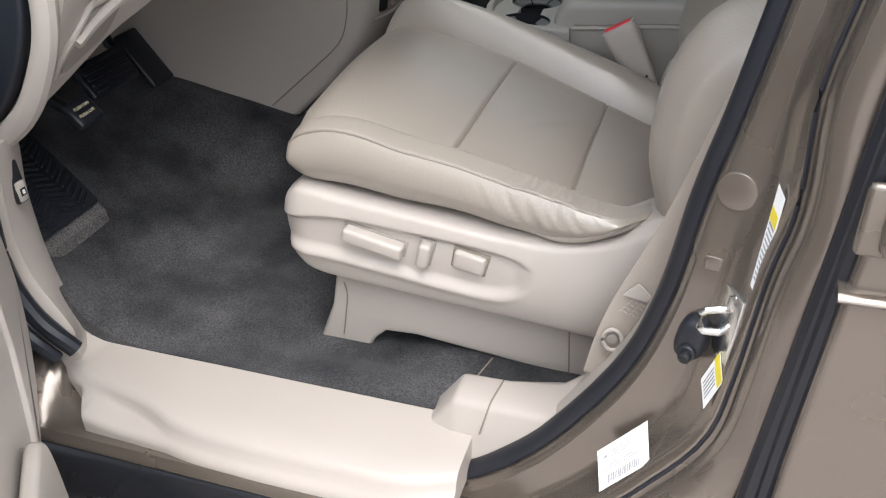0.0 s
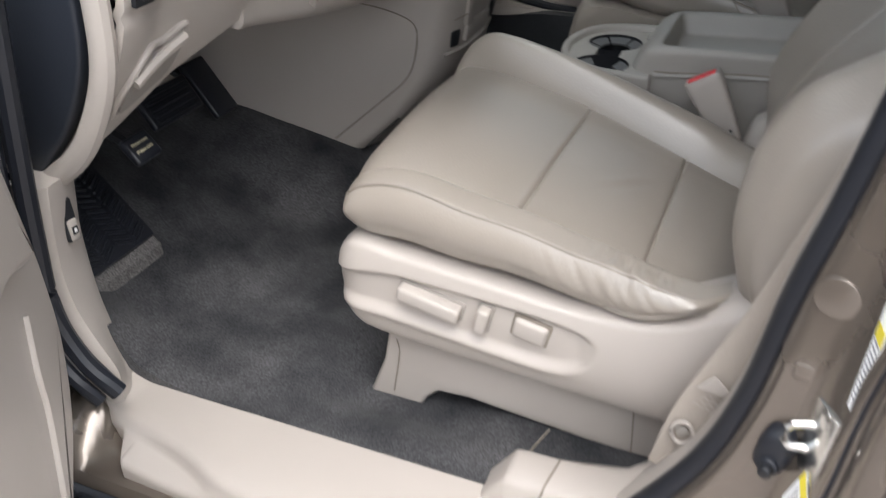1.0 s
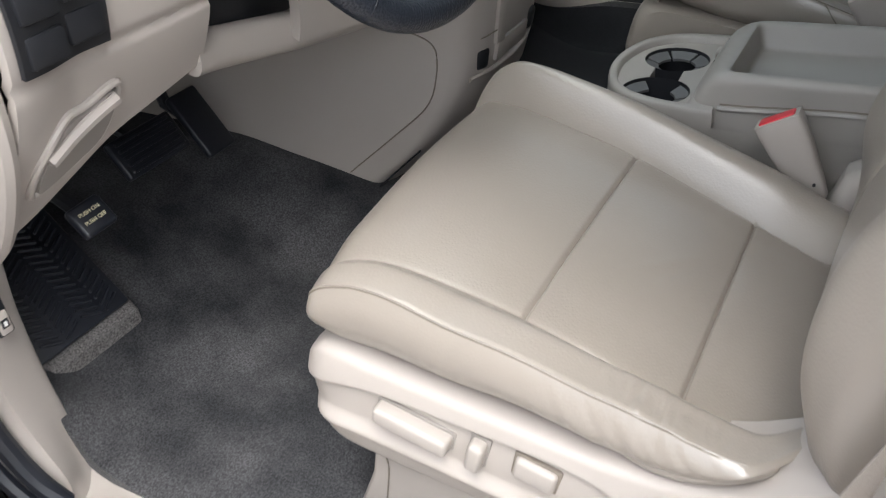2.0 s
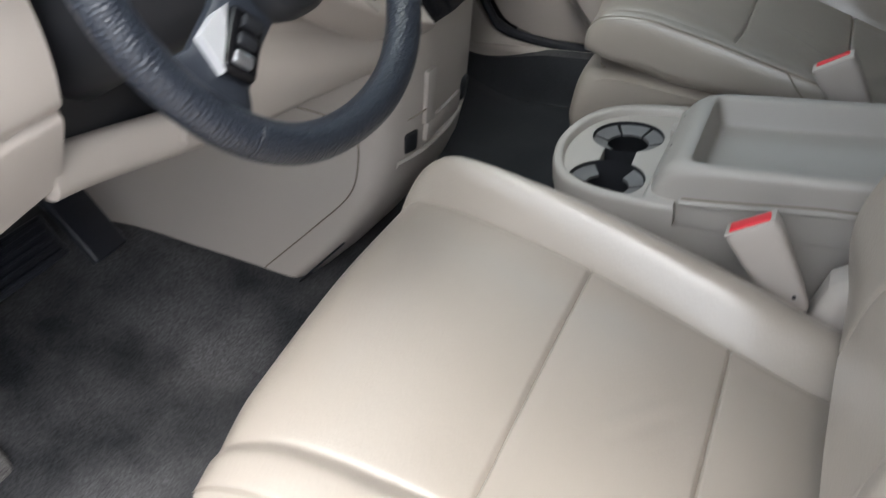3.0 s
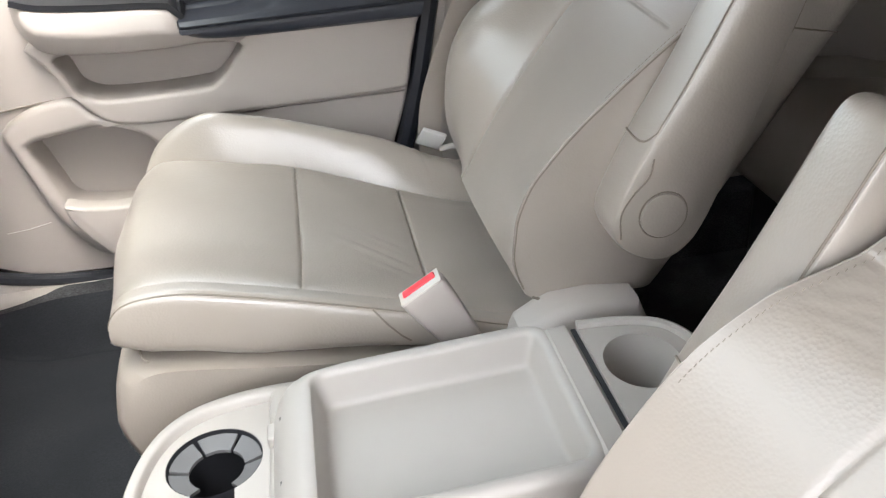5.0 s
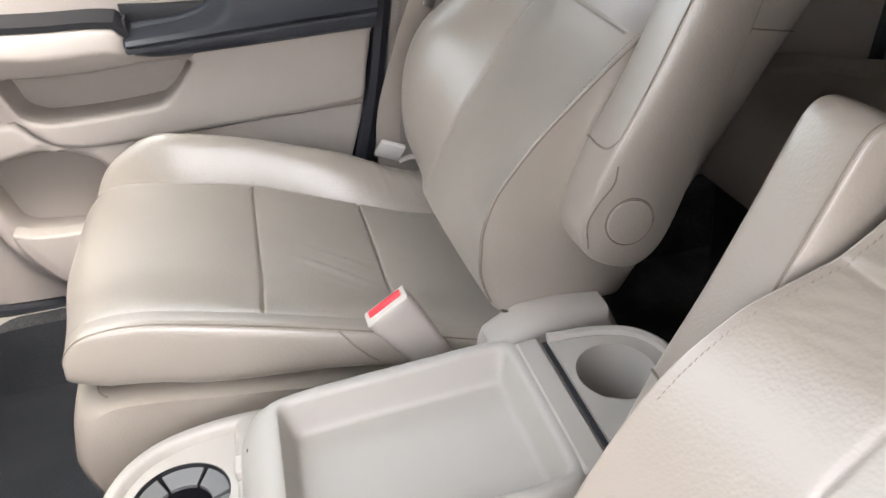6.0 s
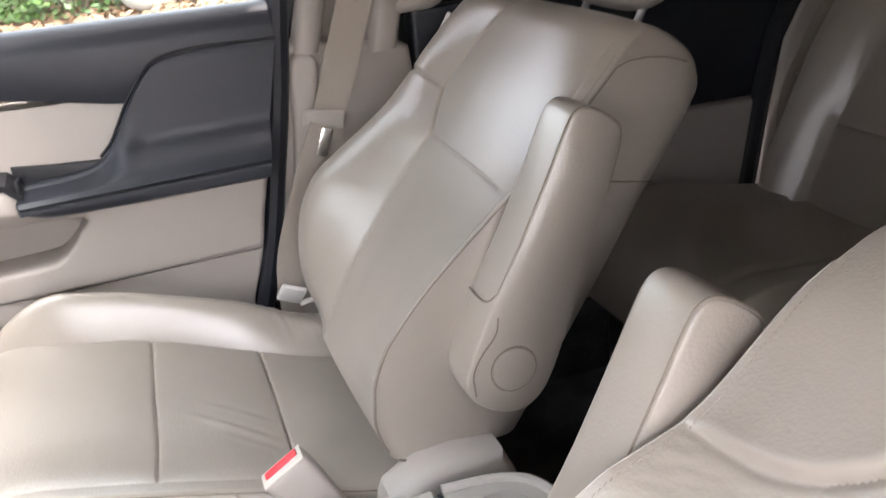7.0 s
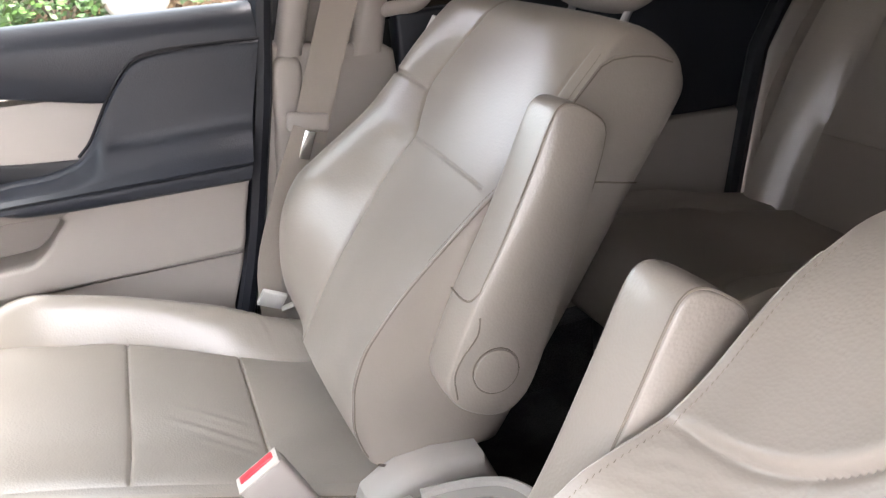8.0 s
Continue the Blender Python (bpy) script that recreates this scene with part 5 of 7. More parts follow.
# ---- driver's doorway ----
# sill trim: sections across, from front to rear
WAVE = [(-0.62, -0.846), (-0.58, -0.852), (-0.53, -0.866), (-0.485, -0.872), (-0.44, -0.880), (-0.405, -0.892), (-0.367, -0.908), (-0.30, -0.917), (-0.12, -0.918), (-0.03, -0.914), (0.02, -0.892), (0.06, -0.87)]
SILL_EDGE = [(-0.56, -0.915), (-0.508, -0.920), (-0.365, -0.927), (-0.258, -0.935), (-0.115, -0.936), (0.03, -0.935)]
rings = []
for x in steps(-0.598, -0.565, 4) + steps(-0.56, -0.48, 32) + steps(-0.47, 0.026, 40):
    yw = curve_at(WAVE, x)
    rise = 0.012 * smooth(-0.55, -0.60, x)
    zt = 0.481 + rise
    lowz = 0.455 + 0.008 * smooth(-0.44, -0.52, x)
    out = curve_at(SILL_EDGE, x)

    def low_y(y):
        return min(yw - 0.0085, max(y, -0.868 - (x + 0.545) / 0.71))

    rings.append([(x, -0.772, 0.43), (x, -0.7725, zt - 0.006), (x, -0.776, zt - 0.001), (x, -0.782, zt), (x, -0.80, zt + 0.001), (x, (yw - 0.78) / 2 - 0.02, zt), (x, yw + 0.008, zt - 0.001), (x, yw + 0.001, zt - 0.005), (x, yw - 0.004, zt - 0.012),
                  (x, yw - 0.007, lowz + 0.004), (x, low_y(yw - 0.012), lowz), (x, low_y(min(out + 0.007, yw - 0.015)), lowz - 0.003), (x, low_y(min(out + 0.002, yw - 0.018)), lowz - 0.006), (x, low_y(min(out, yw - 0.020)), lowz - 0.012), (x, low_y(min(out, yw - 0.020)), 0.43)])
lone("sill_trim", loft(rings), PLASTIC, "beige plastic door sill trim, lightly scuffed", "sill trim", "structure", sharp=60)
# rear block at the pillar's foot
rings = []
for x, z, y0 in ((-0.040, 0.480, -0.812), (-0.037, 0.4835, -0.812), (-0.006, 0.5275, -0.815), (-0.002, 0.531, -0.815), (0.004, 0.5325, -0.815), (0.06, 0.534, -0.818), (0.13, 0.545, -0.83), (0.19, 0.60, -0.835), (0.22, 0.66, -0.835)):
    rings.append([(x, -0.755 + 0.012 * smooth(0.0, 0.1, x), 0.44), (x, -0.757 + 0.012 * smooth(0.0, 0.1, x), z - 0.012), (x, -0.760, z - 0.003), (x, -0.766, z), (x, y0 + 0.012, z - 0.002), (x, y0 + 0.005, z - 0.005), (x, y0, z - 0.012), (x, y0 - 0.012, 0.44)])
block_seam = [(0.052, -0.765, 0.5350), (0.047, -0.803, 0.5340), (0.0455, -0.811, 0.531), (0.044, -0.8165, 0.524), (0.036, -0.8245, 0.49)]
block = lone("sill_trim_rear", loft(rings), PLASTIC, "beige plastic trim at the foot of the pillar", "sill trim", "structure", sharp=50)
part("seam", tube(block_seam, 0.0012, 5), THREAD, block)
# door opening: a line in (x, z), front to rear and up
OPEN_LINE = [(-0.10, 0.402), (-0.03, 0.406), (0.010, 0.420), (0.064, 0.456), (0.134, 0.530), (0.208, 0.648), (0.244, 0.755), (0.264, 0.877), (0.283, 0.965), (0.302, 1.066), (0.325, 1.20), (0.355, 1.38), (0.385, 1.56)]
open_pts = [Vector((p.x, 0, p.y)) for p in spline([(x, z, 0) for x, z in OPEN_LINE], 6)]


def away(n):
    a, b = open_pts[max(0, n - 1)], open_pts[min(len(open_pts) - 1, n + 1)]
    d = (b - a).normalized()
    return Vector((d.z, 0, -d.x))


def spread_out(o, z):
    """The jamb's faces are widest at the striker and narrow towards the top."""
    if o <= 0.01:
        return o
    wide = o * (1 + 0.55 * math.exp(-(((z - 0.62) / 0.13) ** 2))) + 0.0145 * smooth(0.60, 0.70, z) * smooth(0.029, 0.040, o)
    return wide - smooth(0.90, 1.05, z) * (0.011 * smooth(0.01, 0.03, o) + 0.016 * smooth(0.03, 0.05, o))


def strip(section, first=0):
    """Sweeps (offset, y) along the door opening."""
    return [[open_pts[n] + away(n) * spread_out(o, open_pts[n].z) + Vector((0, y, 0)) for o, y in section] for n in range(first, len(open_pts))]


pillar = thing("pillar_driver", "bronze painted door pillar with black seals", "pillar", kind="structure", at=(0.3, -0.9, 0.45))
part("pillar_trim", loft(strip([(-0.010, -0.825), (-0.012, -0.80), (-0.004, -0.765), (0.012, -0.745), (0.05, -0.735), (0.07, -0.74), (0.07, -0.825)], 14)), PLASTIC, pillar, "beige inner pillar trim", 50)
part("door_seal", tube([p + Vector((0, -0.832, 0)) + away(n) * -0.002 for n, p in enumerate(open_pts)], 0.0165, 12, flat=0.8), RUBBER, pillar, "black rubber door seal")
part("jamb", loft(strip([(0.000, -0.838), (0.003, -0.856), (0.008, -0.863), (0.014, -0.866), (0.028, -0.8705), (0.031, -0.873), (0.033, -0.878), (0.0362, -0.892), (0.0395, -0.906), (0.042, -0.914), (0.045, -0.9185), (0.049, -0.920), (0.0525, -0.9235), (0.0540, -0.930), (0.0565, -0.9375), (0.061, -0.9435), (0.067, -0.948), (0.075, -0.951), (0.085, -0.952), (0.095, -0.950), (0.102, -0.944), (0.102, -0.838)])), PAINT, pillar, "bronze painted door jamb", 30)
part("plug", disc((0.2886, -0.8681, 0.902), (-0.30, -0.953, 0.03), 0.0185, 0.005, 36, 0.001), PAINT, pillar, "round painted plug")
part("emboss", box(0.034, 0.0035, 0.017, 0.0016, 3, Matrix.Translation((0.2875, -0.8692, 0.822)) @ Matrix.Rotation(-0.16, 4, "Z")), PAINT, pillar)
# black tube draws the dark line that follows the jamb's crease
part("jamb_groove", tube([r[0] for r in strip([(0.0480, -0.9205)])], 0.0022, 6), RUBBER, pillar, "thin black line along the jamb's crease")
# striker and door switch
striker = thing("door_striker", "bright metal door striker bolted to the pillar", "door striker", at=(0.31, -0.89, 0.775))
part("plate", box(0.007, 0.034, 0.076, 0.002, 2, Matrix.Translation((0.301, -0.893, 0.772)) @ Matrix.Rotation(0.07, 4, "Y") @ Matrix.Rotation(0.5, 4, "Z")), CHROME, striker)
loop = [(0.306, -0.886, 0.786), (0.290, -0.888, 0.785), (0.279, -0.890, 0.783), (0.2755, -0.890, 0.779), (0.2755, -0.890, 0.763), (0.279, -0.890, 0.759), (0.290, -0.888, 0.758), (0.306, -0.886, 0.757)]
part("loop", tube(loop, 0.0040, 10), CHROME, striker)
part("base", disc((0.303, -0.888, 0.771), (-0.9, -0.4, 0.05), 0.020, 0.009, 28, 0.003), CHROME, striker)
for z in (0.745, 0.800):
    part("bolt", disc((0.305, -0.896, z), (-0.7, -0.6, 0.1), 0.009, 0.010, 6, 0.001), CHROME, striker)
switch = thing("door_switch", "black rubber door switch on the pillar", "door switch", at=(0.27, -0.875, 0.735))
rings = []
for q, k in ((0.012, 1.0), (0.004, 1.0), (-0.002, 0.94), (-0.006, 0.78), (-0.008, 0.5)):
    rings.append([Vector((0.270, -0.880, 0.738)) + Vector((0.30, 0.95, 0.0)) * q + k * (u * Vector((0.95, -0.30, 0)) + v * Vector((0.12, 0, 0.99))) for u, v in closed_superloop(0.0165, 0.026, 28, 2.6)])
part("boot", loft(rings), RUBBER, switch)
part("collar", disc((0.268, -0.888, 0.728), (-0.25, -0.95, -0.1), 0.0095, 0.008, 20, 0.002), RUBBER, switch)
part("plunger", disc((0.267, -0.893, 0.727), (-0.25, -0.95, -0.1), 0.0062, 0.014, 16, 0.002), BLACK, switch)


def sticker(name, label, center, side, up, lines, band=None):
    """A printed label; side and up are its half edges."""
    center, side, up = Vector(center), Vector(side), Vector(up)
    normal = side.cross(up).normalized()
    if normal.y > 0:
        normal = -normal
    th = thing(name, label, "sticker", "stickers", at=tuple(center))

    def patch(u0, u1, v0, v1, lift):
        bm = bmesh.new()
        low = [center + side * u + up * v + normal * lift for u, v in ((u0, v0), (u1, v0), (u1, v1), (u0, v1))]
        a = [bm.verts.new(p) for p in low]
        b = [bm.verts.new(p + normal * 0.0004) for p in low]
        bm.faces.new(a)
        bm.faces.new(b[::-1])
        for n in range(4):
            bm.faces.new((a[n], a[(n + 1) % 4], b[(n + 1) % 4], b[n]))
        return bm

    part("paper", patch(-1, 1, -1, 1, 0), WHITE, th)
    for u0, u1, v0, v1 in lines:
        part("print_bar", patch(u0, u1, v0, v1, 0.0005), INK, th)
    if band:
        part("colour_band", patch(*band, 0.001), YELLOW, th, "yellow printed band")
    return th


text_lines = [(-0.75, -0.60, 0.45, 0.55), (-0.45, 0.1 + 0.2, 0.62, 0.66), (-0.45, 0.45, 0.48, 0.52), (-0.45, 0.25, 0.34, 0.38), (-0.75, 0.55, 0.1, 0.13), (-0.75, 0.40, -0.04, 0.0), (-0.75, 0.60, -0.18, -0.14)]
bars = [(-0.62 + 0.07 * k, -0.62 + 0.07 * k + (0.03 if k % 3 else 0.045), -0.82, -0.42) for k in range(18)]
sticker("certification_label", "white printed label on the painted door jamb", (0.2200, -0.8990, 0.5785), (0.0243, 0.0029, 0.0273), (-0.0043, 0.0109, 0.0195), text_lines + bars)
sticker("tyre_label", "tall white label with yellow band on the pillar", (0.3185, -0.9065, 0.8748), (0.0032, -0.0048, -0.0046), (0.0035, 0.0052, 0.0489), [(-0.7, 0.6, 0.30 - 0.11 * k, 0.34 - 0.11 * k) for k in range(11)], (-0.8, 0.8, 0.38, 0.62))
sticker("warning_label", "small white label with yellow band on the pillar", (0.2950, -0.9060, 0.7124), (0.0063, -0.0007, 0.0197), (-0.0033, 0.0071, 0.0127), [(-0.8, 0.3, 0.5 - 0.25 * k, 0.6 - 0.25 * k) for k in range(5)], (0.50, 0.98, -0.95, 0.95))

# kick panel in front of the sill
KICK = [(0.470, -0.590, -0.572), (0.50, -0.606, -0.568), (0.537, -0.622, -0.566), (0.572, -0.630, -0.583), (0.618, -0.637, -0.607), (0.67, -0.639, -0.618), (0.723, -0.638, -0.616), (0.775, -0.630, -0.608), (0.82, -0.622, -0.601)]
rings = []
for z in steps(0.470, 0.818, 30):
    xi, xo = curve_at([(k[0], k[1]) for k in KICK], z), curve_at([(k[0], k[2]) for k in KICK], z)
    rings.append([(xi - 0.05, -0.775, z), (xi - 0.004, -0.768, z), (xi + 0.006, -0.774, z), (xi + 0.008, -0.785, z), ((xi + xo) / 2 + 0.012, -0.812, z), (xo + 0.006, -0.838, z), (xo - 0.004, -0.848, z), (xo - 0.05, -0.85, z)])
kick = lone("kick_panel", loft(rings), PLASTIC, "beige kick panel with a small lever", "kick panel", "structure", sharp=50)
rel = thing("hood_release", "beige lever with a dark symbol in the kick panel", "lever", at=(-0.62, -0.80, 0.73))
part("recess", box(0.008, 0.020, 0.060, 0.003, 3, Matrix.Translation((-0.6125, -0.806, 0.752)) @ Matrix.Rotation(-0.05, 4, "Y")), BLACK, rel, "dark slot")
part("lever_plate", box(0.010, 0.016, 0.030, 0.003, 2, Matrix.Translation((-0.6105, -0.806, 0.739))), PLASTIC, rel)
part("symbol", box(0.001, 0.009, 0.011, 0, 1, Matrix.Translation((-0.6049, -0.806, 0.739))), BLACK, rel)
part("symbol_mark", box(0.001, 0.004, 0.006, 0, 1, Matrix.Translation((-0.6041, -0.806, 0.739))), WHITE, rel)
# front pillar seal and body
front = thing("front_pillar", "black-sealed bronze front door pillar", "pillar", kind="structure", at=(-0.64, -0.88, 0.45))
fl = spline([(-0.548, -0.856, 0.520), (-0.566, -0.862, 0.545), (-0.592, -0.864, 0.576), (-0.610, -0.866, 0.619), (-0.617, -0.866, 0.672), (-0.611, -0.866, 0.734), (-0.604, -0.866, 0.793), (-0.595, -0.866, 0.856), (-0.586, -0.866, 0.914), (-0.572, -0.866, 1.0), (-0.552, -0.866, 1.12)], 6)
part("door_seal", tube(fl, 0.013, 10), RUBBER, front, "black rubber door seal")
part("seal_lip", tube([p + Vector((-0.018, -0.018, -0.008)) for p in fl], 0.010, 8), RUBBER, front)
part("pillar_panel", prism([(-0.628, 0.30), (-0.628, 0.70), (-0.60, 0.90), (-0.57, 1.15), (-0.95, 1.15), (-0.95, 0.30)], -0.93, -0.878, 0.01), BLACK, front)
# rocker below the sill
rock = thing("rocker", "bronze painted rocker with black lower cladding", "rocker panel", kind="structure", at=(-0.2, -0.93, 0.2))
part("painted_step", loft([[(x, -0.80, 0.40), (x, -0.855, 0.432 + 0.072 * up), (x, -0.885, 0.430 + 0.054 * up), (x, -0.915, 0.432 + 0.030 * up), (x, -0.938, 0.440 + 0.006 * up), (x, -0.946, 0.434), (x, -0.948, 0.428), (x, -0.935, 0.424), (x, -0.80, 0.36)] for x, up in ((x, smooth(-0.55, -0.595, x)) for x in steps(-0.80, -0.03, 40))]), PAINT, rock, "bronze painted sill step", 50)
part("cladding", loft([[(x, -0.90, 0.428), (x, -0.946, 0.427), (x, -0.965, 0.418), (x, -0.985, 0.395), (x, -1.0, 0.34), (x, -0.99, 0.22), (x, -0.90, 0.20)] for x in steps(-0.90, 2.3, 16)]), GLOSS_CLAD, rock, "glossy black sill cladding", 50)
part("rear_step", loft([[(x, -0.82, 0.40), (x, -0.92, 0.425 + 0.02 * smooth(-0.03, 0.12, x)), (x, -0.946, 0.428), (x, -0.946, 0.40), (x, -0.82, 0.30)] for x in steps(-0.03, 0.36, 10)]), PAINT, rock, "", 50)

# sliding door behind the pillar, seen from outside
slide = thing("sliding_door", "bronze painted sliding door with recessed handle", "car door", at=(0.9, -0.97, 0.35))
part("door_skin", prism([(0.350, 0.36), (0.361, 0.70), (0.373, 0.90), (0.384, 1.04), (0.392, 1.12), (1.30, 1.14), (1.32, 0.36)], -0.992, -0.94, 0.008, 3), PAINT, slide)
part("crease", tube([(0.366, -0.988, 0.890), (0.8, -0.990, 0.896), (1.3, -0.989, 0.911)], 0.016, 14, flat=0.4), PAINT, slide)
part("edge_seal", tube(spline([(0.340, -0.964, 0.50), (0.347, -0.964, 0.64), (0.361, -0.964, 0.80), (0.377, -0.964, 1.0), (0.392, -0.964, 1.2), (0.415, -0.964, 1.5)], 6), 0.013, 10), RUBBER, slide, "black rubber edge seal")
part("edge_lip", tube(spline([(0.350, -0.976, 0.50), (0.355, -0.976, 0.64), (0.365, -0.976, 0.80), (0.379, -0.976, 1.0), (0.396, -0.976, 1.2), (0.42, -0.976, 1.5)], 6), 0.008, 8), RUBBER, slide)
part("handle_cup", box(0.15, 0.010, 0.060, 0.005, 3, Matrix.Translation((0.443, -0.992, 0.956))), PAINT, slide)
part("handle", box(0.125, 0.022, 0.036, 0.009, 4, Matrix.Translation((0.445, -1.001, 0.950))), PAINT, slide, "painted pull handle")
part("door_window", box(0.94, 0.006, 0.52, 0, 1, Matrix.Translation((0.86, -0.925, 1.33))), TINT, slide, "dark tinted window")

# driver's door, open, at the edge of view
dm = Matrix.Translation((-0.66, -0.93, 0)) @ Matrix.Rotation(radians(-55), 4, "Z")
ddoor = thing("driver_door", "open driver's door with beige inner panel and map pocket", "car door", at=(-0.66, -0.93, 0.35))


def door_part(name, bm, mat, label="", parent=None, sharp=45):
    bmesh.ops.transform(bm, matrix=dm, verts=bm.verts[:])
    return part(name, bm, mat, parent or ddoor, label, sharp)


door_part("door_skin", prism([(0.06, 0.34), (0.04, 0.9), (0.10, 1.14), (1.06, 1.16), (1.04, 0.36)], -0.05, -0.02, 0.01), PAINT, "bronze painted door skin")
door_part("door_shell", prism([(0.10, 0.40), (0.09, 0.9), (0.14, 1.12), (1.00, 1.14), (0.99, 0.42)], -0.02, 0.06, 0.012), PAINT)
CARD_FRONT = [(0.312, 0.60), (0.306, 0.515), (0.285, 0.53), (0.236, 0.570), (0.182, 0.606), (0.146, 0.645), (0.126, 0.685), (0.116, 0.725), (0.116, 0.78), (0.122, 0.84), (0.145, 0.95), (0.17, 1.09)]
card_line = [(p.x, p.y) for p in spline([(a, z, 0) for a, z in CARD_FRONT], 5)]
door_card = door_part("door_card", prism(card_line + [(0.98, 1.11), (0.98, 0.58)], 0.06, 0.123, 0.012, 4), PLASTIC, "beige plastic door card")
door_part("card_crease", tube(spline([(0.215, 0.1225, 0.80), (0.235, 0.1235, 0.74), (0.24, 0.1235, 0.70), (0.27, 0.1235, 0.62), (0.30, 0.123, 0.56)], 6), 0.005, 8, flat=0.5), PLASTIC, "", door_card)
POCKET_FRONT = [(0.300, 0.43), (0.299, 0.54), (0.302, 0.60), (0.312, 0.630), (0.335, 0.641), (0.42, 0.63), (0.60, 0.60), (0.80, 0.58), (0.95, 0.57), (0.95, 0.43)]
pocket = door_part("map_pocket", prism([(p.x, p.y) for p in spline([(a, z, 0) for a, z in POCKET_FRONT], 4)], 0.128, 0.147, 0.007, 4), PLASTIC, "beige map pocket")
door_part("pocket_end", prism([(0.300, 0.43), (0.299, 0.54), (0.304, 0.622), (0.318, 0.632), (0.320, 0.43)], 0.058, 0.134, 0.005, 3), PLASTIC, "", pocket)
door_part("pocket_floor", prism([(0.31, 0.43), (0.31, 0.445), (0.95, 0.445), (0.95, 0.43)], 0.058, 0.135, 0.003), PLASTIC, "", pocket)
door_part("upper_card", prism([(p.x, p.y) for p in spline([(0.197, 0.866, 0), (0.214, 0.915, 0), (0.232, 0.975, 0), (0.29, 1.08, 0), (0.60, 1.09, 0), (0.92, 1.08, 0), (0.92, 0.93, 0), (0.60, 0.88, 0), (0.36, 0.88, 0), (0.28, 0.880, 0), (0.22, 0.862, 0)], 4, True)], 0.118, 0.148, 0.012, 4), PLASTIC, "beige upper card")

# ---- passenger door ----
pdoor = thing("passenger_door", "closed passenger door with beige card, black armrest and pull", "car door", at=(-0.1, 0.88, 0.6))
Y = 0.868
CARD = [(-0.40, 0.612), (-0.555, 0.640), (-0.602, 0.685), (-0.622, 0.74), (-0.626, 0.82), (-0.618, 0.90), (-0.60, 1.10), (-0.58, 1.205), (0.06, 1.19), (0.30, 1.19), (0.285, 1.14), (0.256, 1.02), (0.226, 0.88), (0.19, 0.78), (0.13, 0.62)]
PULL = [(-0.350, 1.020), (-0.345, 0.990), (-0.335, 0.960), (-0.310, 0.944), (-0.28, 0.939), (-0.21, 0.937), (-0.128, 0.938), (-0.105, 0.944), (-0.083, 0.962), (-0.066, 0.983), (-0.052, 1.006), (-0.12, 1.018), (-0.24, 1.024)]
PANEL = [(-0.385, 1.050), (-0.372, 1.01), (-0.356, 0.985), (-0.340, 0.950), (-0.318, 0.920), (-0.288, 0.898), (-0.236, 0.888), (-0.12, 0.887), (0.00, 0.886), (0.08, 0.886), (0.14, 0.887), (0.200, 0.888), (0.226, 0.895), (0.236, 0.94), (0.252, 1.00), (0.250, 1.035), (0.10, 1.045), (-0.2, 1.052)]
BIN = [(-0.441, 0.874), (-0.432, 0.835), (-0.418, 0.79), (-0.405, 0.757), (-0.37, 0.742), (-0.25, 0.735), (-0.22, 0.80), (-0.24, 0.862), (-0.31, 0.892), (-0.38, 0.888)]
FRAME = [(-0.475, 0.905), (-0.466, 0.857), (-0.448, 0.787), (-0.430, 0.735), (-0.405, 0.690), (-0.35, 0.640), (-0.15, 0.635), (-0.15, 0.885), (-0.30, 0.905), (-0.345, 0.946), (-0.42, 0.938)]


def pierced(outline, holes, y0, y1, r):
    """A panel in the plane of the door with openings through it."""
    bm = bmesh.new()
    loops = []
    for pts in [outline] + holes:
        vs = [bm.verts.new((x, y0, z)) for x, z in pts]
        loops.append([bm.edges.new((vs[n], vs[(n + 1) % len(vs)])) for n in range(len(vs))])
    rim = [e for l in loops for e in l]
    bmesh.ops.triangle_fill(bm, use_beauty=True, use_dissolve=False, edges=rim, normal=(0, 1, 0))
    made = bmesh.ops.extrude_face_region(bm, geom=bm.faces[:])
    moved = [v for v in made["geom"] if isinstance(v, bmesh.types.BMVert)]
    bmesh.ops.translate(bm, verts=moved, vec=(0, y1 - y0, 0))
    bmesh.ops.recalc_face_normals(bm, faces=bm.faces[:])
    low = min(y0, y1)
    edges = [e for e in bm.edges if all(abs(v.co.y - low) < 1e-6 for v in e.verts) and len(e.link_faces) == 2 and abs(e.link_faces[0].normal.dot(e.link_faces[1].normal)) < 0.5]
    bmesh.ops.bevel(bm, geom=edges, offset=r, segments=4, profile=0.5, affect="EDGES")
    return bm


def smooth_loop(pts, n=4):
    return [(p.x, p.y) for p in spline([(x, z, 0) for x, z in pts], n, True)]


def grown(pts, by):
    """The outline moved outwards from its middle."""
    cx, cz = sum(p[0] for p in pts) / len(pts), sum(p[1] for p in pts) / len(pts)
    return [(x + by * (x - cx) / math.hypot(x - cx, z - cz), z + by * (z - cz) / math.hypot(x - cx, z - cz)) for x, z in pts]


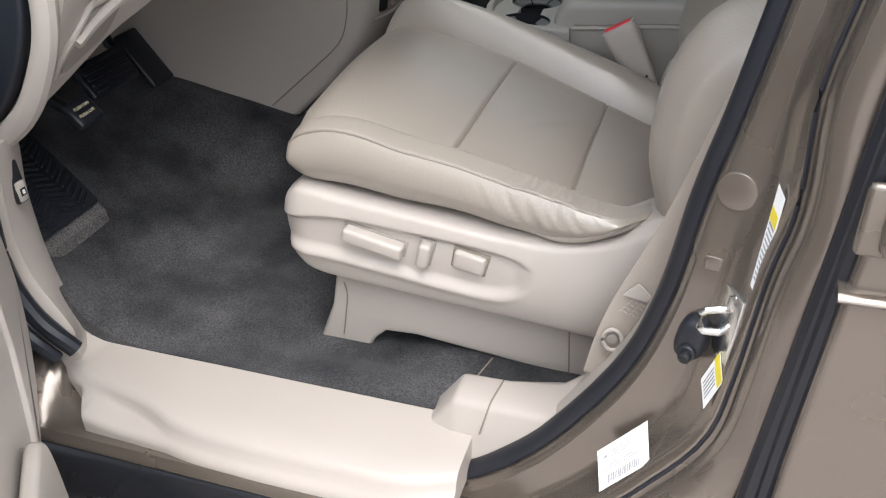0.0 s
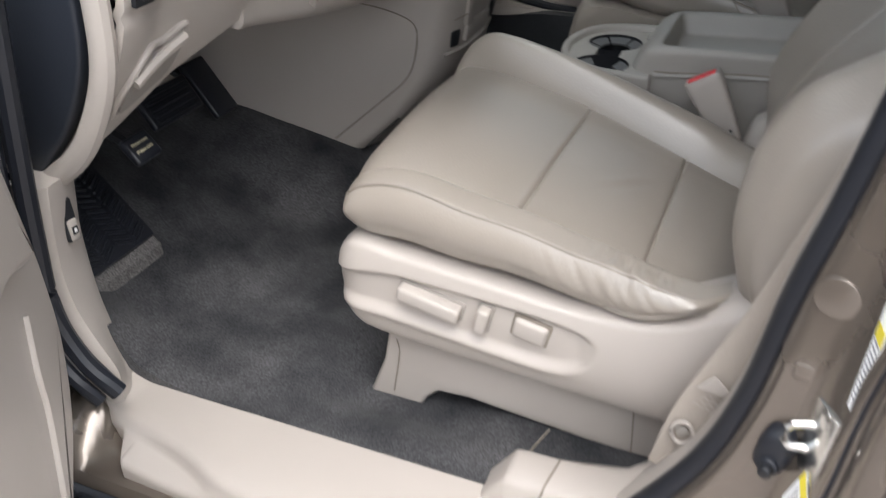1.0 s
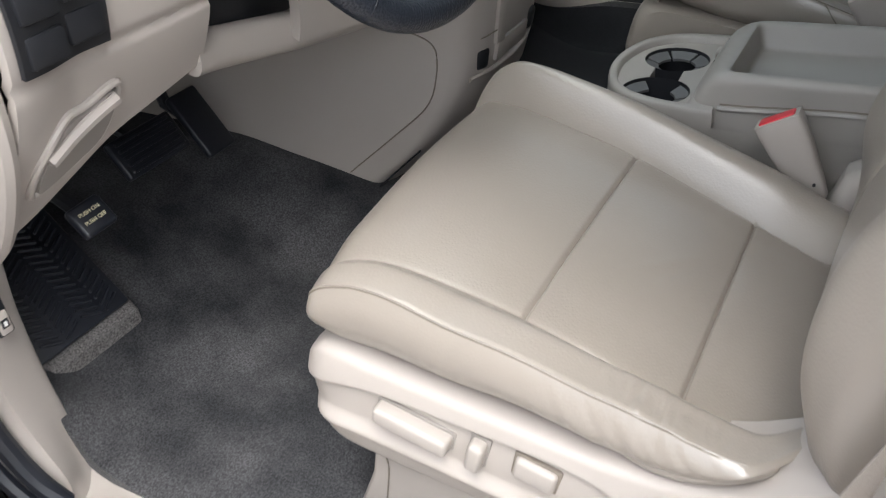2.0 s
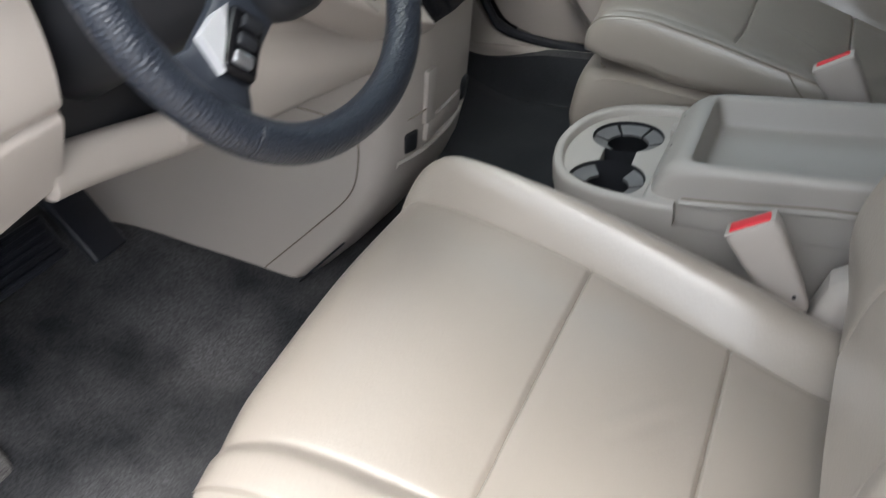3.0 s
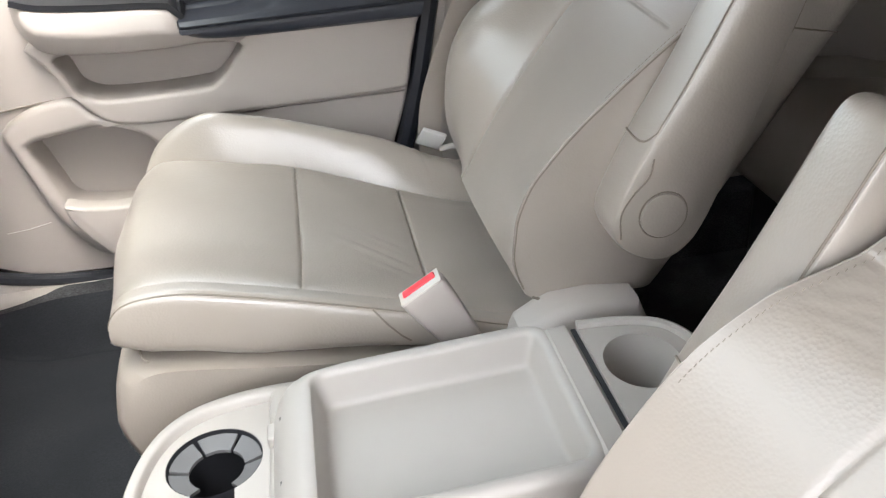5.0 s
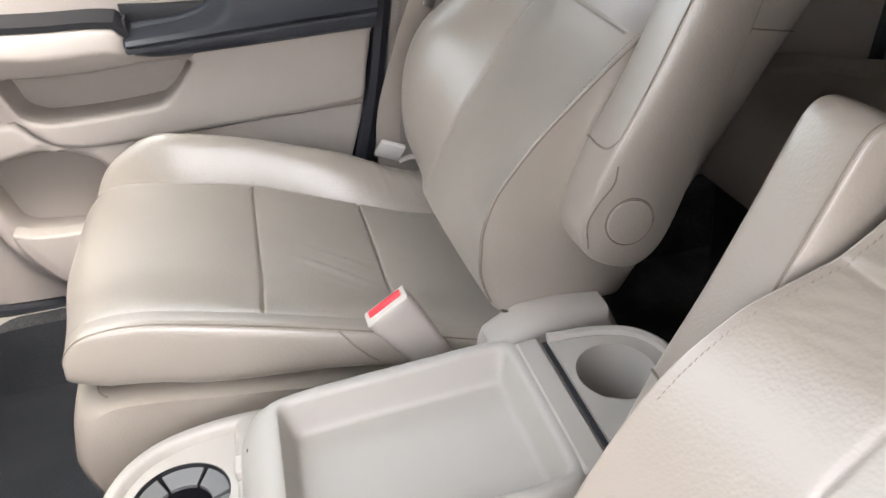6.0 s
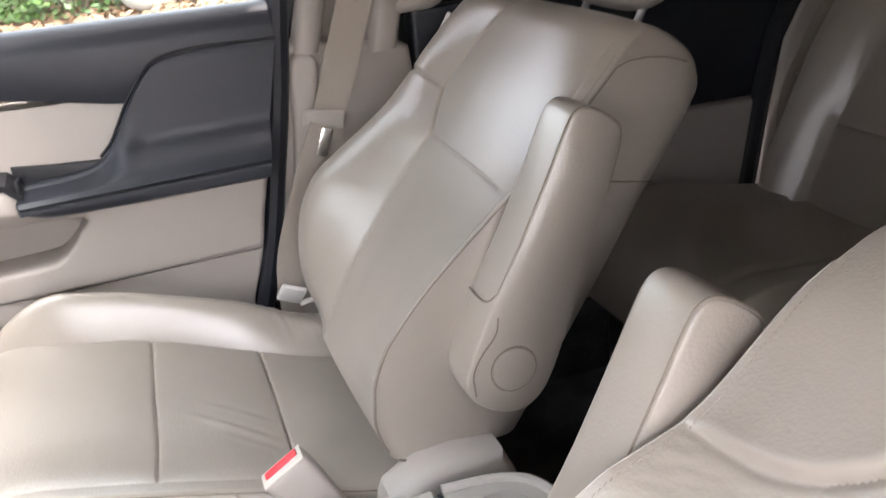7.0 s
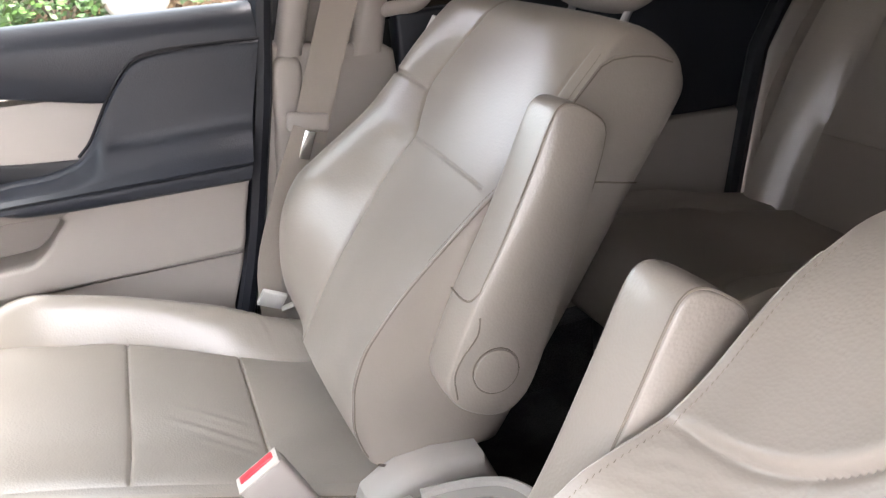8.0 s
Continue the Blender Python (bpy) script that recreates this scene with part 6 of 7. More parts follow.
part("door_shell", prism([(-0.66, 0.56), (-0.67, 0.9), (-0.64, 1.285), (0.325, 1.285), (0.29, 1.05), (0.20, 0.70), (0.14, 0.56)], Y + 0.085, Y + 0.14, 0.008), PAINT, pdoor)
card = part("door_card", pierced(smooth_loop(CARD), [smooth_loop(grown(PULL, 0.002)), smooth_loop(grown(BIN, 0.002))], Y, Y + 0.075, 0.001), PLASTIC, pdoor, "beige plastic door card", 50)
TRIM_LOW = [(-0.62, 1.250), (-0.3, 1.236), (-0.124, 1.214), (-0.03, 1.195), (0.06, 1.177), (0.32, 1.16)]
upper = []
for x in steps(-0.62, 0.312, 30):
    zl, zt = curve_at(TRIM_LOW, x), 1.310 - 0.02 * (x + 0.1)
    upper.append([(x, Y + 0.02, zl), (x, Y - 0.006, zl), (x, Y - 0.010, zl + 0.004), (x, Y - 0.015, zl + 0.35 * (zt - zl)), (x, Y - 0.018, zt - 0.040), (x, Y - 0.012, zt - 0.016), (x, Y + 0.002, zt - 0.002), (x, Y + 0.02, zt + 0.002), (x, Y + 0.05, zt + 0.001), (x, Y + 0.06, zl)])
part("upper_trim", loft(upper), BLACK_SOFT, pdoor, "black soft upper door trim", 60)
# black shoulder sweeping down into the padded armrest
SHOULDER = [(-0.149, 1.078), (-0.10, 1.080), (-0.058, 1.081), (-0.025, 1.087), (-0.001, 1.097), (0.020, 1.118), (0.040, 1.148), (0.060, 1.180), (0.087, 1.215), (0.112, 1.237), (0.143, 1.245), (0.198, 1.247), (0.311, 1.244)]
PAD_LOW = [(-0.149, 1.060), (-0.142, 1.047), (-0.122, 1.036), (-0.09, 1.029), (0.0, 1.025), (0.26, 1.021)]
rings = []
for x in [-0.149, -0.1475, -0.145, -0.141] + steps(-0.136, 0.262, 46):
    zt, zl = curve_at(SHOULDER, x), curve_at(PAD_LOW, x)
    tip = smooth(-0.1495, -0.134, x) ** 0.5
    tall = smooth(1.085, 1.20, zt)
    prof = [(Y + 0.012, zt - 0.002), (Y - 0.014, zt), (Y - 0.0215, zt - 0.003)]
    for q in steps(0.0, 1.0, 16):
        z = zt - 0.006 + (1.062 - zt + 0.006) * q
        flow = smooth(1.125, 1.060, z)
        prof.append((Y - 0.0235 - (0.046 * tip) * (flow ** 1.4 * tall + smooth(0.0, 1.0, q) ** 0.8 * (1 - tall)), z))
    prof += [(Y - 0.024 - 0.050 * tip, 1.0565), (Y - 0.024 - 0.0475 * tip, 1.0515), (Y - 0.024 - 0.0455 * tip, 1.0500), (Y - 0.024 - 0.0480 * tip, 1.0485), (Y - 0.024 - 0.0485 * tip, 1.043), (Y - 0.024 - 0.044 * tip, zl + 0.006), (Y - 0.024 - 0.034 * tip, zl), (Y + 0.012, zl)]
    rings.append([(x + (z - 1.05) * 0.26 * smooth(0.10, 0.26, x), y, max(z, zl)) for y, z in prof])
pad = part("armrest", loft(rings), BLACK_SOFT, pdoor, "black soft shoulder sweeping into a padded armrest", 40)
part("stitch_line", tube([(x, Y - 0.0705, 1.0497) for x in steps(-0.138, 0.262, 20)], 0.0012, 5), RUBBER, pad)
bm = bmesh.new()
for x in steps(-0.13, 0.26, 90):
    tube([(x - 0.0016, Y - 0.0742, 1.0555), (x + 0.0016, Y - 0.0742, 1.0555)], 0.0005, 4, bm=bm)
part("stitching", bm, BLACK, pad)
gap_line = spline([(0.314, Y - 0.0185, 1.246), (0.20, Y - 0.0185, 1.2495), (0.143, Y - 0.0185, 1.2475), (0.110, Y - 0.0185, 1.239), (0.084, Y - 0.0175, 1.215), (0.057, Y - 0.014, 1.180), (0.037, Y - 0.006, 1.148), (0.017, Y - 0.003, 1.118), (-0.004, Y - 0.002, 1.098)], 6)
part("shoulder_gap", tube(gap_line, 0.0028, 6), BLACK, pdoor, "dark joint round the shoulder")
part("grip_recess", prism([(-0.140, 1.070), (-0.140, 1.109), (-0.08, 1.101), (0.0, 1.094), (0.03, 1.070)], Y - 0.010, Y + 0.002, 0.002, 2), BLACK, pdoor, "dark grip recess behind the armrest")
# beige rail in front of the armrest, with the switch plate on top
RAIL_TOP = [(-0.40, 1.120), (-0.387, 1.114), (-0.349, 1.102), (-0.267, 1.092), (-0.149, 1.080), (-0.135, 1.062), (-0.12, 1.045), (0.0, 1.036)]
RAIL_BEND = [(-0.40, 1.098), (-0.39, 1.092), (-0.363, 1.075), (-0.276, 1.057), (-0.149, 1.048), (-0.12, 1.033), (0.0, 1.026)]
RAIL_LOW = [(-0.40, 1.075), (-0.389, 1.062), (-0.364, 1.041), (-0.330, 1.030), (-0.23, 1.021), (-0.128, 1.019), (-0.044, 1.013), (0.0, 1.012)]
rings = []
for x in [-0.402, -0.4005, -0.398, -0.394, -0.388, -0.380, -0.370, -0.355] + steps(-0.34, -0.15, 12) + steps(-0.14, -0.035, 8):
    f = smooth(-0.4025, -0.352, x) ** 0.45 * (1 - 0.25 * smooth(-0.15, -0.13, x)) * (1 - 0.4 * smooth(-0.06, -0.035, x))
    zt, zb, zl = curve_at(RAIL_TOP, x), curve_at(RAIL_BEND, x), curve_at(RAIL_LOW, x)
    rings.append([(x, y, z) for y, z in ((Y + 0.005, zt + 0.006), (Y - 0.055 * f, zt + 0.002), (Y - 0.064 * f, zt), (Y - 0.068 * f, zt - 0.004), (Y - 0.0715 * f, zb + 0.008), (Y - 0.0715 * f, zb + 0.002), (Y - 0.069 * f, zb - 0.003), (Y - 0.050 * f, zl + 0.004), (Y - 0.044 * f, zl), (Y - 0.034 * f, zl), (Y + 0.005, zl + 0.006))])
rail = part("armrest_rail", loft(rings), PLASTIC, pdoor, "beige rail of the door pull", 60)


def on_plate(x, y, out=0.0):
    return Vector((x, y, curve_at(RAIL_TOP, x) + 0.003 + 0.16 * (y - Y + 0.060) + out))


plate = part("switch_plate", sheet(lambda x, y: on_plate(x, y), steps(-0.385, -0.134, 14), steps(Y - 0.058, Y - 0.001, 6), 0.010), BLACK, pdoor, "black window switch plate")
part("plate_end", prism([(-0.1345, 1.070), (-0.1345, 1.094), (-0.1295, 1.094), (-0.1295, 1.070)], Y - 0.056, Y - 0.001, 0.002, 2), BLACK, plate)
for x, y, w, lit in ((-0.292, Y - 0.040, 0.036, False), (-0.236, Y - 0.040, 0.052, True)):
    m = Matrix.Translation(on_plate(x, y, 0.003)) @ Matrix.Rotation(0.07, 4, "Y")
    key = part("window_switch", box(w, 0.017, 0.009, 0.003, 3, m), GLOSS_BLACK if lit else BLACK, plate)
    for dx, dw in (((0.010, 0.010),) if lit else ((-0.006, 0.006), (0.006, 0.006))):
        part("switch_mark", box(dw, 0.006, 0.0008, 0, 1, m @ Matrix.Translation((dx, 0.0, 0.0047))), WHITE, key)
# deep pull recess behind a raised panel
part("pull_panel", pierced(smooth_loop(PANEL, 3), [smooth_loop(PULL)], Y - 0.026, Y + 0.002, 0.009), PLASTIC, pdoor, "raised beige panel round the door pull", 50)
part("pull_recess", prism(smooth_loop(grown(PULL, 0.006)), Y + 0.068, Y + 0.080, 0.001, 1), PLASTIC, pdoor, "back of the deep door pull")
part("lower_card", prism([(0.222, 0.878), (0.0, 0.879), (-0.14, 0.879), (-0.22, 0.70), (-0.20, 0.64), (0.13, 0.63), (0.182, 0.76)], Y - 0.006, Y + 0.004, 0.003, 2), PLASTIC, pdoor)
# bottle bin: a raised frame round a deep recess, with a shelf
part("bin_frame", pierced(smooth_loop(FRAME, 3), [smooth_loop(BIN)], Y - 0.020, Y + 0.002, 0.012), PLASTIC, pdoor, "beige frame of the bottle bin", 60)
part("bin_recess", prism(smooth_loop(grown(BIN, 0.006)), Y + 0.068, Y + 0.080, 0.001, 1), PLASTIC, pdoor, "back of the bottle bin")
part("bin_front", prism(smooth_loop([(-0.406, 0.764), (-0.398, 0.768), (-0.375, 0.760), (-0.32, 0.753), (-0.22, 0.750), (-0.20, 0.70), (-0.22, 0.645), (-0.33, 0.652), (-0.372, 0.690), (-0.396, 0.730)]), Y - 0.05, Y - 0.010, 0.006, 3), PLASTIC, pdoor)
part("card_scratch", tube([(-0.53, Y - 0.0005, 0.712), (-0.49, Y - 0.0008, 0.715), (-0.45, Y - 0.0005, 0.722)], 0.0008, 5), WHITE_PL, pdoor)
part("speaker_seam", tube(spline([(-0.60, Y - 0.001, 0.925), (-0.53, Y - 0.002, 0.930), (-0.469, Y - 0.002, 0.937), (-0.41, Y - 0.002, 0.943), (-0.347, Y - 0.003, 0.947)], 5), 0.0018, 6), THREAD, pdoor)
part("door_seal", tube(spline([(-0.20, Y - 0.01, 0.600), (-0.402, Y - 0.01, 0.600), (-0.571, Y - 0.01, 0.628), (-0.616, Y - 0.01, 0.674), (-0.638, Y - 0.01, 0.736), (-0.640, Y - 0.01, 0.824), (-0.632, Y - 0.01, 0.90), (-0.615, Y - 0.01, 1.10)], 6), 0.010, 8), RUBBER, pdoor, "black rubber seal")
part("edge_seal", tube(spline([(0.155, Y - 0.005, 0.63), (0.205, Y - 0.005, 0.76), (0.245, Y - 0.005, 0.89), (0.276, Y - 0.005, 1.02), (0.305, Y - 0.005, 1.15), (0.335, Y - 0.005, 1.32)], 6), 0.017, 8), RUBBER, pdoor, "black rubber edge seal")
part("door_window", box(0.93, 0.005, 0.38, 0, 1, Matrix.Translation((-0.16, 0.822, 1.455)) @ Matrix.Rotation(radians(30), 4, "X")), GLASS, pdoor, "clear side window").visible_shadow = False
part("window_frame", tube([(-0.62, Y + 0.05, 1.30), (-0.35, 0.76, 1.58), (0.40, 0.74, 1.62), (0.335, Y + 0.05, 1.30)], 0.022, 8), BLACK, pdoor)
SEAL_LINE = [(-0.606, 1.10), (-0.615, 0.98), (-0.623, 0.89), (-0.631, 0.83), (-0.640, 0.78), (-0.641, 0.716), (-0.619, 0.670), (-0.582, 0.638), (-0.54, 0.622), (-0.50, 0.615), (-0.40, 0.603), (-0.10, 0.594), (0.12, 0.592)]
part("edge_seal", tube(spline([(x, 0.864, z) for x, z in SEAL_LINE], 6), 0.0085, 8), RUBBER, pdoor, "black rubber seal round the door's front edge")
# sill and footwell side on the passenger side
lone("sill_trim_passenger", loft([[(x, 0.826, 0.46), (x, 0.827, 0.588), (x, 0.832, 0.596), (x, 0.85, 0.600), (x, 0.93, 0.600), (x, 0.93, 0.46)] for x in steps(-0.75, 0.40, 12)]), PLASTIC, "beige plastic door sill trim", "sill trim", "structure", sharp=50)
lone("body_side_passenger", prism([(-0.57, 0.40), (-0.57, 1.26), (-0.675, 1.28), (-1.30, 1.10), (-1.30, 0.40)], 0.905, 0.94, 0.004), BLACK, "dark front body side behind the kick panel", "body side", "structure")
line = [(p.x - 0.010, p.y - 0.009) for p in spline([(x, z, 0) for x, z in SEAL_LINE[1:11]], 4)]
lone("kick_panel_passenger", prism(line + [(-0.41, 0.56), (-0.80, 0.50), (-1.12, 0.50), (-1.12, 1.05), (-0.63, 1.05)], 0.850, 0.93, 0.005, 3), PLASTIC, "beige kick panel in front of the door", "kick panel", "structure", sharp=50)

# passenger pillar and belt
ppil = thing("pillar_passenger", "beige trimmed door pillar", "pillar", kind="structure", at=(0.42, 0.88, 0.5))
part("lower_trim", prism([(0.205, 0.56), (0.246, 0.84), (0.268, 0.95), (0.290, 1.059), (0.324, 1.224), (0.332, 1.231), (0.345, 1.231), (0.530, 1.204), (0.55, 1.19), (0.56, 1.0), (0.56, 0.56)], 0.870, 0.93, 0.010, 4), PLASTIC, ppil, "beige lower pillar trim")
ridge = spline([(0.276, 0.88, 0), (0.298, 0.97, 0), (0.316, 1.08, 0), (0.326, 1.176, 0), (0.337, 1.204, 0), (0.356, 1.209, 0), (0.377, 1.198, 0), (0.378, 1.166, 0), (0.358, 1.08, 0), (0.335, 0.97, 0), (0.315, 0.88, 0)], 4)
part("trim_bulge", prism([(p.x, p.y) for p in ridge], 0.856, 0.90, 0.011, 5), PLASTIC, ppil)
for base, top, hw in (((0.362, 1.205), (0.486, 1.62), 0.026), ((0.500, 1.19), (0.608, 1.62), 0.029)):
    rings = [[(base[0] + (top[0] - base[0]) * k + u, 0.885 + v, base[1] + (top[1] - base[1]) * k) for u, v in closed_superloop(hw, 0.024, 28, 2.6)] for k in steps(0, 1, 4)]
    part("upper_trim", loft(rings), PLASTIC, ppil, "rounded beige upper pillar trim")
# a darker plate paints the shade of the gap between the trims
part("slot_shade_plate", prism([(0.372, 1.20), (0.494, 1.62), (0.60, 1.62), (0.50, 1.19)], 0.896, 0.93, 0.002, 1), PLASTIC_DARK, ppil, "darker plate painted as the shade between the trims")
part("grab_handle", tube(spline([(0.530, 0.880, 1.258), (0.556, 0.862, 1.262), (0.598, 0.858, 1.264), (0.621, 0.860, 1.29), (0.628, 0.864, 1.36), (0.63, 0.868, 1.45), (0.625, 0.90, 1.50)], 6), 0.0125, 12), PLASTIC, ppil, "curved beige grab handle")
part("pillar_body", prism([(0.10, 0.40), (0.20, 0.85), (0.30, 1.28), (0.37, 1.62), (0.62, 1.62), (0.60, 0.40)], 0.934, 0.975, 0.004), BLACK, ppil)
belt = thing("seat_belt", "taupe webbing seat belt hanging beside the passenger seat", "seat belt", at=(0.40, 0.84, 0.8))


def ribbon(points, width, wide, thick=0.0014):
    rings = []
    wide = Vector(wide).normalized()
    pts = [Vector(p) for p in points]
    for n, p in enumerate(pts):
        d = (pts[min(n + 1, len(pts) - 1)] - pts[max(n - 1, 0)]).normalized()
        side = (wide - wide.dot(d) * d).normalized()
        nrm = side.cross(d)
        rings.append([p + side * width / 2 * s + nrm * thick * t for s, t in ((-1, -0.5), (-1, 0.5), (-0.3, 0.8), (0.3, 0.8), (1, 0.5), (1, -0.5))])
    return loft(rings)


part("webbing", ribbon(spline([(0.552, 0.845, 1.58), (0.488, 0.838, 1.37), (0.473, 0.835, 1.332), (0.427, 0.830, 1.223), (0.380, 0.822, 1.11), (0.362, 0.812, 1.07)], 6), 0.060, (1, 0, -0.25)), WEBBING, belt, "taupe woven webbing")
part("lower_webbing", ribbon(spline([(0.358, 0.802, 1.095), (0.340, 0.802, 1.06), (0.300, 0.803, 0.975), (0.254, 0.800, 0.85), (0.252, 0.80, 0.70), (0.27, 0.80, 0.58)], 6), 0.043, (1, 0.2, -0.3)), WEBBING, belt)
part("guide", box(0.073, 0.018, 0.031, 0.007, 3, Matrix.Translation((0.366, 0.812, 1.102)) @ Matrix.Rotation(0.2, 4, "Y")), PLASTIC, belt, "beige belt guide")
part("tongue", box(0.020, 0.006, 0.050, 0.002, 2, Matrix.Translation((0.357, 0.800, 1.066)) @ Matrix.Rotation(0.4, 4, "Y")), CHROME, belt, "bright metal belt tongue")
part("anchor_cover", box(0.045, 0.010, 0.038, 0.003, 3, Matrix.Translation((0.249, 0.780, 0.812)) @ Matrix.Rotation(0.45, 4, "Y") @ Matrix.Rotation(0.5, 4, "X")), WHITE_PL, belt, "pale anchor cover")
part("anchor_strap", tube(spline([(0.262, 0.772, 0.792), (0.285, 0.768, 0.797), (0.301, 0.764, 0.790), (0.303, 0.760, 0.767)], 5), 0.009, 8, flat=0.5), PLASTIC, belt)
# driver's belt at the seat's rear corner
dbelt = thing("seat_belt", "taupe webbing seat belt beside the driver seat", "seat belt", at=(0.2, -0.74, 0.6))
part("webbing", ribbon(spline([(0.330, -0.765, 1.10), (0.250, -0.775, 0.83), (0.193, -0.780, 0.68), (0.172, -0.778, 0.585)], 6), 0.036, (0.95, 0.1, -0.35)), WEBBING, dbelt)
bm = prism([(0.192, 0.712), (0.220, 0.707), (0.224, 0.715), (0.212, 0.728), (0.207, 0.730)], -0.7865, -0.7835, 0.001, 1)
part("tag", bm, PLASTIC, dbelt, "pale crumpled paper tag")
bm = bmesh.new()
for r in range(4):
    for c in range(6):
        p = Vector((0.192 + 0.0050 * c + 0.0035 * r, -0.7845, 0.690 + 0.0052 * r - 0.0016 * c))
        tube([p + Vector((-0.0016, 0, 0.0012 if c % 2 else -0.0012)), p + Vector((0.0016, 0, -0.0012 if c % 2 else 0.0012))], 0.0007, 4, bm=bm)
part("stitch_block", bm, PLASTIC, dbelt, "pale zigzag stitching")
part("anchor_ring", tube([(0.186 + 0.011 * math.cos(q), -0.787, 0.648 + 0.015 * math.sin(q)) for q in steps(0, 6.0, 20)], 0.0024, 8, True), PLASTIC, dbelt, "pale plastic ring")
part("anchor_hole", disc((0.186, -0.7845, 0.648), (0, -1, 0), 0.007, 0.003, 20, 0.001), PLASTIC_DARK, dbelt)
part("anchor", tube(spline([(0.196, -0.762, 0.605), (0.176, -0.764, 0.602), (0.170, -0.764, 0.588), (0.180, -0.764, 0.576), (0.196, -0.762, 0.574)], 4), 0.004, 8), PLASTIC, dbelt)

# ---- second row ----
rear = thing("rear_seat", "shaded brown-beige leather second-row seat", "car seat", at=(1.15, 0.46, 0.465))
RY = 0.455
rings = []
for x, w, top, lo in ((0.755, 0.20, 0.80, 0.76), (0.76, 0.23, 0.845, 0.73), (0.785, 0.25, 0.875, 0.71), (0.84, 0.26, 0.890, 0.70), (0.98, 0.262, 0.873, 0.69), (1.05, 0.262, 0.853, 0.69), (1.08, 0.262, 0.845, 0.685), (1.20, 0.262, 0.82, 0.68), (1.36, 0.26, 0.80, 0.66)):
    ring = []
    for u in steps(-1, 1, 60):
        ring.append((x, RY + w * u, top + 0.020 * abs(u) ** 2.5 - 0.03 * max(0, abs(u) - 0.9) / 0.1 - 0.008 * (groove(abs(u), 0.62, 0.03)) - (0.006 if x == 1.05 and abs(u) < 0.62 else 0.0)))
    ring += [(x, RY + w * s, lo) for s in (1.0, 0.8, 0.0, -0.8, -1.0)]
    rings.append(ring)
cushion = part("seat_cushion", loft(rings), LEATHER, rear, "", 50)
part("piping", tube(spline([(0.772, RY + 0.235, 0.845), (0.84, RY + 0.248, 0.892), (1.0, RY + 0.250, 0.872), (1.2, RY + 0.250, 0.826), (1.34, RY + 0.25, 0.806)], 6), 0.0022, 6), THREAD, cushion)
rings = []
for a, k in ((0.0, 0.95), (0.06, 1.0), (0.16, 1.0), (0.175, 1.0), (0.18, 1.0), (0.185, 1.0), (0.20, 1.0), (0.30, 1.0), (0.40, 0.99), (0.415, 0.99), (0.42, 0.99), (0.425, 0.99), (0.44, 0.98), (0.54, 0.95), (0.60, 0.90), (0.64, 0.82), (0.66, 0.6)):
    o = Vector((1.245, RY, 0.775)) + a * Vector((0.42, 0, 0.907))
    ring = []
    for u in steps(-1, 1, 60):
        inner = 0.60 - 0.12 * smooth(0.2, 0.45, a)
        dpt = 0.055 + 0.050 * smooth(inner - 0.05, 0.85, abs(u)) * (1 - 0.7 * smooth(0.3, 0.55, a)) - 0.05 * max(0, abs(u) - 0.9) / 0.1 - 0.012 * groove(abs(u), inner, 0.03)
        if abs(u) < inner:
            dpt -= 0.008 * (groove(a, 0.18, 0.005) + groove(a, 0.42, 0.005))
        ring.append(o + Vector((-0.907, 0, 0.42)) * dpt * k + Vector((0, 0.26 * k * u, 0)))
    ring += [o + Vector((0.907, 0, -0.42)) * 0.07 * k + Vector((0, 0.26 * k * s, 0)) for s in (0.9, 0.3, -0.3, -0.9)]
    rings.append(ring)
part("backrest", loft(rings), LEATHER, rear, "", 50)
part("seat_base", box(0.50, 0.44, 0.24, 0.02, 2, Matrix.Translation((1.06, RY, 0.585))), BLACK, rear)
arm = [Vector((1.34, RY + 0.285, 0.86)) + q * Vector((0.36, 0, 0.93)) for q in steps(0.0, 0.42, 8)]
part("armrest", loft([[p + Vector((-0.93, 0, 0.36)) * v + Vector((0, u, 0)) for u, v in closed_superloop(0.030 * s, 0.055 * s, 24, 3)] for p, s in zip(arm, (0.8, 1.0, 1.0, 1.0, 1.0, 1.0, 0.98, 0.9, 0.6))]), LEATHER, rear, "folded-up leather armrest", 60)

rbelt = thing("seat_belt", "taupe webbing seat belt beside the second-row seat", "seat belt", at=(1.36, 0.82, 0.9))
part("webbing", ribbon(spline([(1.60, 0.845, 1.36), (1.484, 0.842, 1.165), (1.428, 0.840, 1.085), (1.375, 0.838, 1.0), (1.352, 0.832, 0.955), (1.335, 0.82, 0.90), (1.33, 0.81, 0.80)], 6), 0.046, (1, 0, -0.4)), WEBBING, rbelt)
part("belt_stop", disc((1.378, 0.832, 1.002), (0, -1, 0), 0.007, 0.006, 14, 0.002), PLASTIC, rbelt, "small pale stop button")

# ---- shell: rear side trim, roof, glass ----
rdoor = thing("sliding_door", "passenger-side sliding door with dark upper trim", "car door", at=(1.0, 0.9, 0.55))
part("lower_card", prism([(0.56, 0.40), (0.56, 0.9865), (1.297, 0.9595), (1.245, 0.40)], 0.862, 0.93, 0.01), PLASTIC, rdoor, "beige lower card")
part("upper_card", prism([(0.56, 0.987), (0.56, 1.25), (1.43, 1.25), (1.36, 1.14), (1.30, 0.96)], 0.875, 0.93, 0.01), BLACK_SOFT, rdoor, "black upper card")
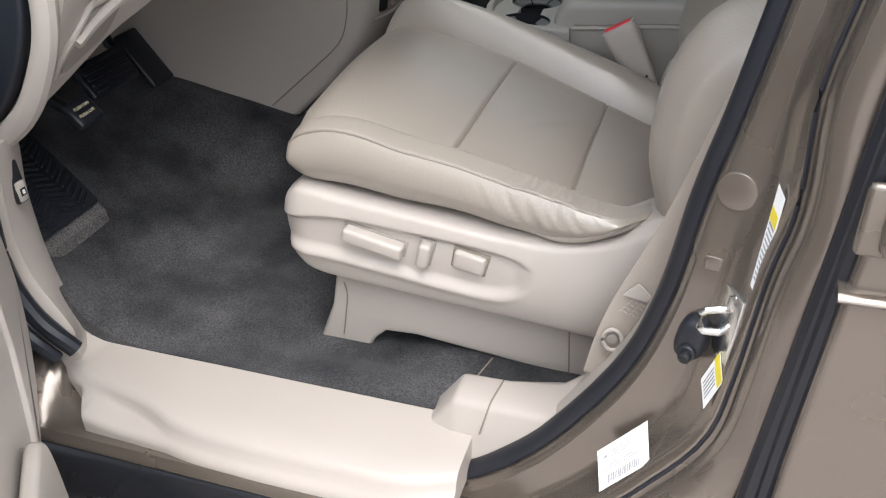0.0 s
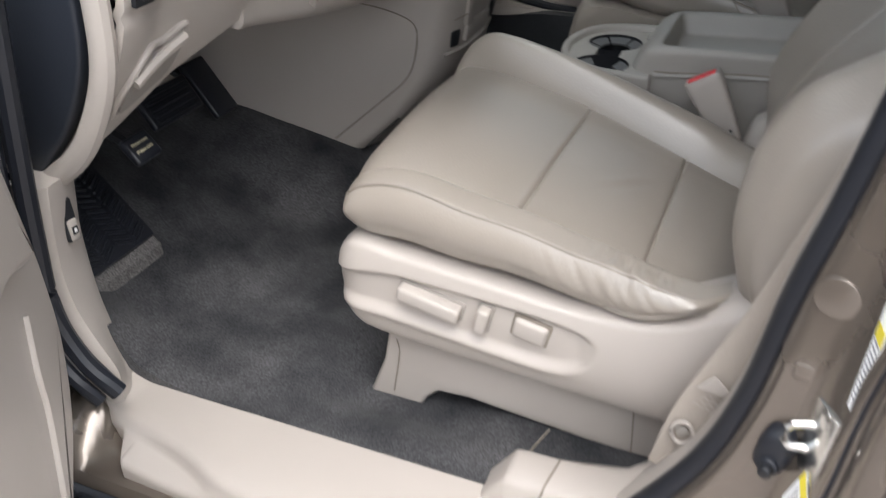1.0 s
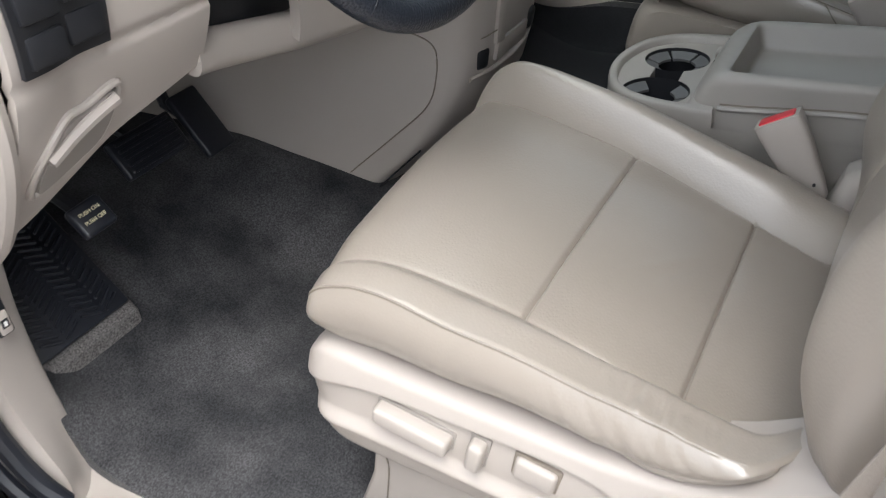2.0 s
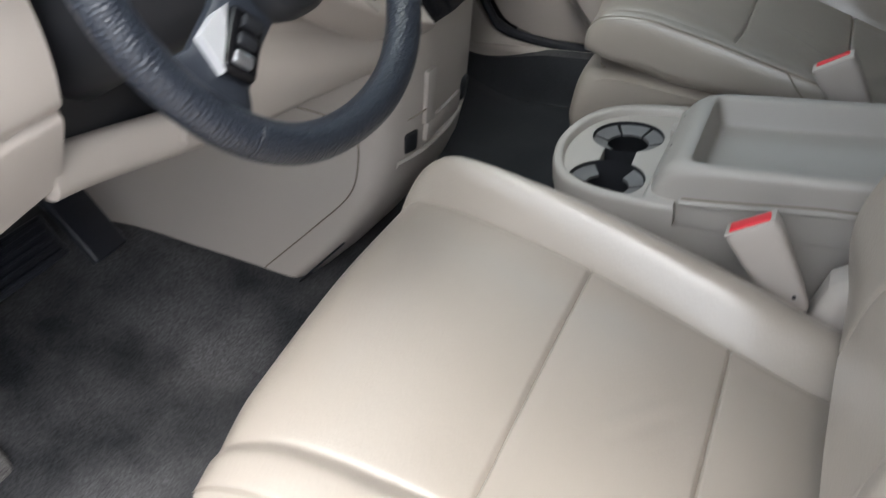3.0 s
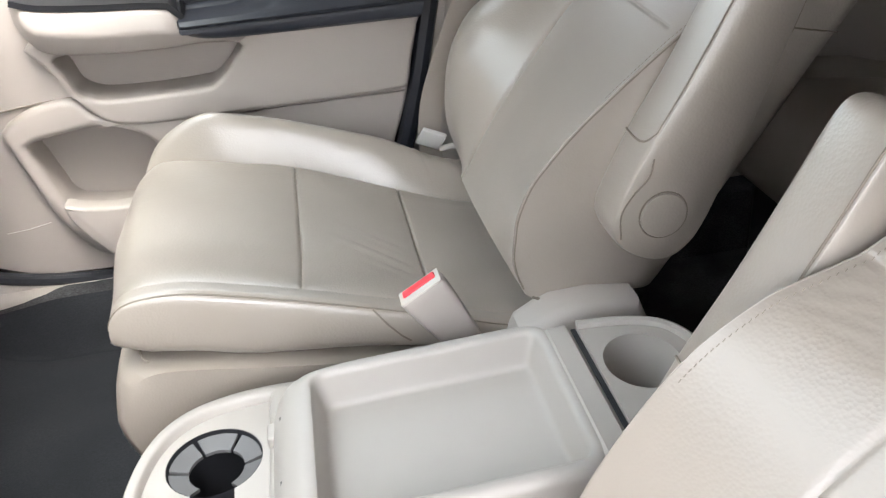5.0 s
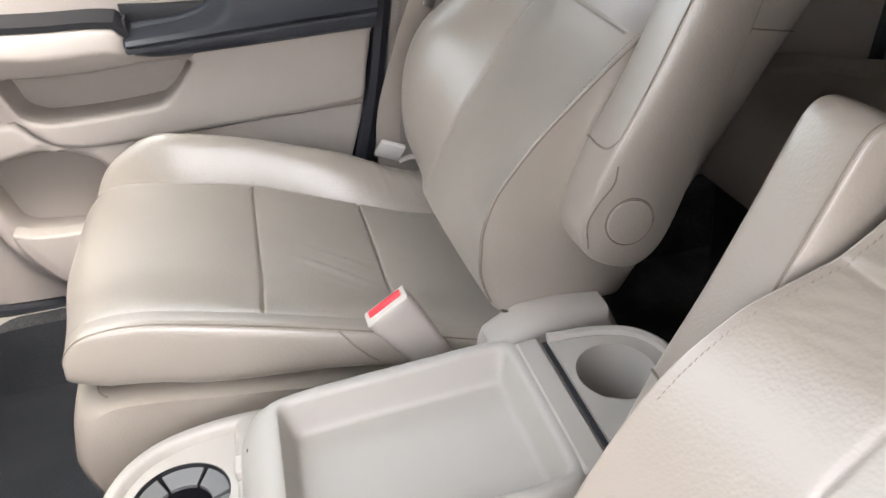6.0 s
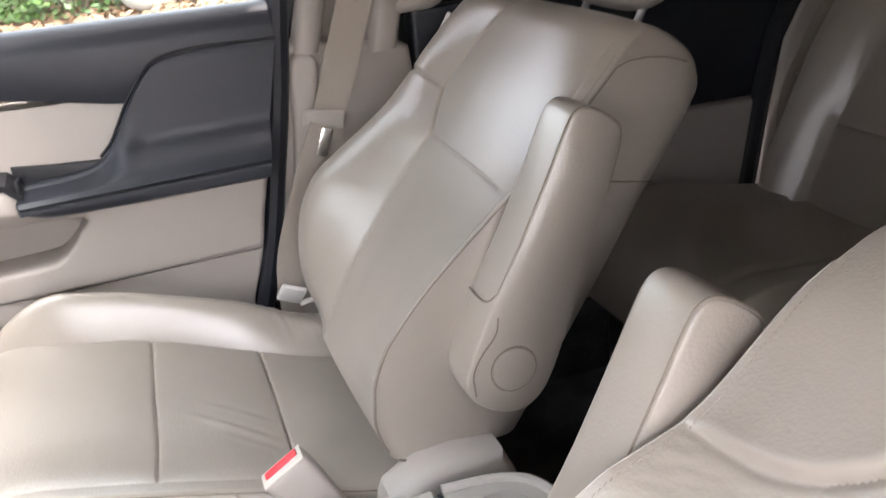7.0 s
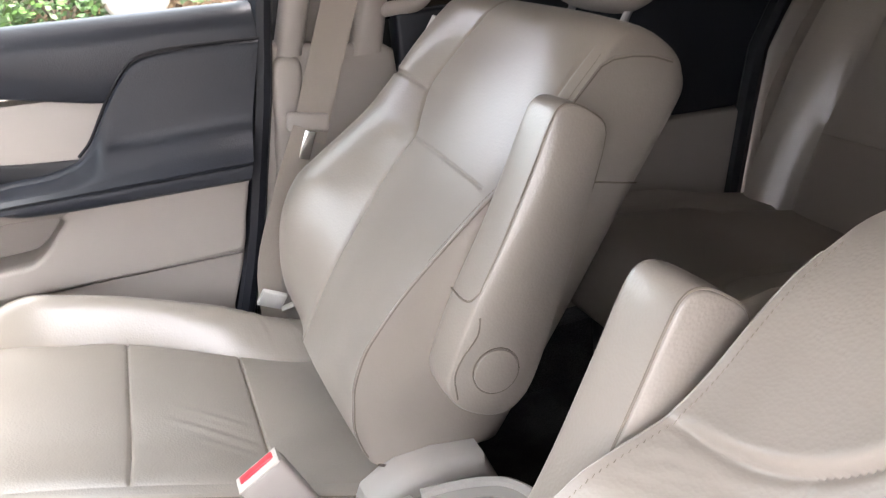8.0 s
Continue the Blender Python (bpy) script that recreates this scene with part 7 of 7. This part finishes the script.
part("door_seal", tube([(1.24, 0.868, 0.56), (1.27, 0.866, 0.736), (1.307, 0.866, 0.946), (1.335, 0.866, 1.08), (1.375, 0.866, 1.15), (1.44, 0.862, 1.25), (1.52, 0.85, 1.58)], 0.022, 8), RUBBER, rdoor)
part("door_window", box(1.02, 0.006, 0.36, 0, 1, Matrix.Translation((0.89, 0.91, 1.42))), TINT, rdoor, "dark tinted window")
lone("quarter_trim", prism([(1.27, 0.47), (1.34, 0.95), (1.37, 1.08), (1.46, 1.25), (2.3, 1.25), (2.3, 0.47)], 0.86, 0.93, 0.01), PLASTIC, "beige quarter trim", "side trim", "structure")
lone("quarter_trim_driver", prism([(1.32, 0.47), (1.32, 1.25), (2.3, 1.25), (2.3, 0.47)], -0.93, -0.86, 0.01), PLASTIC, "beige quarter trim", "side trim", "structure")
lone("inner_side_driver", prism([(0.40, 0.47), (0.40, 1.10), (1.32, 1.10), (1.32, 0.47)], -0.93, -0.87, 0.01), PLASTIC, "beige inner side of the sliding door", "side trim", "structure")
lone("tailgate", prism([(2.28, 0.40), (2.28, 1.60), (2.34, 1.60), (2.34, 0.40)], -0.92, 0.92, 0.01), PLASTIC, "closed tailgate", "tailgate", "structure")
lone("quarter_window", box(0.90, 0.006, 0.36, 0, 1, Matrix.Translation((1.83, 0.90, 1.42))), TINT, "dark tinted window", "window", "structure")
lone("quarter_window_driver", box(1.02, 0.006, 0.36, 0, 1, Matrix.Translation((1.77, -0.90, 1.42))), TINT, "dark tinted window", "window", "structure")
lone("roof", loft([[(x, -w, z - 0.07), (x, -w + 0.12, z - 0.01), (x, 0.0, z + 0.03), (x, w - 0.12, z - 0.01), (x, w, z - 0.07), (x, w, z + 0.0), (x, 0.0, z + 0.09), (x, -w, z + 0.0)] for x, z, w in ((-0.15, 1.580, 0.735), (-0.05, 1.600, 0.755), (0.10, 1.628, 0.78), (0.40, 1.64, 0.79), (0.44, 1.64, 0.97), (1.8, 1.64, 0.97), (2.34, 1.58, 0.95))]), CLOTH, "pale cloth headliner under the roof", "roof", "structure")
lone("roof_skin", loft([[(x, -w, z + 0.005), (x, -0.6 * w, z + 0.075), (x, 0.0, z + 0.10), (x, 0.6 * w, z + 0.075), (x, w, z + 0.005), (x, w, z + 0.012), (x, 0.6 * w, z + 0.082), (x, 0.0, z + 0.11), (x, -0.6 * w, z + 0.082), (x, -w, z + 0.012)] for x, z, w in ((-0.15, 1.580, 0.74), (-0.05, 1.600, 0.76), (0.10, 1.628, 0.785), (0.40, 1.64, 0.80), (0.44, 1.64, 0.975), (1.8, 1.64, 0.975), (2.34, 1.58, 0.955))]), PAINT, "bronze painted roof", "roof", "structure")
for side, name in ((1, "roof_rail_passenger"), (-1, "roof_rail_driver")):
    lone(name, loft([[(x, side * 0.66, 1.555), (x, side * 0.94, 1.555), (x, side * 0.94, 1.585), (x, side * 0.66, 1.64)] for x in steps(0.44, 2.34, 8)]), PAINT, "bronze painted roof rail above the rear windows", "roof rail", "structure")
lone("windscreen", prism([(-1.34, 1.09), (-0.15, 1.595), (-0.147, 1.589), (-1.335, 1.084)], -0.74, 0.74, 0.0), GLASS, "clear raked windscreen", "windscreen", "structure").visible_shadow = False
lone("front_pillar_passenger", tube([(-1.30, 0.84, 1.08), (-0.20, 0.76, 1.60)], 0.04, 10), BLACK, "black screen pillar", "pillar", "structure")
lone("front_pillar_driver", tube([(-1.30, -0.84, 1.08), (-0.20, -0.76, 1.60)], 0.04, 10), BLACK, "black screen pillar", "pillar", "structure")
lone("hood", prism([(-1.20, 1.0), (-1.30, 1.05), (-1.9, 0.95), (-2.1, 0.75), (-2.1, 0.25), (-1.10, 0.25)], -0.90, 0.90, 0.05, 4), PAINT, "bronze painted hood", "hood", "structure")

# ---- outside ----


def ground_z(x, y):
    return 0.84 * smooth(4.0, 6.2, y) + 1.0 * smooth(14, 40, y) + 0.05 * noise.noise((x * 0.7, y * 0.7, 0)) * smooth(2.5, 4.0, y)


spread = [-60, -40, -25, -15, -10, -7, -5, -4, -3, -2, -1, 0, 1, 2, 3, 4, 5, 6, 7, 8, 10, 15, 25, 40, 60]
bm = bmesh.new()
rows = [[bm.verts.new((x, y, ground_z(x, y))) for y in spread] for x in spread]
for a, b in zip(rows, rows[1:]):
    for n in range(len(spread) - 1):
        f = bm.faces.new((a[n], a[n + 1], b[n + 1], b[n]))
        f.material_index = 1 if spread[n] >= 3 else 0
lone("ground", bm, (ASPHALT, MULCH), "pale driveway with a leaf-strewn bank beyond", "ground", "structure")


def shrub(center, size, count, seed):
    rng = random.Random(seed)
    c = Vector(center)
    th = thing("shrub", "loose green leafy shrub on the bank", "shrub", "shrubs", at=tuple(c))
    bm = bmesh.new()
    for k in range(7):
        q = rng.uniform(0, 6.28)
        tube([c, c + Vector((math.cos(q) * size * 0.3, math.sin(q) * size * 0.3, size * 0.5)), c + Vector((math.cos(q) * size * 0.55, math.sin(q) * size * 0.55, size * rng.uniform(0.6, 1.0)))], lambda t: 0.015 * (1 - 0.8 * t), 5, bm=bm)
    part("stems", bm, BARK, th)
    bm = bmesh.new()
    for k in range(count):
        q, v = rng.uniform(0, 6.28), rng.random()
        r = size * (0.35 + 0.45 * rng.random() ** 0.5) * math.sin(math.pi * (0.2 + 0.75 * v)) * (1 + 0.35 * noise.noise((math.cos(q) * 2, math.sin(q) * 2, v * 3 + seed)))
        p = c + Vector((r * math.cos(q), r * math.sin(q), size * (0.12 + 0.95 * v)))
        d = Vector((rng.uniform(-1, 1), rng.uniform(-1, 1), rng.uniform(-0.4, 0.8))).normalized()
        s = d.orthogonal().normalized()
        l, w = size * rng.uniform(0.05, 0.10), size * rng.uniform(0.018, 0.035)
        n = s.cross(d) * w * 0.3
        vs = [bm.verts.new(o) for o in (p - d * l * 0.5, p + s * w + n, p + d * l * 0.5, p - s * w + n)]
        bm.faces.new((vs[0], vs[1], vs[2]))
        bm.faces.new((vs[0], vs[2], vs[3]))
    tagged(part("leaves", bm, LEAF, th), kind="stuff")


for n, (x, y, s) in enumerate(((-1.9, 6.9, 0.9), (-1.05, 6.8, 0.85), (-0.35, 6.9, 0.8), (0.95, 6.8, 0.85), (1.7, 6.9, 0.95), (2.5, 7.0, 0.9), (-2.9, 7.5, 1.2), (0.3, 7.6, 1.0), (-0.7, 7.9, 1.2), (1.2, 8.0, 1.2), (-4.2, 8.0, 1.4), (3.5, 8.0, 1.3), (0.7, 8.8, 1.3), (-1.6, 9.0, 1.5), (2.4, 9.2, 1.6), (-0.4, 10.0, 1.7))):
    shrub((x, y, ground_z(x, y) - 0.05), s, 1500, n)
# fallen leaves on the bank
rng = random.Random(5)
bm = bmesh.new()
for k in range(5000):
    x, y = rng.uniform(-3.5, 3.0), rng.uniform(4.6, 8.0)
    p = Vector((x, y, ground_z(x, y) + rng.uniform(0.005, 0.05)))
    d = Vector((rng.uniform(-1, 1), rng.uniform(-1, 1), rng.uniform(-0.6, 0.6))).normalized()
    q = d.orthogonal().normalized()
    l, w = rng.uniform(0.03, 0.07), rng.uniform(0.012, 0.03)
    vs = [bm.verts.new(o) for o in (p - d * l, p + q * w, p + d * l, p - q * w)]
    bm.faces.new((vs[0], vs[1], vs[2]))
    bm.faces.new((vs[0], vs[2], vs[3]))
lone("fallen_leaves", bm, DRY_LEAF, "brown fallen leaves scattered on the bank", "leaves", "stuff")
# pale rounded boulder among the shrubs
rings = []
for q in steps(-1.5, 1.5, 14):
    rings.append([(0.22 + 0.26 * math.cos(q) * math.cos(k), 6.55 + 0.2 * math.cos(q) * math.sin(k), ground_z(0.22, 6.55) + 0.21 + 0.22 * math.sin(q)) for k in steps(0, 6.05, 24)])
lone("boulder", loft(rings), WHITE_PL, "large pale rounded boulder among the shrubs", "boulder")
# printed decal on the passenger window
decal = thing("window_decal", "white outlined decal on the side window", "sticker", at=(0.255, 0.922, 1.36))
dc = Vector((0.248, 0.886, 1.331))
part("border", tube([dc + Vector((u * 0.026, -0.008 * v, v * 0.014)) for u, v in ((-1, -1), (1, -1), (1, 1), (-1, 1))], 0.0008, 5, True), WHITE, decal)
for w, z in ((0.007, 0.007), (0.012, 0.001), (0.010, -0.005), (0.013, -0.010)):
    part("print_bar", box(w * 1.5, 0.0006, 0.004, 0, 1, Matrix.Translation(dc + Vector((0, -0.57 * z, z)))), WHITE, decal)
